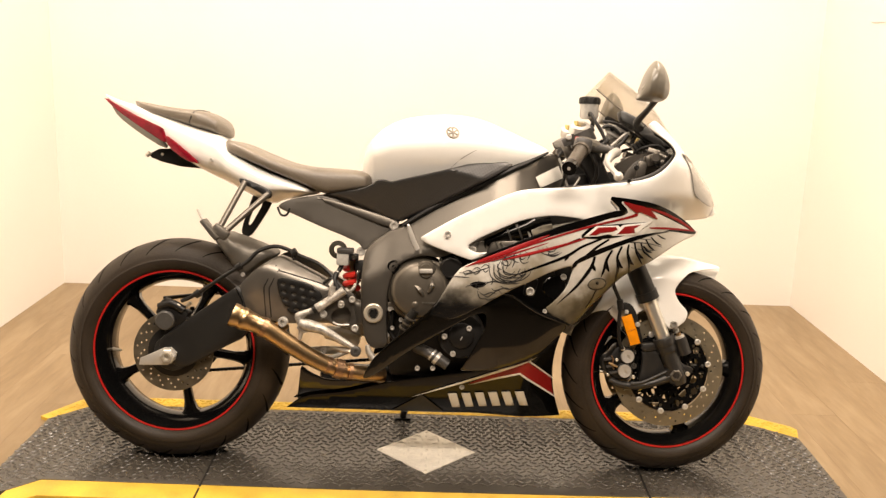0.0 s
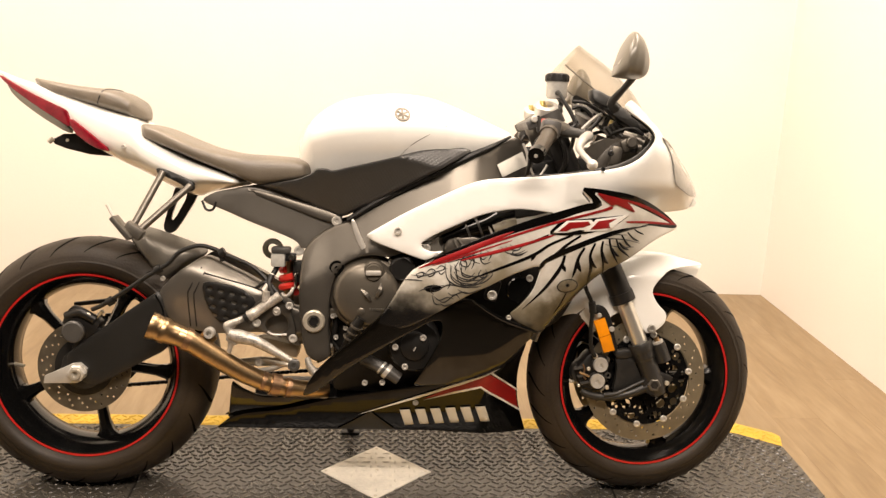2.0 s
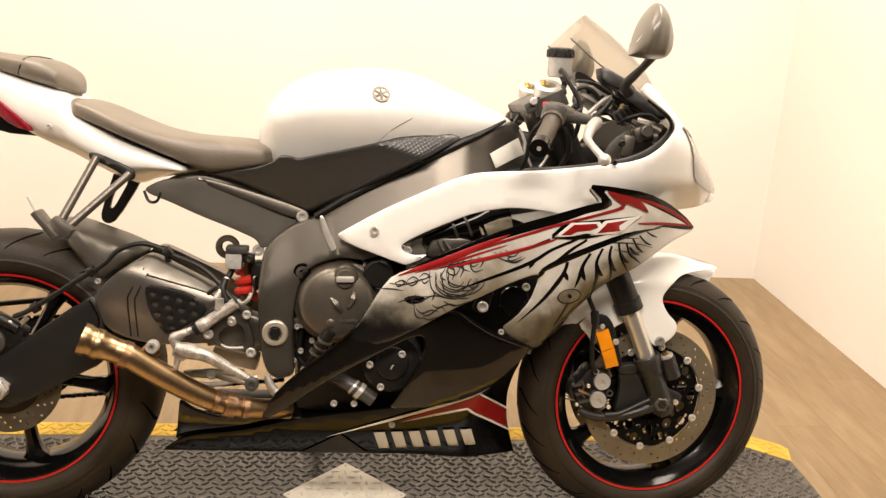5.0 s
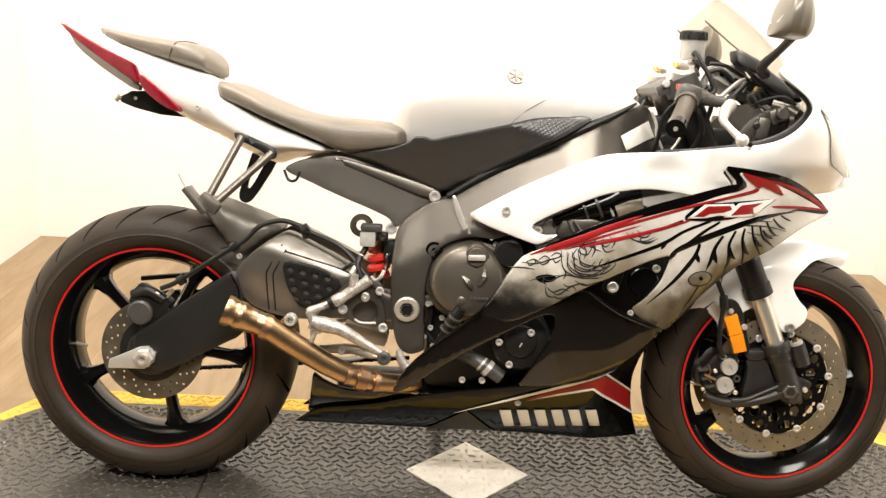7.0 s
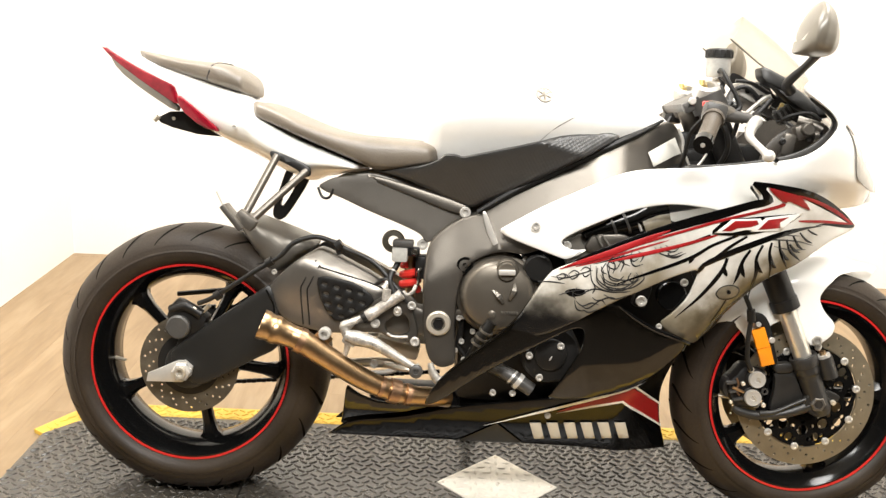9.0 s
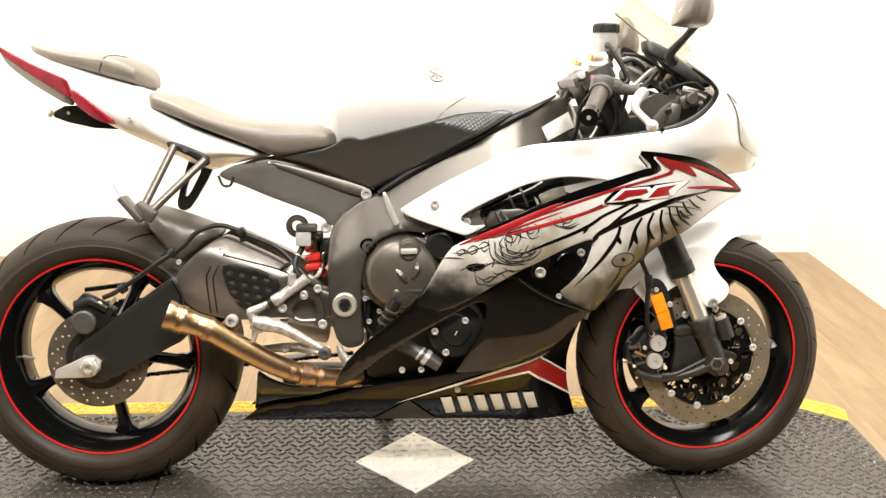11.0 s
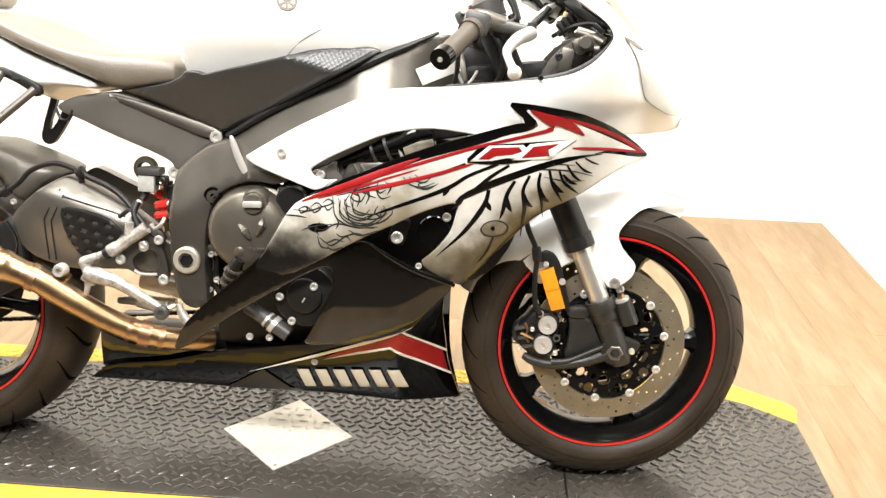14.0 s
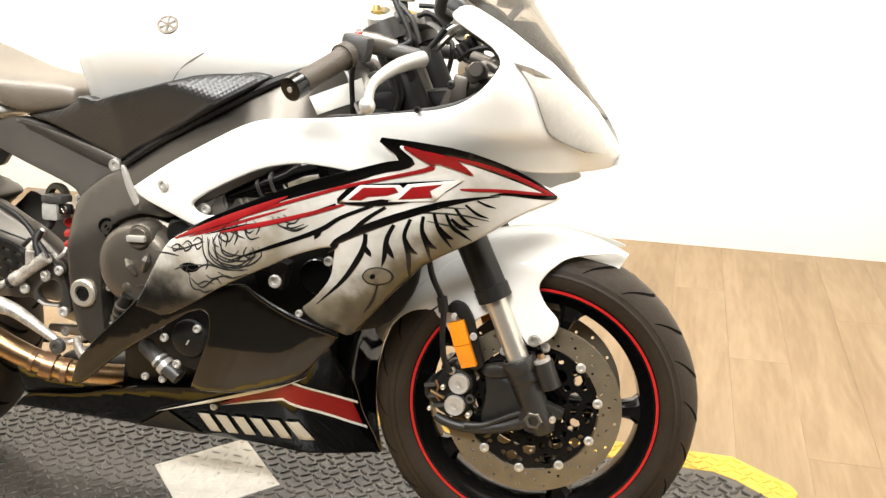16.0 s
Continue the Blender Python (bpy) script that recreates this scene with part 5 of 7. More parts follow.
for k in range(3):
    part("rim_lug", rbox(0.016, 0.03, 0.014, 0.005, m=pose(0.090 * math.cos(radians(100 + 55 * k)), -0.132, 0.090 * math.sin(radians(100 + 55 * k)))), ENGINE, clutch, "bolt lug on the rim")
for a in (20, 55, 100, 130, 160, 190, 215, 240, 262):
    bolt(-0.006 + 0.095 * math.cos(radians(a)), -0.144, 0.498 + 0.095 * math.sin(radians(a)), 0.006)
part("oil_pipe", tube([(-0.045, -0.18, 0.394), (-0.032, -0.19, 0.42), (-0.015, -0.195, 0.449)], [0.010, 0.013, 0.011], 12, 3), DARK, bike, "dark oil fitting")
for k in range(3):
    part("oil_ring", tube([(-0.043 + k * 0.008, -0.181 - k * 0.005, 0.398 + k * 0.014), (-0.041 + k * 0.008, -0.182 - k * 0.005, 0.402 + k * 0.014)], 0.0155, 14, 1), ENGINE, bike, "ribbed fitting ring")
part("oil_pipe", tube([(-0.06, -0.15, 0.36), (-0.045, -0.18, 0.395)], 0.008, 10, 1), DARK, bike, "dark hose")
part("cam_cover", lathe([(0.03, -0.11), (0.03, -0.165), (0.025, -0.17), (0, -0.17)], 24), DARK, bike, "dark engine cover", m=pose(0.075, 0, 0.56))
stator = part("pump_cover", lathe([(0.062, -0.06), (0.062, -0.125), (0.056, -0.134), (0.034, -0.136), (0.032, -0.142), (0.028, -0.144), (0, -0.144)], 40), DARK, bike, "black engine side cover", m=pose(0.108, -0.064, 0.388))
part("cover_slot", rbox(0.010, 0.003, 0.003, 0.001, m=pose(0.0, -0.145, -0.006, 0, -60)), ALU, stator)
for x, z in ((0.064, 0.386), (0.127, 0.409), (0.087, 0.341)):
    bolt(x, -0.208, z, 0.0075)
part("water_pipe", tube([(-0.01, -0.15, 0.345), (0.03, -0.175, 0.332), (0.075, -0.18, 0.305)], 0.015, 14), INNERG, bike, "dull water pipe")
for x, y, z, r in ((-0.083, -0.140, 0.502, 0.006), (-0.080, -0.138, 0.470, 0.005), (-0.076, -0.138, 0.392, 0.006), (-0.088, -0.138, 0.372, 0.005), (-0.070, -0.135, 0.352, 0.006), (-0.055, -0.140, 0.375, 0.005)):
    bolt(x, y, z, r)
part("engine_hose", tube([(-0.085, -0.125, 0.46), (-0.078, -0.132, 0.42), (-0.082, -0.13, 0.38), (-0.06, -0.13, 0.35)], 0.006, 8), DARK, bike, "thin black hose")
part("wire_clip", tube([(-0.079, -0.136, 0.455), (-0.078, -0.137, 0.440)], 0.0075, 8, 1), ALU, bike, "bright wire clip")
part("hose_clip", tube([(0.042, -0.177, 0.325), (0.050, -0.178, 0.319)], 0.018, 18, 1), ALU, bike, "bright hose clip")
part("hose_clip", tube([(0.032, -0.175, 0.331), (0.036, -0.176, 0.328)], 0.0165, 18, 1), ALU, bike, "bright hose clip")
for x, y, z in ((0.036, -0.170, 0.294), (-0.005, -0.160, 0.290)):
    bolt(x, y, z, 0.007)
part("sump", rbox(0.26, 0.18, 0.09, 0.025, m=pose(0.05, 0, 0.245)), DARK, bike, "black engine sump")
# parts inside the fairing openings
panel("inner_plate", [(0.092, 0.612), (0.12, 0.637), (0.150, 0.646), (0.162, 0.617), (0.153, 0.604), (0.115, 0.590)], at_y(-0.166), WHITE, bike, "pale inner plate behind the slot", thick=0.003, edge=0.003, step=0.02)
bolt(0.122, -0.170, 0.612, 0.009)
part("heat_shield", rbox(0.13, 0.02, 0.09, 0.02, m=pose(0.19, -0.15, 0.60, 0, -25)), HUGGER, bike, "black inner cover")
boot = part("coolant_hose", tube([(0.1658, -0.16, 0.6311), (0.2009, -0.16, 0.6458), (0.2382, -0.16, 0.6581), (0.2731, -0.16, 0.6705), (0.2965, -0.16, 0.6833), (0.3311, -0.16, 0.6933)], [0.010, 0.012, 0.018, 0.022, 0.024, 0.022], 14, 3), GLOSSBLACK, bike, "black ribbed intake hose")
for a, b, r in (((0.2219, -0.16, 0.6519), (0.2266, -0.16, 0.654), 0.019), ((0.2475, -0.16, 0.6612), (0.2522, -0.16, 0.6633), 0.023)):
    part("hose_rib", tube([a, b], r, 16, 1), INNERG, boot, "raised ring of the hose")
part("throttle_body", tube([(0.2839, -0.168, 0.657), (0.3093, -0.168, 0.6674), (0.3346, -0.168, 0.6732)], [0.019, 0.021, 0.020], 20, 2), SIGNALC, bike, "tan throttle body in the fairing slot")
coil = panel("ignition_coil", [(0.165, 0.6049), (0.1803, 0.6388), (0.2088, 0.6376), (0.2443, 0.6407), (0.2667, 0.6283), (0.2249, 0.6139), (0.1807, 0.5973)], at_y(-0.172), FRAMEG, bike, "grey ribbed coil cover", thick=0.02, edge=0.004, soft=1, step=0.015)
for line in ([(0.1893, -0.176, 0.6342), (0.2021, -0.176, 0.613)], [(0.2008, -0.176, 0.6349), (0.2159, -0.176, 0.6159)]):
    part("coil_rib", tube(line, 0.0028, 8, 1), HUGGER, coil, "raised rib")
part("wire_tab", tube([(0.2682, -0.178, 0.67), (0.2746, -0.178, 0.6583), (0.2788, -0.178, 0.649)], 0.0028, 8, 1), ALU, bike, "bright wire tab")
panel("inner_flange", [(0.1361, 0.6183), (0.1483, 0.635), (0.1599, 0.638), (0.157, 0.6243), (0.1697, 0.6031), (0.1461, 0.5879), (0.1261, 0.6003)], at_y(-0.176), HUGGER, bike, "grey inner flange of the slot", thick=0.003, edge=0.003, soft=1, step=0.015)
part("fairing_stay", rbox(0.030, 0.03, 0.05, 0.008, m=pose(0.281, -0.212, 0.524, 0, 15)), DARK, bike, "black fairing stay")
bolt(0.279, -0.228, 0.514, 0.011, ALU, "silver fairing bolt")
part("horn", knob(0.03, 0.02), GLOSSBLACK, bike, "black horn shell", m=pose(0.343, -0.192, 0.524))
bolt(0.365, -0.212, 0.553, 0.008)
bolt(0.319, -0.222, 0.463, 0.006)
bolt(0.130, -0.180, 0.612, 0.009)

for s in (1, -1):
    panel("inner_duct", [(0.17, 0.60), (0.20, 0.44), (0.30, 0.40), (0.44, 0.42), (0.50, 0.52), (0.47, 0.62), (0.36, 0.66), (0.24, 0.66)], at_y(-0.125), DARK, bike, "black inner duct behind the fairing", side=s, thick=0.01, edge=0.004, step=0.03)
    part("edge_trim", tube([(x, s * (spar_y(x, z) - 0.006), z) for x, z in ((0.325, 0.874), (0.275, 0.848), (0.225, 0.825), (0.152, 0.787), (0.077, 0.748), (0.012, 0.712), (-0.055, 0.668))], [0.003, 0.006, 0.008, 0.009, 0.009, 0.008, 0.006], 8), DARK, bike, "black rubber edge along the frame")
# side stand on the far side
inv = bike.matrix_basis.inverted()
stand = part("side_stand", tube([inv @ Vector((-0.03, 0.16, 0.20)), inv @ Vector((-0.04, 0.24, 0.09)), inv @ Vector((-0.05, 0.30, 0.022))], [0.013, 0.012, 0.010], 12), DARK, bike, "black side stand")
part("stand_foot", rbox(0.05, 0.035, 0.008, 0.003, m=inv @ pose(-0.05, 0.302, MT + 0.0045)), DARK, stand)

# ---- front end ----
for s in (1, -1):
    leg = part("fork_leg", tube([(0.402, -0.098 * s, 0.934), (0.480, -0.094 * s, 0.770), (0.611, -0.082 * s, 0.498)], 0.0275, 20, 2), DARK, bike, "black upper fork tube")
    part("stanchion", tube([(0.609, -0.082 * s, 0.502), (0.664, -0.079 * s, 0.378)], 0.0195, 20, 1), STANCHION, leg, "polished fork stanchion")
    part("fork_seal", tube([(0.606, -0.082 * s, 0.508), (0.616, -0.082 * s, 0.486)], 0.0300, 20, 1), DARK, leg)
    part("lower_casting", tube([(0.662, -0.079 * s, 0.380), (0.675, -0.079 * s, 0.350), (0.678, -0.079 * s, 0.342), (0.692, -0.079 * s, 0.310), (0.706, -0.079 * s, 0.278), (0.714, -0.079 * s, 0.258)], [0.0270, 0.0270, 0.0240, 0.0235, 0.0250, 0.0180], 22, 3), FORKC, leg, "black fork bottom casting")
    part("casting_collar", lathe([(0.0235, -0.004), (0.0285, -0.004), (0.0300, 0.0), (0.0300, 0.016), (0.0285, 0.020), (0.0235, 0.020)], 28, closed=True), FORKC, leg, "clamp collar round the stanchion", m=pose(0.662, -0.079 * s, 0.382, 0, -24) @ pose(0, 0, 0, -90))
    part("axle_boss", lathe([(0.028, -0.060), (0.028, -0.092), (0.025, -0.096), (0.0, -0.096)], 28), FORKC, leg, "cast axle boss", m=pose(0.697, 0, 0.285, 0 if s > 0 else 180))
    part("casting_lug", rbox(0.034, 0.022, 0.018, 0.005, m=pose(0.728, -0.080 * s, 0.300, 0, 22)), FORKC, leg, "cast lug beside the axle")
    part("casting_web", rbox(0.020, 0.016, 0.075, 0.006, m=pose(0.702, -0.076 * s, 0.345, 0, 22)), FORKC, leg, "web between casting and adjuster")
    part("pinch_bolt", lathe([(0.006, 0), (0.006, -0.006), (0.003, -0.007), (0, -0.005)], 10), DISCM, leg, "axle pinch bolt", m=pose(0.729, -0.093 * s, 0.289, 0 if s > 0 else 180))
    nut = lathe([(0.016, 0.004), (0.027, 0.004), (0.028, 0.0), (0.028, -0.018), (0.025, -0.021), (0.016, -0.021)], 32, closed=True)
    part("fork_nut", nut, ALU, leg, "silver fork top nut", m=pose(0.404, -0.098 * s, 0.932, -64))
    part("fork_cap", lathe([(0.013, 0), (0.013, -0.006), (0.007, -0.007), (0.006, -0.016), (0, -0.016)], 16), GOLD, leg, "gold fork adjuster", m=pose(0.394, -0.098 * s, 0.944, -90))
    part("bar_clamp", tube([(0.4035, -0.098 * s, 0.930), (0.418, -0.098 * s, 0.900)], 0.0355, 22, 1), INNERG, leg, "grey handlebar clamp ring")
    part("clamp_bolt", rbox(0.03, 0.02, 0.022, 0.005, m=pose(0.372, -0.105 * s, 0.905, 0, -25)), INNERG, leg)
    UPPER = [(0.598, 0.355), (0.602, 0.363), (0.632, 0.369), (0.641, 0.365), (0.646, 0.351), (0.629, 0.345), (0.608, 0.344)]
    bracket = panel("fork_bracket", UPPER, at_y(-0.085), FORKC, bike, "black cast caliper bracket", thick=0.020, edge=0.003, side=s, step=0.010, soft=1)
    WEB = [(0.604, 0.347), (0.645, 0.355), (0.661, 0.317), (0.674, 0.29), (0.647, 0.274), (0.604, 0.257), (0.601, 0.269), (0.607, 0.297), (0.608, 0.325)]
    panel("bracket_web", WEB, at_y(-0.080), FORKC, bracket, "flat web of the bracket", thick=0.012, edge=0.004, side=s, step=0.012, soft=1)
    part("bracket_rib", tube([(x, -0.090 * s, z) for x, z in [(0.677, 0.293), (0.646, 0.278), (0.608, 0.259), (0.576, 0.255)]], [0.0050, 0.0045, 0.0055, 0.0070], 10, 3), FORKC, bracket, "raised rib along the lower arm")
    part("lower_arm", tube([(x, -0.084 * s, z) for x, z in [(0.685, 0.278), (0.647, 0.261), (0.604, 0.25), (0.565, 0.249), (0.537, 0.255), (0.521, 0.263)]], [0.014, 0.011, 0.010, 0.010, 0.0095, 0.007], 12, 3), FORKC, bracket, "cast lower arm that holds the caliper")
    CAL = [(0.505, 0.306), (0.506, 0.322), (0.521, 0.335), (0.529, 0.349), (0.541, 0.358), (0.559, 0.354), (0.581, 0.349), (0.589, 0.332), (0.586, 0.309), (0.584, 0.283), (0.572, 0.264), (0.545, 0.262), (0.525, 0.27), (0.511, 0.283)]
    caliper = panel("front_caliper", CAL, at_y(-0.086), DARK, bike, "black radial front caliper", thick=0.044, edge=0.010, side=s, soft=1)
    PAD_BLOCK = [(0.496, 0.307), (0.502, 0.324), (0.532, 0.329), (0.538, 0.308), (0.535, 0.287), (0.511, 0.281), (0.498, 0.291)]
    panel("pad_block", PAD_BLOCK, at_y(-0.078), FORKC, caliper, "sooty brake pad block", thick=0.03, edge=0.005, side=s, step=0.012, soft=1)
    for x, z in ((0.5636, 0.3307), (0.5576, 0.2902)):
        part("cap_seat", lathe([(0.0215, 0), (0.0215, -0.006), (0.019, -0.009), (0, -0.009)], 24), FORKC, caliper, "raised bore round the cap", m=pose(x, -0.084 * s, z, 0 if s > 0 else 180))
        part("piston_cap", lathe([(0.0182, 0), (0.0182, -0.007), (0.0165, -0.0095), (0.0120, -0.0085), (0.0060, -0.0085), (0.0050, -0.0070), (0, -0.0070)], 28), ALU, caliper, "silver caliper cap", m=pose(x, -0.092 * s, z, 0 if s > 0 else 180))
        part("cap_slot", rbox(0.014, 0.002, 0.0035, 0.0008, m=pose(x + 0.003, -0.1005 * s, z, 0, 55)), DISCM, caliper)
    for x, z, r in ((0.5492, 0.3519, 0.0065), (0.5819, 0.2749, 0.005), (0.5349, 0.3201, 0.0045), (0.5122, 0.2783, 0.004), (0.54, 0.3752, 0.004)):
        part("caliper_bolt", lathe([(r, 0), (r, -0.007), (r * 0.6, -0.008), (0, -0.006)], 10), DISCM, caliper, m=pose(x, -0.090 * s, z, 0 if s > 0 else 180))
    for x, z in [(0.511, 0.32), (0.519, 0.301), (0.528, 0.284)]:
        part("caliper_rib", rbox(0.022, 0.012, 0.006, 0.002, m=pose(x, -0.088 * s, z, 0, -12)), INNERG, caliper, "dusty fin on the caliper")
    part("pad_pin", tube([(0.5135, -0.093 * s, 0.311), (0.5383, -0.095 * s, 0.3011)], 0.0032, 8, 1), COPPER, caliper, "rusty pad pin")
    part("pad_spring", tube([(x, -0.092 * s, z) for x, z in [(0.521, 0.331), (0.526, 0.317), (0.522, 0.304), (0.53, 0.293)]], 0.0022, 6, 3), BROWNED, caliper, "rusty pad spring")
    ring = (0.5832, 0.3044)
    part("bleed_ring", lathe([(0.0045, -0.002), (0.0075, -0.002), (0.0075, 0.003), (0.0045, 0.003)], 18, closed=True), INNERG, caliper, "dark lug with a hole", m=pose(ring[0], -0.092 * s, ring[1]))
    part("axle_nut", lathe([(0.0165, 0), (0.0165, -0.006), (0.014, -0.008), (0.010, -0.008), (0.009, 0.004), (0, 0.004)], 6), SWINGG, bike, "hollow hex axle end", m=pose(0.697, -0.096 * s, 0.2845, 0 if s > 0 else 180), smooth=False)
    adj = part("preload_adjuster", tube([(0.704, -0.085 * s, 0.386), (0.722, -0.085 * s, 0.342)], 0.0175, 18, 1), FORKC, bike, "black lower fork adjuster")
    part("adjuster_screw", tube([(0.7030, -0.085 * s, 0.389), (0.699, -0.085 * s, 0.399)], 0.0070, 6, 1), COPPER, adj, "coppery adjuster screw")
    part("adjuster_washer", tube([(0.7045, -0.085 * s, 0.384), (0.7015, -0.085 * s, 0.391)], 0.0150, 18, 1), ALU, adj)
    reflector = panel("reflector", [(0.540, 0.4386), (0.567, 0.4477), (0.5810, 0.4090), (0.5542, 0.4000)], at_y(-0.110, 0.10, 0.40), ORANGE, bike, "orange fork reflector", thick=0.010, edge=0.002, soft=0, step=0.02, side=s)
    panel("reflector_half", [(0.5547, 0.3988), (0.5815, 0.4078), (0.5945, 0.3698), (0.5684, 0.362)], at_y(-0.110, -0.10, 0.40), ORANGE, reflector, "lower half of the reflector", thick=0.010, edge=0.002, soft=0, step=0.02, side=s)
    part("reflector_screw", knob(0.0055, 0.006, 0.001, 12), ALU, reflector, m=pose(0.552, -0.106 * s, 0.4545))
    STAY = [(0.534, 0.457), (0.54, 0.473), (0.552, 0.478), (0.568, 0.473), (0.582, 0.451), (0.591, 0.418), (0.597, 0.396), (0.606, 0.369), (0.595, 0.36), (0.583, 0.384), (0.566, 0.441), (0.55, 0.454)]
    panel("reflector_stay", STAY, at_y(-0.096), DARK, bike, "black reflector stay", thick=0.008, edge=0.002, side=s, step=0.015, soft=1)
    part("stay_bolt", knob(0.0065, 0.006, 0.001, 12), ALU, bike, "bright stay bolt", m=pose(0.5855, -0.098 * s, 0.4201))
    part("front_brake_hose", tube([(0.498, -0.112 * s, 0.60), (0.511, -0.118 * s, 0.53), (0.530, -0.116 * s, 0.487), (0.534, -0.112 * s, 0.462), (0.533, -0.108 * s, 0.420), (0.537, -0.104 * s, 0.375), (0.548, -0.100 * s, 0.352)], 0.0052, 10), DARK, bike, "black front brake hose")
    part("hose_end", tube([(0.531, -0.116 * s, 0.487), (0.535, -0.113 * s, 0.462)], 0.0090, 10, 1), DARK, bike, "black hose union")
    bolt(0.687, -0.083, 0.4205, 0.0105)

# front fender: side skirts and a crown over the tyre
SKIRT = [(0.415, 0.392), (0.445, 0.430), (0.475, 0.449), (0.505, 0.450), (0.532, 0.425), (0.545, 0.40), (0.60, 0.46), (0.645, 0.455), (0.662, 0.425), (0.678, 0.405), (0.70, 0.413), (0.722, 0.432), (0.727, 0.457), (0.70, 0.482), (0.685, 0.513), (0.703, 0.541), (0.727, 0.562), (0.768, 0.570), (0.822, 0.573), (0.815, 0.580), (0.765, 0.592), (0.70, 0.602), (0.62, 0.590), (0.55, 0.555), (0.48, 0.495), (0.43, 0.43)]


def fender_y(x, z):
    r = math.hypot(x - FX, z - FZ)
    return -0.078 + 0.8 * max(0.0, r - 0.262)


for s in (1, -1):
    panel("front_fender_skirt", SKIRT, fender_y, WHITE, bike, "pearl white front fender side", side=s, edge=0.004, thick=0.002, step=0.010)
bm = bmesh.new()
rows = []
for a in np.linspace(62.5, 162, 44):
    c, sn = math.cos(radians(a)), math.sin(radians(a))
    w = 0.046 * min(1.0, 0.06 + (a - 62.5) / 24)
    rows.append([bm.verts.new((FX + r * c, y, FZ + r * sn)) for y, r in [(w * q, 0.316 - 0.022 * abs(q) ** 2.2) for q in np.linspace(-1.12, 1.12, 13)] + [(w * q, 0.311 - 0.022 * abs(q) ** 2.2) for q in np.linspace(1.12, -1.12, 13)]])
for p, q in zip(rows, rows[1:]):
    for i in range(26):
        bm.faces.new([p[i], p[(i + 1) % 26], q[(i + 1) % 26], q[i]])
bm.faces.new(rows[0][::-1])
bm.faces.new(rows[-1])
part("front_fender", bm, WHITE, bike, "pearl white front fender")

# ---- cockpit ----
for s in (1, -1):
    bar = part("handlebar", tube([(0.415, -0.085 * s, 0.905), (0.402, -0.205 * s, 0.890), (0.352, -0.335 * s, 0.832)], 0.011, 14, 2), DARK, bike, "black clip-on handlebar")
    part("grip", tube([(0.394, -0.225 * s, 0.881), (0.389, -0.238 * s, 0.876), (0.388, -0.241 * s, 0.874), (0.358, -0.318 * s, 0.839)], [0.021, 0.021, 0.0165, 0.0165], 18, 2), GRIPV, bar, "worn dark rubber grip")
    part("bar_end", tube([(0.357, -0.321 * s, 0.838), (0.350, -0.340 * s, 0.830)], 0.0180, 18, 1), GLOSSBLACK, bar, "black bar-end weight")
    part("bar_screw", tube([(0.350, -0.340 * s, 0.830), (0.3493, -0.342 * s, 0.8292)], 0.0042, 12, 1), ALU, bar)
    part("switch_block", rbox(0.045, 0.038, 0.040, 0.010, m=pose(0.400, -0.202 * s, 0.892, 0, 10)), INNERG, bar, "black switch housing")
    lev = part("lever", tube([(0.494, -0.164 * s, 0.879), (0.472, -0.215 * s, 0.868), (0.456, -0.260 * s, 0.850), (0.458, -0.300 * s, 0.836), (0.469, -0.346 * s, 0.816)], [0.013, 0.0115, 0.0085, 0.0065, 0.0075], 12), ALU, bike, "bare alloy hand lever")
    ball = bmesh.new()
    bmesh.ops.create_uvsphere(ball, u_segments=14, v_segments=9, radius=0.0118, matrix=pose(0.469, -0.348 * s, 0.815))
    part("lever_ball", ball, ALU, lev)
    part("lever_perch", tube([(0.405, -0.165 * s, 0.897), (0.450, -0.152 * s, 0.888), (0.492, -0.150 * s, 0.884)], [0.014, 0.013, 0.009], 14, 2), INNERG, lev)
    part("lever_pivot", knob(0.0085, 0.024, 0.002, 14), INNERG, lev, m=pose(0.496, -0.155 * s, 0.898, 90))
    part("cable_sleeve", tube([(0.494, -0.150 * s, 0.890), (0.508, -0.150 * s, 0.903), (0.525, -0.150 * s, 0.926)], [0.0035, 0.005, 0.0055], 10, 2), DARK, lev, "black rubber sleeve")
part("kill_switch", rbox(0.011, 0.014, 0.011, 0.003, m=pose(0.389, -0.168, 0.910)), REDSPRING, bike, "red engine stop switch")
mcyl = part("front_master_cylinder", tube([(0.395, -0.175, 0.905), (0.415, -0.165, 0.90), (0.445, -0.150, 0.893)], [0.013, 0.016, 0.014], 14, 3), SWINGG, bike, "grey cast brake master cylinder")
part("screw_head", knob(0.008, 0.006), ALU, mcyl, m=pose(0.374, -0.117, 0.916))
pot = part("brake_reservoir", lathe([(0.0, 0.006), (0.022, 0.006), (0.025, 0.0), (0.025, -0.034), (0, -0.034)], 28), RESGREY, bike, "milky round brake fluid reservoir", m=pose(0.430, -0.080, 0.974, -90))
bm = lathe([(0.0, -0.033), (0.0275, -0.033), (0.0275, -0.049), (0.024, -0.052), (0, -0.052)], 28)
for k in range(14):
    rbox(0.003, 0.014, 0.004, 0.001, bm, pose(0, 0, 0, 0, k * 360 / 14) @ pose(0.0275, -0.041, 0), 1)
part("cap", bm, DARK, pot, "black ribbed cap")
part("reservoir_hose", tube([(0.427, -0.100, 0.978), (0.428, -0.122, 0.980), (0.440, -0.132, 0.958), (0.460, -0.137, 0.925), (0.466, -0.140, 0.905), (0.452, -0.148, 0.896)], 0.0046, 10), DARK, bike, "black rubber feed hose")
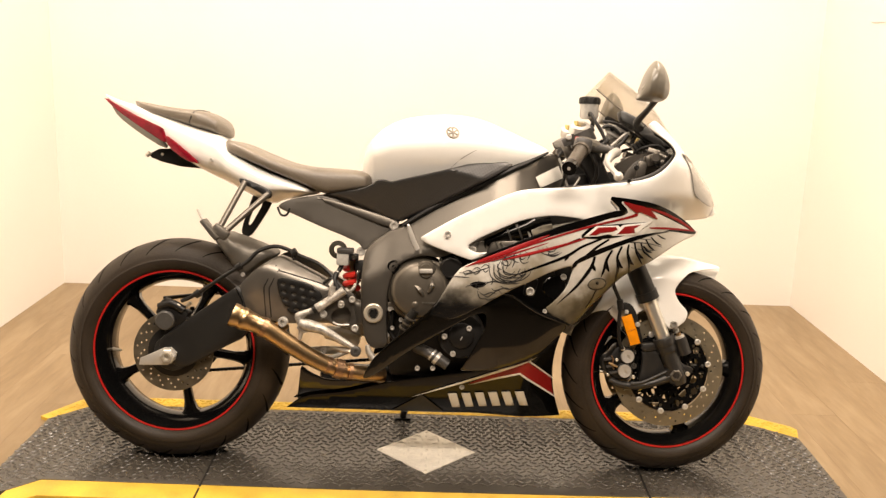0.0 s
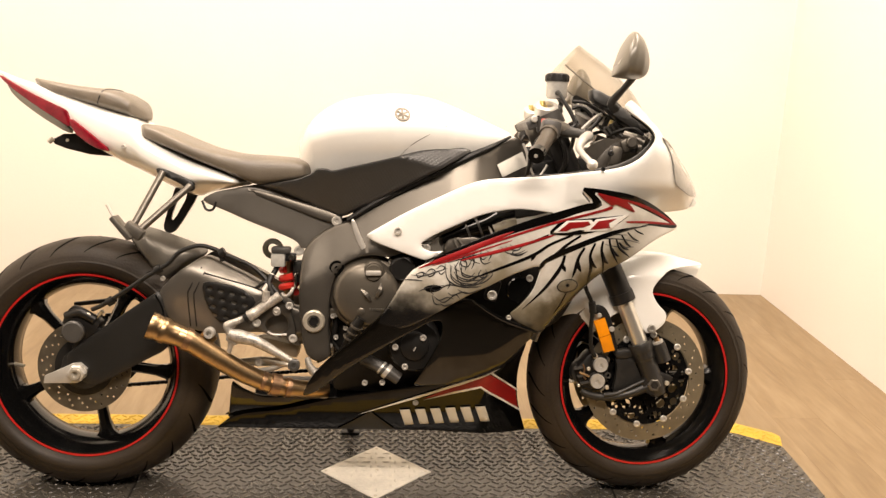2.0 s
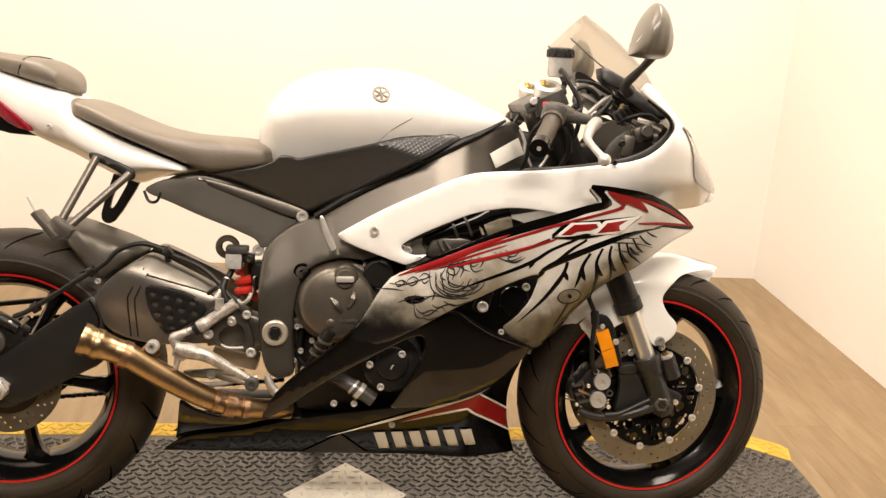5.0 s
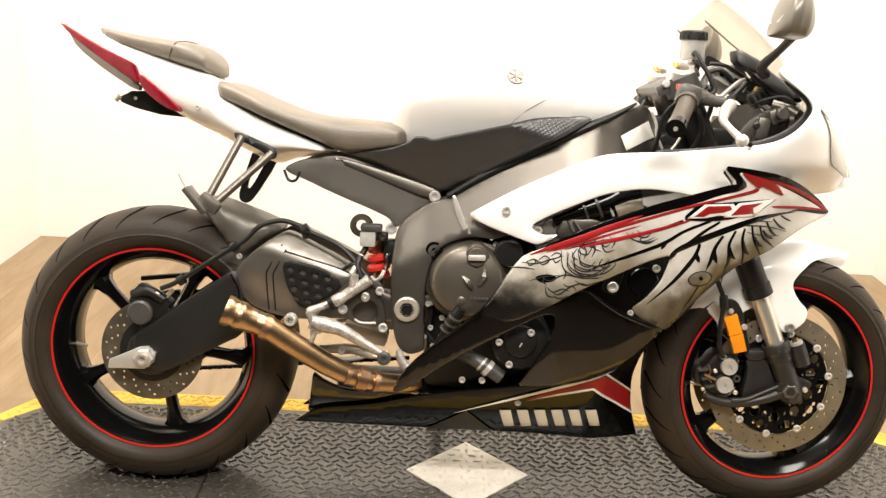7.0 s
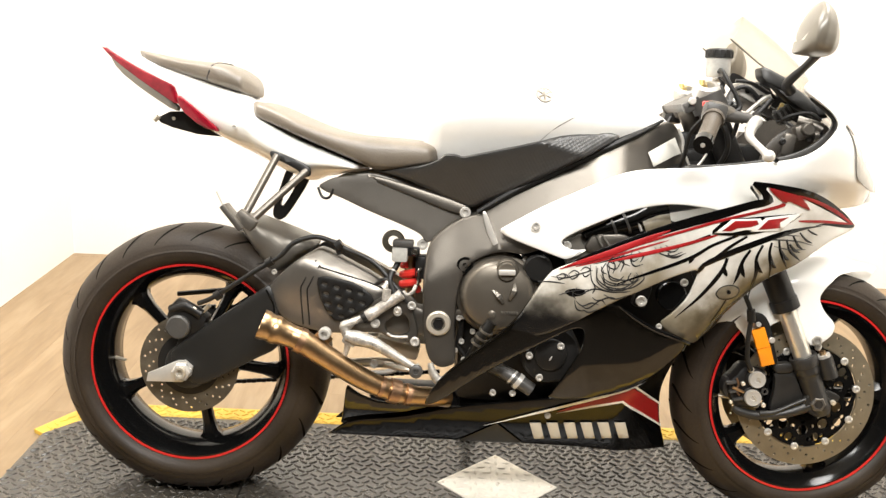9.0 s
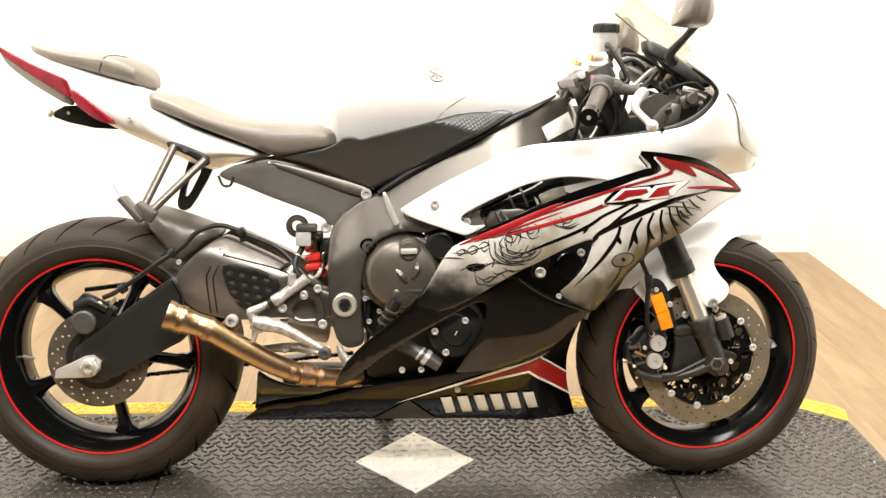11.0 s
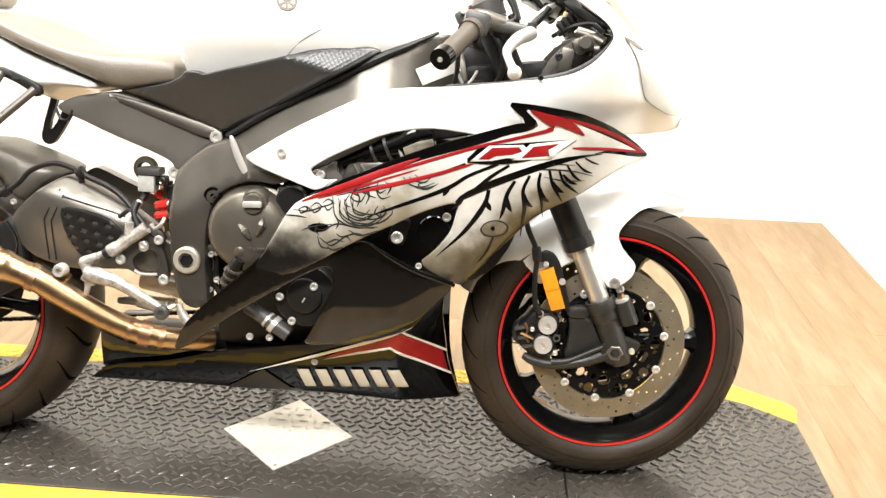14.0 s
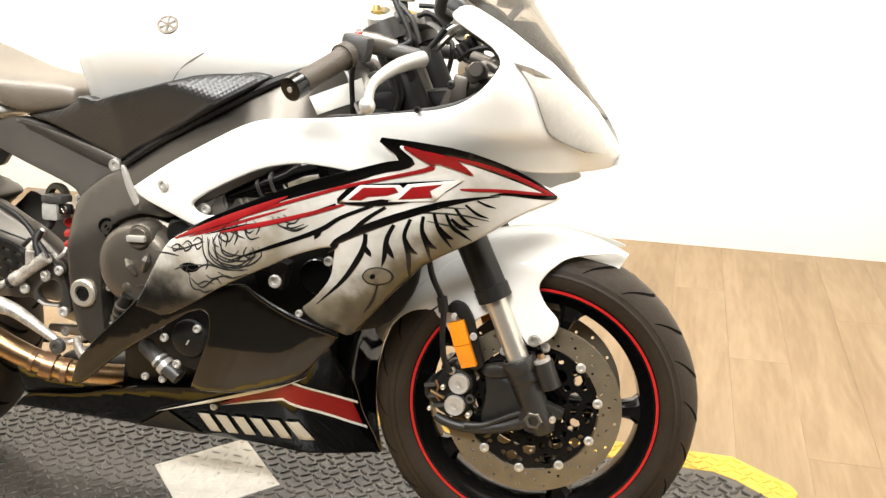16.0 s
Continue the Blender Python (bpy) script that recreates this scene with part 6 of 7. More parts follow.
part("reservoir_stay", tube([(0.432, -0.085, 0.974), (0.440, -0.09, 0.955), (0.425, -0.10, 0.925)], 0.006, 8), DARK, bike)
part("top_yoke", rbox(0.092, 0.230, 0.021, 0.008, m=pose(0.400, 0, 0.922, 0, -28)), INNERG, bike, "dark grey top yoke")
part("bottom_yoke", rbox(0.09, 0.25, 0.03, 0.010, m=pose(0.49, 0, 0.765, 0, 22)), DARK, bike, "black bottom yoke")
part("steering_head", tube([(0.395, 0, 0.915), (0.465, 0, 0.755)], 0.032, 18, 1), FRAMEG, bike, "grey steering head")
for s in (1, -1):
    part("wiring", tube([(0.40, -0.11 * s, 0.905), (0.435, -0.14 * s, 0.87), (0.45, -0.13 * s, 0.82), (0.43, -0.11 * s, 0.77)], 0.006, 8), DARK, bike, "black cable bundle")
    part("wiring", tube([(0.455, -0.135 * s, 0.905), (0.463, -0.130 * s, 0.908), (0.470, -0.12 * s, 0.895), (0.465, -0.12 * s, 0.86), (0.45, -0.1 * s, 0.80)], 0.005, 8), DARK, bike, "black cable")
    part("wiring", tube([(0.39, -0.17 * s, 0.885), (0.37, -0.14 * s, 0.85), (0.365, -0.12 * s, 0.80), (0.36, -0.1 * s, 0.77)], 0.0045, 8), DARK, bike, "black throttle cable")
    INNER = [(0.345, 0.776), (0.45, 0.782), (0.56, 0.796), (0.61, 0.82), (0.65, 0.855), (0.66, 0.885), (0.63, 0.915), (0.59, 0.935), (0.585, 0.925), (0.632, 0.894), (0.636, 0.880), (0.618, 0.856), (0.588, 0.831), (0.545, 0.812), (0.43, 0.792), (0.35, 0.786)]
    panel("inner_fairing", INNER, lambda x, z: fair_y(x, z) * 0.84 + 0.004, INNERG, bike, "black inner cockpit panel", side=s, edge=0.003, thick=0.003)
    RIM = [(0.27, 0.772), (0.384, 0.782), (0.466, 0.793), (0.541, 0.802), (0.577, 0.812), (0.605, 0.831), (0.626, 0.857), (0.637, 0.876), (0.634, 0.892), (0.6315, 0.8905), (0.6340, 0.8765), (0.6230, 0.858), (0.6030, 0.833), (0.575, 0.8145), (0.540, 0.8048), (0.466, 0.7958), (0.384, 0.7848), (0.27, 0.7745)]
    panel("cockpit_rim", RIM, lambda x, z: fair_y(x, z) * 0.985 + 0.003, INNERG, bike, "black edging of the cockpit opening", side=s, edge=0.002, thick=0.004, step=0.02)
    part("cockpit_bracket", rbox(0.05, 0.03, 0.03, 0.008, m=pose(0.592, -0.170 * s, 0.866, 0, -20)), FRAMEG, bike, "grey mounting bracket")
    part("cockpit_bracket", rbox(0.025, 0.02, 0.045, 0.006, m=pose(0.558, -0.170 * s, 0.836, 0, 10)), FRAMEG, bike, "grey mounting bracket")
    part("cockpit_bracket", tube([(0.575, -0.165 * s, 0.885), (0.605, -0.175 * s, 0.876), (0.62, -0.18 * s, 0.868)], 0.011, 10), FRAMEG, bike, "grey mounting bracket")
    part("cockpit_plug", knob(0.012, 0.02), FRAMEG, bike, "grey plug", m=pose(0.588, -0.182 * s, 0.868))
    part("cockpit_wire", tube([(0.545, -0.13 * s, 0.88), (0.57, -0.15 * s, 0.895), (0.60, -0.16 * s, 0.90), (0.62, -0.17 * s, 0.885)], 0.0045, 8), DARK, bike, "black wire")
bolt(0.514, fair_y(0.514, 0.806) - 0.003, 0.806, 0.005, DARK, "small dark screw")
part("dash_underside", rbox(0.16, 0.14, 0.05, 0.012, m=pose(0.46, 0, 0.80, 0, -6)), DARK, bike, "black panel between the forks")
gauge = part("instrument_panel", rbox(0.045, 0.15, 0.055, 0.014, m=pose(0.53, 0, 0.935, 0, -35)), DARK, bike, "black instrument panel")
part("gauge_face", rbox(0.004, 0.13, 0.045, 0.002, m=pose(0.511, 0, 0.945, 0, -35)), ALU, gauge, "pale gauge face")
stay = panel("gauge_stay", [(0.470, 0.957), (0.50, 0.953), (0.548, 0.928), (0.540, 0.908), (0.50, 0.922), (0.475, 0.935)], at_y(-0.09), ALU, bike, "drilled silver gauge stay", thick=0.004, edge=0.002, soft=0, step=0.02)
part("stay_edge", tube([(0.465, -0.092, 0.962), (0.50, -0.092, 0.958), (0.552, -0.092, 0.930)], 0.004, 8), DARK, stay)
for x, z in ((0.492, 0.943), (0.520, 0.930)):
    part("stay_hole", knob(0.006, 0.003, 0.001, 12), DARK, stay, m=pose(x, -0.091, z))
part("amber_cap", rbox(0.022, 0.01, 0.026, 0.003, m=pose(0.558, -0.122, 0.905, 0, 20)), GOLD, bike, "amber connector cap")
conn = part("connector", rbox(0.036, 0.030, 0.030, 0.005, m=pose(0.560, -0.125, 0.897, 0, -38)), DARK, bike, "black connector block")
for k in (-1, 0, 1):
    part("connector_rib", rbox(0.005, 0.034, 0.034, 0.002, m=pose(0.560, -0.125, 0.897, 0, -38) @ pose(0.011 * k, 0, 0)), INNERG, conn)

for s in (1, -1):
    panel("head_bracket", [(0.335, 0.77), (0.35, 0.835), (0.375, 0.855), (0.40, 0.85), (0.44, 0.82), (0.45, 0.775)], at_y(-0.050), DARK, bike, "dark grey steering head casting", side=s, thick=0.02, edge=0.006, step=0.03)
COCKPITG = material("cockpit_panel", (0.058, 0.050, 0.040), 0.42, vary=0.3, scale=25, bump=0.2, bump_scale=120)
for s in (1, -1):
    panel("cockpit_tray", [(0.5094, 0.7779), (0.5213, 0.8239), (0.5491, 0.8571), (0.5775, 0.8745), (0.6149, 0.8901), (0.6451, 0.8807), (0.6586, 0.8614), (0.6544, 0.841), (0.6294, 0.8147), (0.5873, 0.7894), (0.5493, 0.7758)], at_y(-0.135), COCKPITG, bike, "brown-grey panel inside the fairing", side=s, thick=0.004, edge=0.003, step=0.02)
part("gauge_ring", tube([(0.4903, -0.105, 0.8964), (0.5067, -0.105, 0.9132), (0.5233, -0.105, 0.9277), (0.5363, -0.105, 0.933)], 0.0045, 8, 3), ALU, bike, "silver ring of the rev counter")
part("gauge_ring", tube([(0.4995, -0.107, 0.8901), (0.5159, -0.107, 0.907), (0.5303, -0.107, 0.9202)], 0.0030, 8, 3), DARK, bike, "dark inner ring of the rev counter")
part("cable_arc", tube([(0.4648, -0.1, 0.9448), (0.4813, -0.1, 0.9502), (0.4981, -0.1, 0.9422), (0.5109, -0.1, 0.9294), (0.5185, -0.1, 0.9231)], 0.0048, 10, 3), DARK, bike, "black cable arching over the stay")
part("throttle_cable", tube([(0.4315, -0.11, 0.9671), (0.4464, -0.11, 0.9546), (0.4593, -0.11, 0.9396), (0.4668, -0.11, 0.9221), (0.4735, -0.11, 0.9022)], 0.0042, 8, 3), INNERG, bike, "ribbed grey cable sleeve")
part("frame_wire", tube([(0.3492, -0.12, 0.8586), (0.3607, -0.12, 0.8343), (0.3627, -0.12, 0.8139), (0.3769, -0.12, 0.7851)], 0.0030, 8, 3), ALU, bike, "pale bent wire")
part("frame_wire", tube([(0.4038, -0.15, 0.8105), (0.3963, -0.15, 0.7966), (0.3883, -0.15, 0.786)], 0.0026, 8, 3), ALU, bike, "pale bent wire")
for x, z in [(0.5757, 0.8614), (0.5956, 0.8516), (0.546, 0.842), (0.6177, 0.8595)]:
    part("cockpit_plug", lathe([(0.0075, 0), (0.0075, -0.006), (0.005, -0.009), (0.0025, -0.009), (0.002, -0.006), (0, -0.006)], 12), DARK, bike, "small black clip", m=pose(x, -0.172, z))
part("signal_socket", tube([(0.6045, -0.176, 0.8566), (0.6133, -0.176, 0.8571)], 0.0125, 18, 1), FRAMEG, bike, "round grey lamp socket")
part("cockpit_tab", rbox(0.020, 0.010, 0.030, 0.003, m=pose(0.5532, -0.17, 0.8224, 0, 15)), FRAMEG, bike, "grey folded tab")
# windscreen, of smoke-tinted plastic
tint = bpy.data.materials.new("smoke_screen")
tint.use_nodes = True
nt = tint.node_tree
nt.nodes.remove(nt.nodes["Principled BSDF"])
clear, gloss, mixer, facing, steep, share = (nt.nodes.new("ShaderNode" + k) for k in ("BsdfTransparent", "BsdfGlossy", "MixShader", "LayerWeight", "Math", "Math"))
clear.inputs["Color"].default_value = (0.875, 0.852, 0.815, 1)
gloss.inputs["Roughness"].default_value = 0.05
facing.inputs["Blend"].default_value = 0.5
steep.operation, share.operation = "POWER", "MULTIPLY_ADD"
steep.inputs[1].default_value, share.inputs[1].default_value, share.inputs[2].default_value = 3.2, 0.80, 0.04
nt.links.new(facing.outputs["Facing"], steep.inputs[0])
nt.links.new(steep.outputs[0], share.inputs[0])
nt.links.new(share.outputs[0], mixer.inputs[0])
nt.links.new(clear.outputs[0], mixer.inputs[1])
nt.links.new(gloss.outputs[0], mixer.inputs[2])
nt.links.new(mixer.outputs[0], nt.nodes["Material Output"].inputs["Surface"])
bm = bmesh.new()
SPAN = [0.0, 0.22, 0.42, 0.60, 0.78, 1.0]
CROWN = np.array([(0.771, 0.793), (0.722, 0.862), (0.672, 0.930), (0.620, 1.004), (0.562, 1.055), (0.490, 1.105)])
SIDES = np.array([(0.771, 0.006, 0.793), (0.700, 0.055, 0.838), (0.632, 0.100, 0.890), (0.569, 0.126, 0.955), (0.508, 0.130, 0.990), (0.440, 0.120, 1.044)])
rows = []
for v in np.linspace(0, 1, 26):
    cx, cz = (smooth_curve(v, SPAN, CROWN[:, k], 0.03) for k in (0, 1))
    ex, ey, ez = (smooth_curve(v, SPAN, SIDES[:, k], 0.03) for k in (0, 1, 2))
    rows.append([bm.verts.new((cx + (ex - cx) * u * u, ey * u, cz + (ez - cz) * u * u)) for u in np.linspace(-1, 1, 19)])
for p, q in zip(rows, rows[1:]):
    for i in range(18):
        bm.faces.new([p[i], p[i + 1], q[i + 1], q[i]])
back = bmesh.ops.duplicate(bm, geom=bm.faces[:])
bmesh.ops.translate(bm, vec=(-0.003, 0, -0.001), verts=[g for g in back["geom"] if isinstance(g, bmesh.types.BMVert)])
# Black sheet added under the screen so that its lower part looks darker.
cover = bmesh.new()
rows = []
for z in np.linspace(0.812, 0.945, 12):
    xc = curve(z, [0.80, 0.845, 0.90, 0.958], [0.762, 0.735, 0.694, 0.648]) - 0.016
    w = curve(z, [0.80, 0.845, 0.90, 0.96], [0.012, 0.044, 0.092, 0.115])
    rows.append([cover.verts.new((xc - 6.2 * y * y, y, z)) for y in np.linspace(-w, w, 13)])
for p, q in zip(rows, rows[1:]):
    for i in range(12):
        cover.faces.new([p[i], p[i + 1], q[i + 1], q[i]])
bmesh.ops.solidify(cover, geom=cover.faces[:], thickness=0.003)
part("dash_cover", cover, DARK, bike, "black sheet added under the windscreen to darken it")
screen = part("windscreen", bm, tint, bike, "smoke-tinted clear windscreen")
screen.visible_shadow = False
for s in (1, -1):
    part("screen_edge", tube([(x, -y * s, z) for x, y, z in SIDES[:4]], [0.0012, 0.0035, 0.004, 0.004], 8), DARK, screen)
    part("screen_edge", tube([(x, -y * s, z) for x, y, z in SIDES[3:]], 0.0016, 8), SATIN, screen)

# mirrors
for s in (1, -1):
    MIRR = [(0.512, 1.004), (0.514, 1.010), (0.530, 1.066), (0.542, 1.090), (0.5546, 1.104), (0.574, 1.086), (0.588, 1.058), (0.592, 1.034), (0.588, 1.012), (0.574, 1.001), (0.548, 1.000)]
    head = loft("mirror", MIRR, lambda x: curve(x, [0.517, 0.55, 0.586], [0.062, 0.060, 0.040]), MIRRORC, "satin grey-black mirror housing", 2.2, 40, 32, end=0.022)
    head.matrix_basis = pose(0.0, -0.30 * s, 0.0 if s > 0 else -0.025)
    bm = bmesh.new()
    vs = [bm.verts.new((0.5125 + 0.036 * (0.45 + 0.26 * q), 0.034 * k, 1.0115 + 0.088 * (0.45 + 0.26 * q))) for k, q in ((-0.8, -1), (0.8, -1), (1.0, -0.4), (0.9, 0.6), (0.4, 1), (-0.4, 1), (-0.9, 0.6), (-1.0, -0.4))]
    f = bm.faces.new(vs)
    ext = bmesh.ops.extrude_face_region(bm, geom=[f])
    bmesh.ops.translate(bm, vec=(0.006, 0, -0.002), verts=[g for g in ext["geom"] if isinstance(g, bmesh.types.BMVert)])
    part("mirror_glass", bm, CHROME, head, "mirror glass", smooth=False)
    part("mirror_stem", tube([(0.567, 0.02 * s, 1.012), (0.552, 0.05 * s, 0.985), (0.533, 0.085 * s, 0.955), (0.545, 0.10 * s, 0.94)], [0.009, 0.0075, 0.010, 0.012], 10), SWINGB, head, "black mirror stem")
    panel("mirror_base", [(0.500, 0.987), (0.512, 0.990), (0.556, 0.968), (0.572, 0.950), (0.560, 0.940), (0.535, 0.948), (0.505, 0.962)], at_y(-0.150, 0.25, 0.95), SWINGB, bike, "black mirror foot", thick=0.04, edge=0.006, side=s, step=0.02, soft=1)
    panel("mirror_arm", [(0.525, 0.958), (0.572, 0.952), (0.600, 0.930), (0.640, 0.895), (0.622, 0.890), (0.585, 0.905), (0.548, 0.932)], at_y(-0.146, 0.35, 0.95), DARK, bike, "black mirror stay under the windscreen", thick=0.03, edge=0.006, side=s, step=0.02, soft=1)

# tail details
for s in (1, -1):
    def tail_y(x, z):
        return -0.005 - curve(x, [-0.9, -0.87, -0.8, -0.6, -0.5], [0.014, 0.028, 0.057, 0.123, 0.130])
    panel("tail_light", [(-0.901, 0.987), (-0.812, 0.942), (-0.743, 0.914), (-0.712, 0.902), (-0.706, 0.888), (-0.695, 0.856), (-0.764, 0.894), (-0.837, 0.937), (-0.871, 0.960)], tail_y, TAILRED, bike, "dark red tail light lens", edge=0.003, thick=0.02, side=s, step=0.012, soft=1)
    panel("tail_light", [(-0.708, 0.888), (-0.655, 0.853), (-0.598, 0.808), (-0.642, 0.816), (-0.695, 0.852)], lambda x, z: tail_y(x, z) - 0.003, TAILRED, bike, "dark red tail light lens", edge=0.003, thick=0.02, side=s, step=0.012, soft=1)
    panel("tail_underside", [(-0.873, 0.963), (-0.841, 0.940), (-0.767, 0.898), (-0.701, 0.859), (-0.706, 0.846), (-0.783, 0.887), (-0.852, 0.932)], lambda x, z: tail_y(x, z) + 0.002, SWINGG, bike, "smoky grey lens under the tail", edge=0.003, thick=0.02, side=s, step=0.012, soft=1)
plate = panel("plate_bracket", [(-0.734, 0.847), (-0.697, 0.849), (-0.661, 0.822), (-0.619, 0.797), (-0.673, 0.8), (-0.728, 0.812), (-0.755, 0.822), (-0.762, 0.832)], at_y(-0.045), DARK, bike, "black plate bracket", thick=0.09, edge=0.003, soft=0, step=0.02)
part("bracket_bolt", tube([(-0.757, -0.05, 0.835), (-0.766, -0.05, 0.826)], 0.006, 8, 1), DISCM, plate)
part("bracket_hole", knob(0.004, 0.002, 0.0005, 10), RESERV, plate, m=pose(-0.725, -0.0445, 0.832))
skin_of = BVHTree.FromPolygons([v.co for v in pillion.data.vertices], [list(f.vertices) for f in pillion.data.polygons])
strap = []
for a in np.linspace(-12, 192, 25):
    aim = Vector((0, math.cos(radians(a)), math.sin(radians(a))))
    x = -0.640 + 0.030 * max(0.0, aim.z) ** 0.7
    hit = skin_of.ray_cast(Vector((x, 0, 0.925)) + aim * 0.4, -aim)[0]
    if hit:
        strap.append(hit + aim * 0.0005)
part("seat_strap", tube(strap, 0.0018, 8, 1), DARK, bike, "dark seam strap over the pillion seat")


# ---- painted artwork and small markings, as thin layers over the panels ----
BLK_TOP = [(0.0975, 0.5694), (0.116, 0.5814), (0.1481, 0.5989), (0.1821, 0.6173), (0.2375, 0.6424), (0.2926, 0.6663), (0.3471, 0.6883), (0.4012, 0.7055), (0.473, 0.728), (0.4967, 0.7317), (0.4564, 0.7656), (0.5095, 0.7619), (0.5839, 0.7516), (0.6392, 0.7308), (0.6873, 0.7032), (0.7098, 0.6847), (0.7178, 0.6781), (0.715, 0.6726), (0.6925, 0.6729), (0.6419, 0.6799), (0.6135, 0.6777), (0.6416, 0.6845), (0.6844, 0.684), (0.6999, 0.6821), (0.6722, 0.6958), (0.6233, 0.716), (0.575, 0.7344), (0.5261, 0.7464), (0.4875, 0.7566), (0.518, 0.7283), (0.5032, 0.7171), (0.4639, 0.7091), (0.4205, 0.6918), (0.3494, 0.6695), (0.2717, 0.6417), (0.1862, 0.6111), (0.1186, 0.5815)]
RED_UP = [(0.5625, 0.7416), (0.6158, 0.7297), (0.6687, 0.7087), (0.7168, 0.6788), (0.7058, 0.68), (0.6627, 0.7035), (0.6131, 0.7231), (0.5671, 0.7352)]
RED_SPIKE = [(0.4944, 0.7554), (0.5289, 0.7474), (0.5644, 0.7403), (0.5849, 0.7263), (0.6017, 0.7075), (0.5667, 0.721), (0.5448, 0.7285), (0.5421, 0.7221), (0.5172, 0.7371)]
RED_MID = [(0.1066, 0.5744), (0.2312, 0.6247), (0.3308, 0.6616), (0.4162, 0.6908), (0.4761, 0.7058), (0.527, 0.7194), (0.5359, 0.7246), (0.5433, 0.7221), (0.5399, 0.7157), (0.4763, 0.7002), (0.4163, 0.6852), (0.3309, 0.656), (0.2314, 0.6191), (0.1158, 0.5734)]
RED_FILL = [(0.1113, 0.575), (0.148, 0.5947), (0.1818, 0.6099), (0.2371, 0.6339), (0.2922, 0.6556), (0.3249, 0.6664), (0.2919, 0.6469), (0.2532, 0.6288), (0.2255, 0.6149), (0.1924, 0.6032), (0.1476, 0.586)]
RED_LOW = [(0.1277, 0.5759), (0.1874, 0.6012), (0.25, 0.6224), (0.3187, 0.6453), (0.3125, 0.6406), (0.2502, 0.6174), (0.194, 0.5967)]
RED_BASE = [(0.7168, 0.6788), (0.6383, 0.6841), (0.581, 0.6856), (0.5758, 0.6901), (0.6379, 0.69), (0.6973, 0.6843)]
FLAME1 = [(0.1876, 0.5918), (0.2503, 0.6124), (0.3376, 0.637), (0.4034, 0.6583), (0.412, 0.6566), (0.3439, 0.6316), (0.2567, 0.6059)]
LOGO_SHADOW = [(0.3919, 0.6595), (0.4208, 0.6899), (0.5076, 0.6978), (0.5871, 0.7041), (0.5527, 0.6798), (0.5006, 0.6639), (0.4575, 0.6574), (0.4224, 0.657)]
LOGO_W1 = [(0.4026, 0.6612), (0.4339, 0.6899), (0.4921, 0.6928), (0.5039, 0.6809), (0.4986, 0.6673), (0.4654, 0.6695), (0.4396, 0.6636)]
LOGO_W2 = [(0.4744, 0.6655), (0.5034, 0.6941), (0.5847, 0.704), (0.555, 0.6827), (0.5415, 0.6688)]
LOGO_R1 = [(0.4165, 0.6657), (0.4401, 0.6867), (0.4853, 0.6889), (0.4908, 0.6813), (0.4737, 0.6753), (0.4461, 0.6721), (0.435, 0.666)]
LOGO_R2 = [(0.4898, 0.6697), (0.5097, 0.6899), (0.5544, 0.6959), (0.5357, 0.6847), (0.5386, 0.674)]
SPINE = [(0.6135, 0.6777), (0.642, 0.6782), (0.6014, 0.6721), (0.5604, 0.6605), (0.519, 0.6466), (0.4774, 0.6303), (0.4271, 0.6074), (0.3918, 0.5899), (0.3777, 0.5844), (0.3907, 0.6022), (0.4341, 0.6258), (0.476, 0.6439), (0.5182, 0.6591), (0.5599, 0.6712)]
BLOT = [(0.1206, 0.53), (0.1359, 0.5381), (0.1552, 0.539), (0.166, 0.533), (0.1541, 0.5245), (0.1346, 0.5207)]
SIGNAL = [(0.4267, 0.5371), (0.4359, 0.5497), (0.4535, 0.554), (0.467, 0.5503), (0.4737, 0.5409), (0.4682, 0.5298), (0.4506, 0.5245), (0.4344, 0.527)]
HEADLIGHT = [(0.6491, 0.882), (0.673, 0.8738), (0.6994, 0.8577), (0.7319, 0.8329), (0.7556, 0.8048), (0.7738, 0.7736), (0.7825, 0.7418), (0.7532, 0.7468), (0.7224, 0.7622), (0.7039, 0.7738), (0.6976, 0.7833), (0.6894, 0.8076), (0.681, 0.835), (0.6666, 0.8606)]
HEADTRIM = [(0.6491, 0.882), (0.673, 0.8738), (0.6994, 0.8577), (0.6784, 0.8633), (0.6595, 0.8718)]
B_RED = [(0.1315, 0.2481), (0.2028, 0.2886), (0.2512, 0.3142), (0.2884, 0.3189), (0.3605, 0.2604), (0.3732, 0.204), (0.2655, 0.2873), (0.2053, 0.2699)]
B_LINE1 = [(-0.0207, 0.1992), (0.1017, 0.2498), (0.2244, 0.3006), (0.3119, 0.3333), (0.2855, 0.3207), (0.2253, 0.2936), (0.1137, 0.248)]
B_LINE2 = [(0.2879, 0.3218), (0.3682, 0.2532), (0.3672, 0.2593), (0.291, 0.3255)]
B_LINE3 = [(0.1318, 0.2452), (0.2057, 0.267), (0.266, 0.2843), (0.3791, 0.1965), (0.3782, 0.2024), (0.2674, 0.2902), (0.2049, 0.2728)]
B_BOLT = [(0.116, 0.2378)]
GREYTRI = [(-0.0739, 0.1531), (0.0091, 0.2082), (0.0679, 0.1586)]
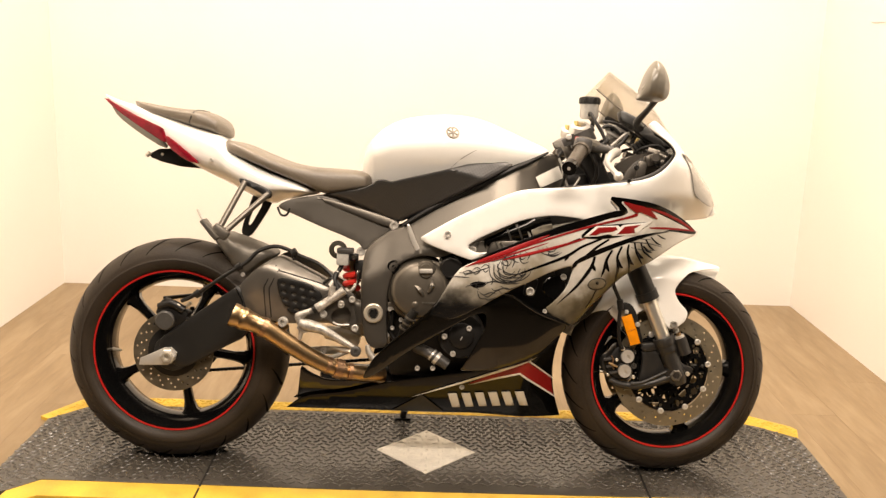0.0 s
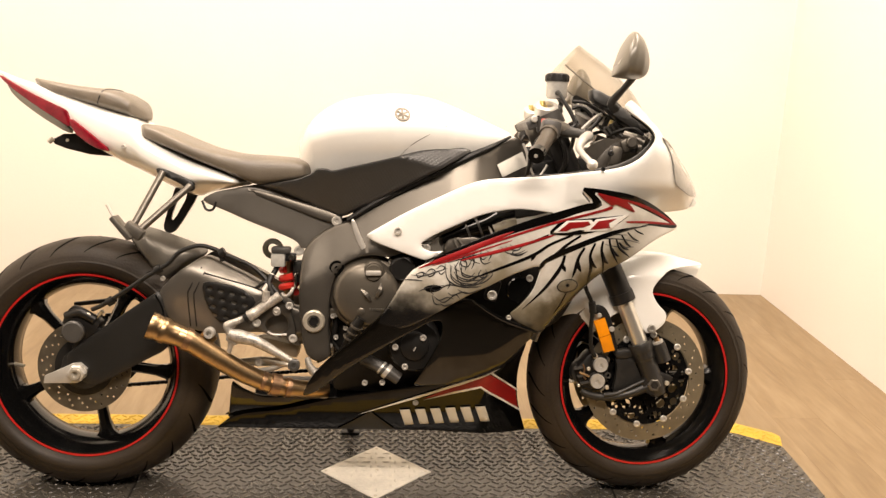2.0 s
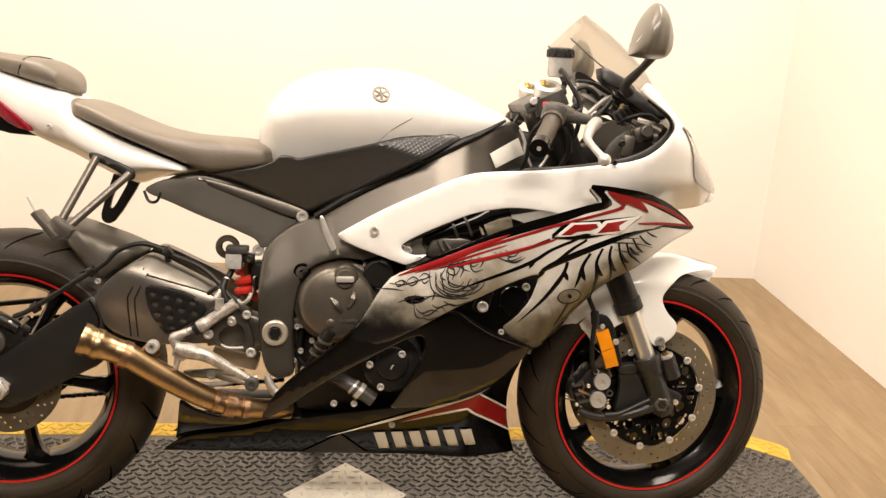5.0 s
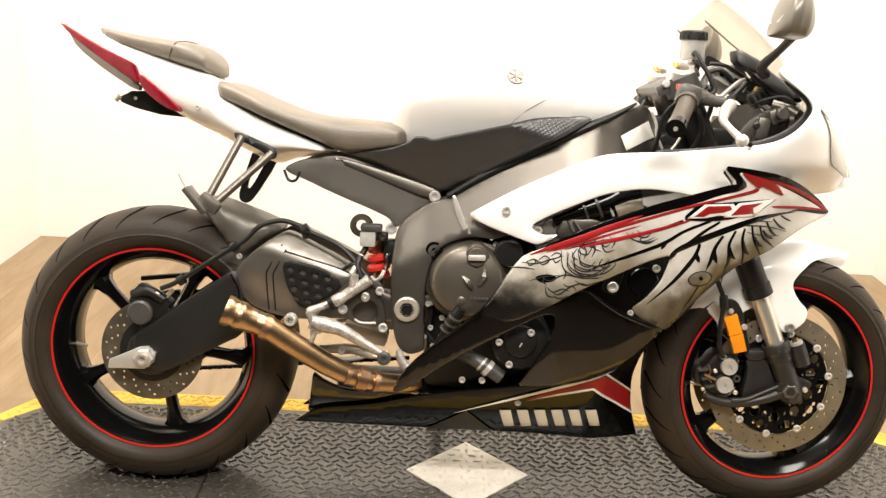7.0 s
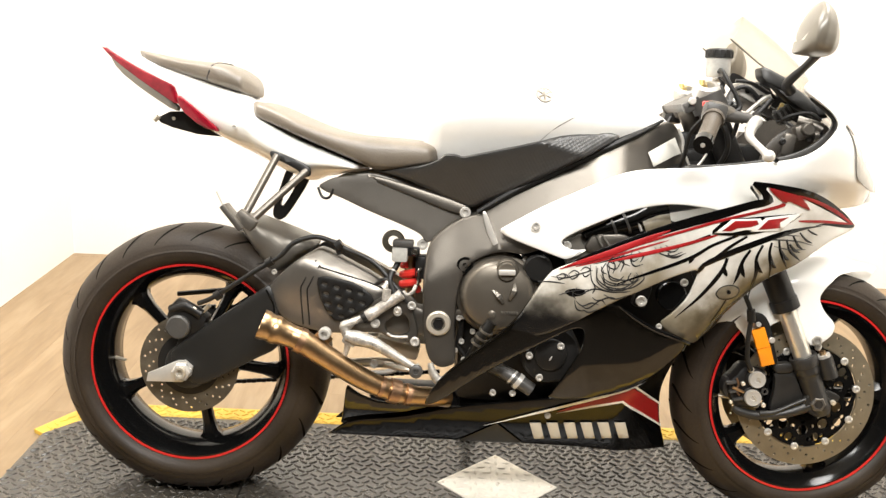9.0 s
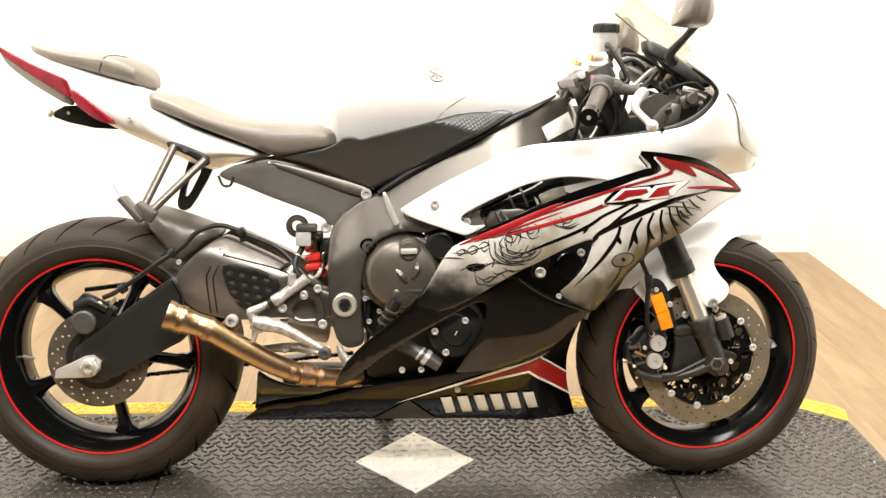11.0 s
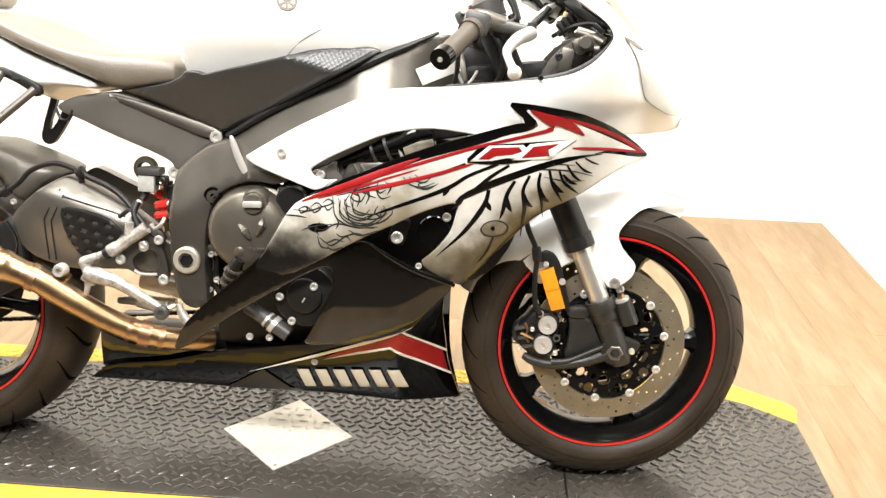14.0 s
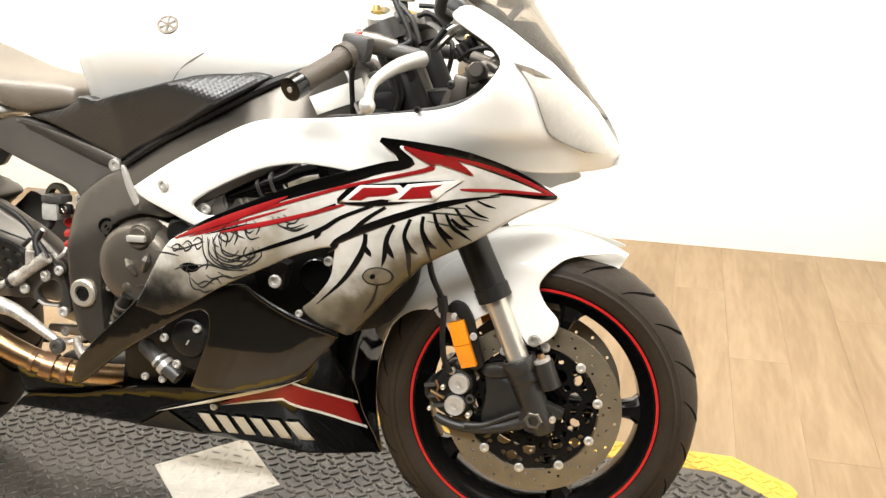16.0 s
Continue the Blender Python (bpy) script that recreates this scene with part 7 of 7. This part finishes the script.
FEATHERS = [
    ([(0.4374, 0.6111), (0.4339, 0.5918), (0.4222, 0.5671), (0.3944, 0.5274), (0.3493, 0.4822)], 34),
    ([(0.433, 0.5918), (0.4383, 0.5808), (0.4433, 0.5725)], 32),
    ([(0.4818, 0.6288), (0.4702, 0.6057), (0.4643, 0.5752), (0.4587, 0.5564)], 30),
    ([(0.4681, 0.6019), (0.472, 0.5851), (0.4793, 0.5715)], 34),
    ([(0.5066, 0.639), (0.497, 0.6122), (0.5012, 0.5826), (0.5, 0.5576), (0.4976, 0.523)], 28),
    ([(0.4984, 0.6057), (0.5056, 0.5894), (0.5156, 0.5816)], 30),
    ([(0.5252, 0.6442), (0.5232, 0.6234), (0.5295, 0.5962), (0.5347, 0.562)], 26),
    ([(0.5245, 0.6189), (0.5336, 0.5992), (0.5443, 0.5912)], 30),
    ([(0.54, 0.6509), (0.5459, 0.6285), (0.5557, 0.6098), (0.5673, 0.591)], 24),
]
FEATHERS1 = [
    ([(0.5477, 0.6278), (0.558, 0.6145), (0.5694, 0.6083)], 28),
    ([(0.5571, 0.6505), (0.5662, 0.6292), (0.5799, 0.6175), (0.5959, 0.6059)], 22),
    ([(0.5653, 0.6408), (0.5782, 0.6285), (0.592, 0.6232)], 24),
    ([(0.5707, 0.658), (0.5849, 0.6385), (0.5993, 0.6287)], 20),
    ([(0.5854, 0.6638), (0.6025, 0.6487), (0.6182, 0.6425)], 17),
    ([(0.6023, 0.6703), (0.6154, 0.6632), (0.6289, 0.6587)], 14),
    ([(0.4706, 0.6564), (0.4443, 0.6385), (0.4223, 0.6193), (0.3906, 0.5927)], 26),
    ([(0.4513, 0.658), (0.4018, 0.6357), (0.364, 0.6111), (0.2842, 0.578), (0.2167, 0.5505)], 28),
    ([(0.3705, 0.6162), (0.365, 0.6076), (0.3596, 0.598)], 32),
]
FEATHERS2 = [
    ([(0.3957, 0.6572), (0.3371, 0.6327), (0.2847, 0.6187), (0.2293, 0.6062), (0.1744, 0.5892)], 18),
    ([(0.3948, 0.5987), (0.3881, 0.5868), (0.3763, 0.5747)], 30),
    ([(0.4498, 0.5224), (0.4384, 0.4929), (0.4248, 0.472)], 15),
]
SWIRLS = [
    [(0.1829, 0.5829), (0.1839, 0.5552), (0.2108, 0.5395), (0.2437, 0.5496), (0.2603, 0.5727)],
    [(0.1938, 0.5797), (0.1973, 0.5568), (0.2188, 0.5488), (0.2387, 0.5583), (0.2477, 0.5759)],
    [(0.2051, 0.5901), (0.2065, 0.5644), (0.2235, 0.5587), (0.2349, 0.5692)],
    [(0.2186, 0.6142), (0.2018, 0.5897), (0.2179, 0.5822), (0.2291, 0.6016)],
    [(0.2347, 0.6184), (0.229, 0.5971), (0.245, 0.5895)],
    [(0.094, 0.5581), (0.1225, 0.5576), (0.1513, 0.5684), (0.1739, 0.5772)],
    [(0.1321, 0.5337), (0.1508, 0.527), (0.1777, 0.5403), (0.2106, 0.5366), (0.2433, 0.5363)],
    [(0.3118, 0.6115), (0.3316, 0.6098), (0.3509, 0.6203)],
]
SWIRLS1 = [
    [(0.189, 0.5698), (0.2055, 0.5436), (0.238, 0.5415), (0.2652, 0.564)],
    [(0.1986, 0.594), (0.1905, 0.5774), (0.2012, 0.5712)],
    [(0.2131, 0.6092), (0.2053, 0.5975), (0.2159, 0.5912)],
    [(0.225, 0.6121), (0.2216, 0.5991), (0.2322, 0.5964)],
    [(0.2422, 0.6119), (0.2504, 0.5991), (0.261, 0.6046)],
    [(0.07, 0.5462), (0.0991, 0.5475), (0.1217, 0.5463)],
    [(0.1528, 0.5081), (0.169, 0.5007), (0.1928, 0.5184), (0.2034, 0.5101)],
    [(0.1422, 0.516), (0.1484, 0.4975), (0.1628, 0.4949)],
]
SWIRLS2 = [
    [(0.1765, 0.523), (0.1872, 0.5178), (0.21, 0.5251), (0.2261, 0.5221)],
    [(0.1057, 0.5616), (0.1109, 0.5531), (0.1227, 0.5604), (0.1173, 0.5652)],
    [(0.1285, 0.565), (0.1349, 0.5566), (0.1465, 0.5639), (0.1401, 0.5695)],
    [(0.1536, 0.5715), (0.1599, 0.5631), (0.1692, 0.57)],
    [(0.3315, 0.6224), (0.3167, 0.6174), (0.3267, 0.6112), (0.3461, 0.6173)],
    [(0.2714, 0.6146), (0.2918, 0.6203), (0.3069, 0.62)],
    [(0.1795, 0.5858), (0.1848, 0.5596), (0.2091, 0.5452), (0.2491, 0.5455), (0.2731, 0.564), (0.2686, 0.5775)],
    [(0.189, 0.5868), (0.1965, 0.5622), (0.2185, 0.5529), (0.2475, 0.5535), (0.2631, 0.5671), (0.2572, 0.5772)],
]
SWIRLS3 = [
    [(0.1992, 0.5912), (0.2067, 0.5686), (0.2273, 0.5611), (0.2489, 0.5624), (0.2559, 0.5717)],
    [(0.1685, 0.5877), (0.1759, 0.5519), (0.2091, 0.5363), (0.2491, 0.5388)],
    [(0.2487, 0.5758), (0.2431, 0.5653), (0.2525, 0.558), (0.2617, 0.5643), (0.2573, 0.5731)],
    [(0.2049, 0.605), (0.2159, 0.5894), (0.2126, 0.5726)],
    [(0.2265, 0.6135), (0.2326, 0.5942), (0.2271, 0.5772)],
    [(0.248, 0.6217), (0.2455, 0.602), (0.2543, 0.5895), (0.2698, 0.5942)],
    [(0.2586, 0.6194), (0.2695, 0.6105), (0.264, 0.5969)],
    [(0.1051, 0.559), (0.118, 0.5654), (0.1277, 0.5602), (0.1148, 0.5543)],
]
SWIRLS4 = [
    [(0.1278, 0.5655), (0.139, 0.5736), (0.1479, 0.5682), (0.1375, 0.5615)],
    [(0.1501, 0.5739), (0.1598, 0.5819), (0.1686, 0.5777), (0.1582, 0.5697)],
    [(0.2899, 0.6286), (0.3039, 0.6157), (0.3245, 0.6136), (0.3445, 0.6218)],
    [(0.3002, 0.6297), (0.3119, 0.623), (0.3282, 0.6218), (0.3386, 0.6318)],
    [(0.3102, 0.6338), (0.3206, 0.6277), (0.3339, 0.6327)],
    [(0.1119, 0.5226), (0.1384, 0.5332), (0.1684, 0.5387)],
    [(0.1456, 0.5136), (0.1588, 0.505), (0.1754, 0.5121), (0.1901, 0.5089)],
    [(0.16, 0.4982), (0.1711, 0.4927), (0.1884, 0.4997)],
]
SWIRLS5 = [
    [(0.1461, 0.5411), (0.1384, 0.5263), (0.1456, 0.5171)],
    [(0.1745, 0.555), (0.1803, 0.5422), (0.1758, 0.5314)],
    [(0.4979, 0.6455), (0.5294, 0.6498), (0.5805, 0.6469), (0.6198, 0.6378)],
    [(0.5307, 0.6366), (0.5696, 0.6295), (0.6047, 0.6297)],
    [(0.2491, 0.5319), (0.2199, 0.5222), (0.1979, 0.5305)],
    [(0.516, 0.656), (0.5411, 0.6593), (0.5857, 0.6576)],
]
BARS = [
    [(0.0922, 0.1737), (0.0785, 0.2164), (0.1024, 0.2185), (0.114, 0.1756)],
    [(0.1289, 0.1769), (0.1146, 0.2196), (0.1384, 0.2216), (0.1506, 0.1787)],
    [(0.1654, 0.18), (0.1506, 0.2227), (0.1742, 0.2248), (0.187, 0.1818)],
    [(0.2018, 0.183), (0.1864, 0.2258), (0.21, 0.2278), (0.2234, 0.1848)],
    [(0.2381, 0.1859), (0.2221, 0.2288), (0.2456, 0.2307), (0.2596, 0.1876)],
    [(0.2746, 0.1882), (0.2577, 0.2317), (0.2822, 0.2317), (0.2987, 0.1851)],
]


def decal(name, poly, mat, label, level=1, soft=1, step=0.012, side=1, under=art_y):
    """A paint layer 0.9 mm above the one below it."""
    lift = 0.004 + 0.0009 * level
    return panel(name, poly, (lambda x, z: under(x, z) - lift), mat, bike, label, thick=0.0005, edge=0.0005, step=step, soft=soft, side=side)


def ribbon(pts, widths):
    """The outline of a tapered brush stroke along points."""
    c = np.array([tuple(p) for p in spline([(x, 0, z) for x, z in pts], 6)])[:, [0, 2]]
    t = np.gradient(c, axis=0)
    t /= np.linalg.norm(t, axis=1)[:, None]
    n = np.c_[-t[:, 1], t[:, 0]] * np.interp(np.linspace(0, 1, len(c)), np.linspace(0, 1, len(widths)), widths)[:, None]
    return np.vstack([c + n, (c - n)[::-1]])


for s in (1, -1):
    decal("flash_outline", BLK_TOP, GLOSSBLACK, "black outline of the flash", 1, side=s)
    decal("red_flash", RED_UP, REDP, "red flash stripe", 2, side=s)
    decal("red_flash", RED_SPIKE, REDP, "red flash stripe", 3, side=s)
    decal("red_flash", RED_FILL, REDP, "red flash stripe", 3, side=s)
    decal("red_flash", RED_MID, REDP, "red flash stripe", 2, side=s)
    decal("red_flash", RED_BASE, REDP, "red flash stripe", 2, side=s)
    decal("red_flash", RED_LOW, REDP, "red flash stripe", 1, side=s)
    decal("red_flash", FLAME1, REDP, "red flash stripe", 2, side=s)
    decal("logo_shadow", LOGO_SHADOW, GLOSSBLACK, "black shadow behind the model badge", 2, side=s)
    for w, r in ((LOGO_W1, LOGO_R1), (LOGO_W2, LOGO_R2)):
        decal("badge_border", w, WHITE, "white border of the badge", 3, soft=0, side=s)
        decal("badge", r, REDP, "red slanted badge shape", 4, soft=0, side=s)
    decal("wing_spine", SPINE, GLOSSBLACK, "black spine of the painted wing", 1, side=s)
    for pts, w in FEATHERS + FEATHERS1 + FEATHERS2:
        k = w * 0.000095
        decal("feather_line", ribbon(pts, [k * 1.0, k * 1.2, k * 1.5, k * 1.1, 0.0004]), GLOSSBLACK, "black painted feather stroke", 1, soft=0, step=0.02, side=s)
    for pts in SWIRLS + SWIRLS1 + SWIRLS2 + SWIRLS3 + SWIRLS4 + SWIRLS5:
        decal("sketch_line", ribbon(pts, [0.0005, 0.0013, 0.0014, 0.0005]), INK, "thin black sketched line", 1, soft=0, step=0.02, side=s)
    decal("ink_blot", BLOT, GLOSSBLACK, "black ink blot", 1, side=s)
    decal("signal_rim", [(0.4478 + 1.14 * (x - 0.4478), 0.5411 + 1.18 * (z - 0.5411)) for x, z in SIGNAL], DARK, "dark rim of the signal cover", 1, soft=2, side=s)
    decal("signal_cover", SIGNAL, SIGNALC, "blanked oval turn signal cover", 2, soft=2, side=s)
    bolt(0.448, -0.236, 0.542, 0.004, DARK, "small dark screw")
    panel("headlight", HEADLIGHT, skin(0.0035), LENS, bike, "clear grey headlight lens", thick=0.001, edge=0.002, soft=1, side=s)
    panel("headlight_trim", HEADTRIM, skin(0.005), ENGINE, bike, "dark headlight corner", thick=0.0005, edge=0.0005, soft=0, side=s)
    panel("headlight_seal", ribbon([HEADLIGHT[i] for i in (0, 13, 12, 11, 10, 9, 8, 7)], [0.0004, 0.0006]), skin(0.0048), INNERG, bike, "thin dark seal round the lens", thick=0.0005, edge=0.0005, soft=0, side=s)
    decal("belly_flash", B_RED, REDP, "red flash on the belly pan", 0, soft=0, side=s, under=fair_y)
    for poly in (B_LINE1, B_LINE2, B_LINE3):
        decal("belly_line", poly, WHITE, "thin white line", 1, soft=0, side=s, under=fair_y)
    for poly in BARS:
        decal("brand_bar", poly, RESERV, "cream bar of the plain brand mark", 1, soft=0, side=s, under=fair_y)
    decal("belly_patch", GREYTRI, SWINGB, "dull dark patch on the belly pan", 0, soft=0, side=s, under=fair_y)
bolt(B_BOLT[0][0], -0.130, B_BOLT[0][1], 0.007)

# tank badge and the seam on the tank's flank
tank_skin = surface(tank)


def on_tank(x, z):
    hit = tank_skin(x, z)
    return hit[0], hit[1]


place, normal = on_tank(0.066, 0.914)
turn = (-normal).to_track_quat("Y", "Z").to_matrix().to_4x4()
badge = part("tank_badge", lathe([(0.0135, 0.004), (0.0180, 0.004), (0.0180, -0.0015), (0.0135, -0.0015)], 32, closed=True), ENGINE, bike, "round dark metal tank badge", m=Matrix.Translation(place) @ turn)
for k in range(3):
    part("badge_bar", rbox(0.028, 0.004, 0.0045, 0.001, m=pose(0, 0, 0, 0, 60 * k + 30)), ENGINE, badge)
part("tank_seam", tube([on_tank(x, z)[0] for x, z in ((0.064, 0.822), (0.089, 0.846), (0.125, 0.869), (0.168, 0.892))], 0.0007, 6), SWINGG, bike, "thin dark seam on the tank")


# ---- the floor: wood-look planks, laid towards the back wall ----
def wood():
    m = bpy.data.materials.new("oak_planks")
    m.use_nodes = True
    nt = m.node_tree
    b = nt.nodes["Principled BSDF"]
    co = nt.nodes.new("ShaderNodeTexCoord")
    info = nt.nodes.new("ShaderNodeObjectInfo")
    shift = nt.nodes.new("ShaderNodeVectorMath")
    shift.operation = "MULTIPLY_ADD"
    shift.inputs[1].default_value = (9.0, 1.3, 1.0)
    off = nt.nodes.new("ShaderNodeVectorMath")
    off.operation = "SCALE"
    off.inputs[0].default_value = (37.0, 11.0, 5.0)
    nt.links.new(info.outputs["Random"], off.inputs["Scale"])
    nt.links.new(co.outputs["Object"], shift.inputs[0])
    nt.links.new(off.outputs[0], shift.inputs[2])
    cloud = nt.nodes.new("ShaderNodeTexNoise")
    cloud.inputs["Scale"].default_value, cloud.inputs["Detail"].default_value, cloud.inputs["Distortion"].default_value = 1.6, 5, 1.2
    grain = nt.nodes.new("ShaderNodeTexNoise")
    grain.inputs["Scale"].default_value, grain.inputs["Detail"].default_value = 9.0, 6
    nt.links.new(shift.outputs[0], cloud.inputs["Vector"])
    nt.links.new(shift.outputs[0], grain.inputs["Vector"])
    mix = nt.nodes.new("ShaderNodeMath")
    mix.operation = "MULTIPLY_ADD"
    mix.inputs[1].default_value = 0.45
    nt.links.new(grain.outputs["Fac"], mix.inputs[0])
    nt.links.new(cloud.outputs["Fac"], mix.inputs[2])
    plank = nt.nodes.new("ShaderNodeMath")
    plank.operation = "MULTIPLY_ADD"
    plank.inputs[1].default_value = 0.16
    nt.links.new(info.outputs["Random"], plank.inputs[0])
    nt.links.new(mix.outputs[0], plank.inputs[2])
    ramp = nt.nodes.new("ShaderNodeValToRGB")
    ramp.color_ramp.elements[0].position, ramp.color_ramp.elements[0].color = 0.40, (0.182, 0.118, 0.057, 1)
    ramp.color_ramp.elements[1].position, ramp.color_ramp.elements[1].color = 1.10, (0.308, 0.220, 0.124, 1)
    mid = ramp.color_ramp.elements.new(0.72)
    mid.color = (0.246, 0.167, 0.087, 1)
    nt.links.new(plank.outputs[0], ramp.inputs[0])
    nt.links.new(ramp.outputs[0], b.inputs["Base Color"])
    b.inputs["Roughness"].default_value = 0.42
    bp = nt.nodes.new("ShaderNodeBump")
    bp.inputs["Strength"].default_value, bp.inputs["Distance"].default_value = 0.15, 0.001
    nt.links.new(grain.outputs["Fac"], bp.inputs["Height"])
    nt.links.new(bp.outputs[0], b.inputs["Normal"])
    return m


WOOD = wood()
floor = flat_box("floor", (-5.1, YF - 0.1, -0.1), (5.1, YB + 0.1, -0.004), WOOD, "light oak wood-look plank floor", "floor")
PW, PL, FY = 0.152, 1.22, -0.72
plank_meshes = {}
n_col = int((XR - XL) / PW) + 1
for i in range(n_col):
    x0 = XL + i * PW
    x1 = min(x0 + PW, XR)
    y = FY - PL * ((i * 0.37) % 1)
    while y < YB:
        a, b = max(y, FY), min(y + PL, YB)
        if b - a > 0.001:
            size = (round(x1 - x0, 3), round(b - a, 3))
            if size not in plank_meshes:
                bm = rbox(size[0] - 0.0003, size[1] - 0.0003, 0.004, 0)
                top = [e for e in bm.edges if all(v.co.z > 0 for v in e.verts)]
                bmesh.ops.bevel(bm, geom=top, offset=0.0002, segments=1, affect="EDGES")
                me = bpy.data.meshes.new("plank")
                bm.to_mesh(me)
                bm.free()
                me.materials.append(WOOD)
                plank_meshes[size] = me
            ob = new("plank", plank_meshes[size])
            ob.parent = floor
            ob.matrix_parent_inverse = floor.matrix_basis.inverted()
            ob.matrix_basis = pose((x0 + x1) / 2, (a + b) / 2, -0.002)
        y += PL
# Unseen floor beyond the planks, added dark to darken the fairing's reflections.
UNSEENFLOOR = material("unseen_floor_dark", (0.032, 0.022, 0.012), 0.6, vary=0.3, scale=3)
part("hall_floor", rbox(10.2, FY - YF + 0.1, 0.004, 0, m=pose(0, (FY + YF - 0.1) / 2, -0.002)), UNSEENFLOOR, floor, "unseen dark brown floor added in front of the bay", smooth=False, m=floor.matrix_basis.inverted())
flat_box("trim", (XR - 0.003, -0.3, 1.2825), (XR, 1.30, 1.2855), TRIMC, "thin pale strip along the side wall", "trim")
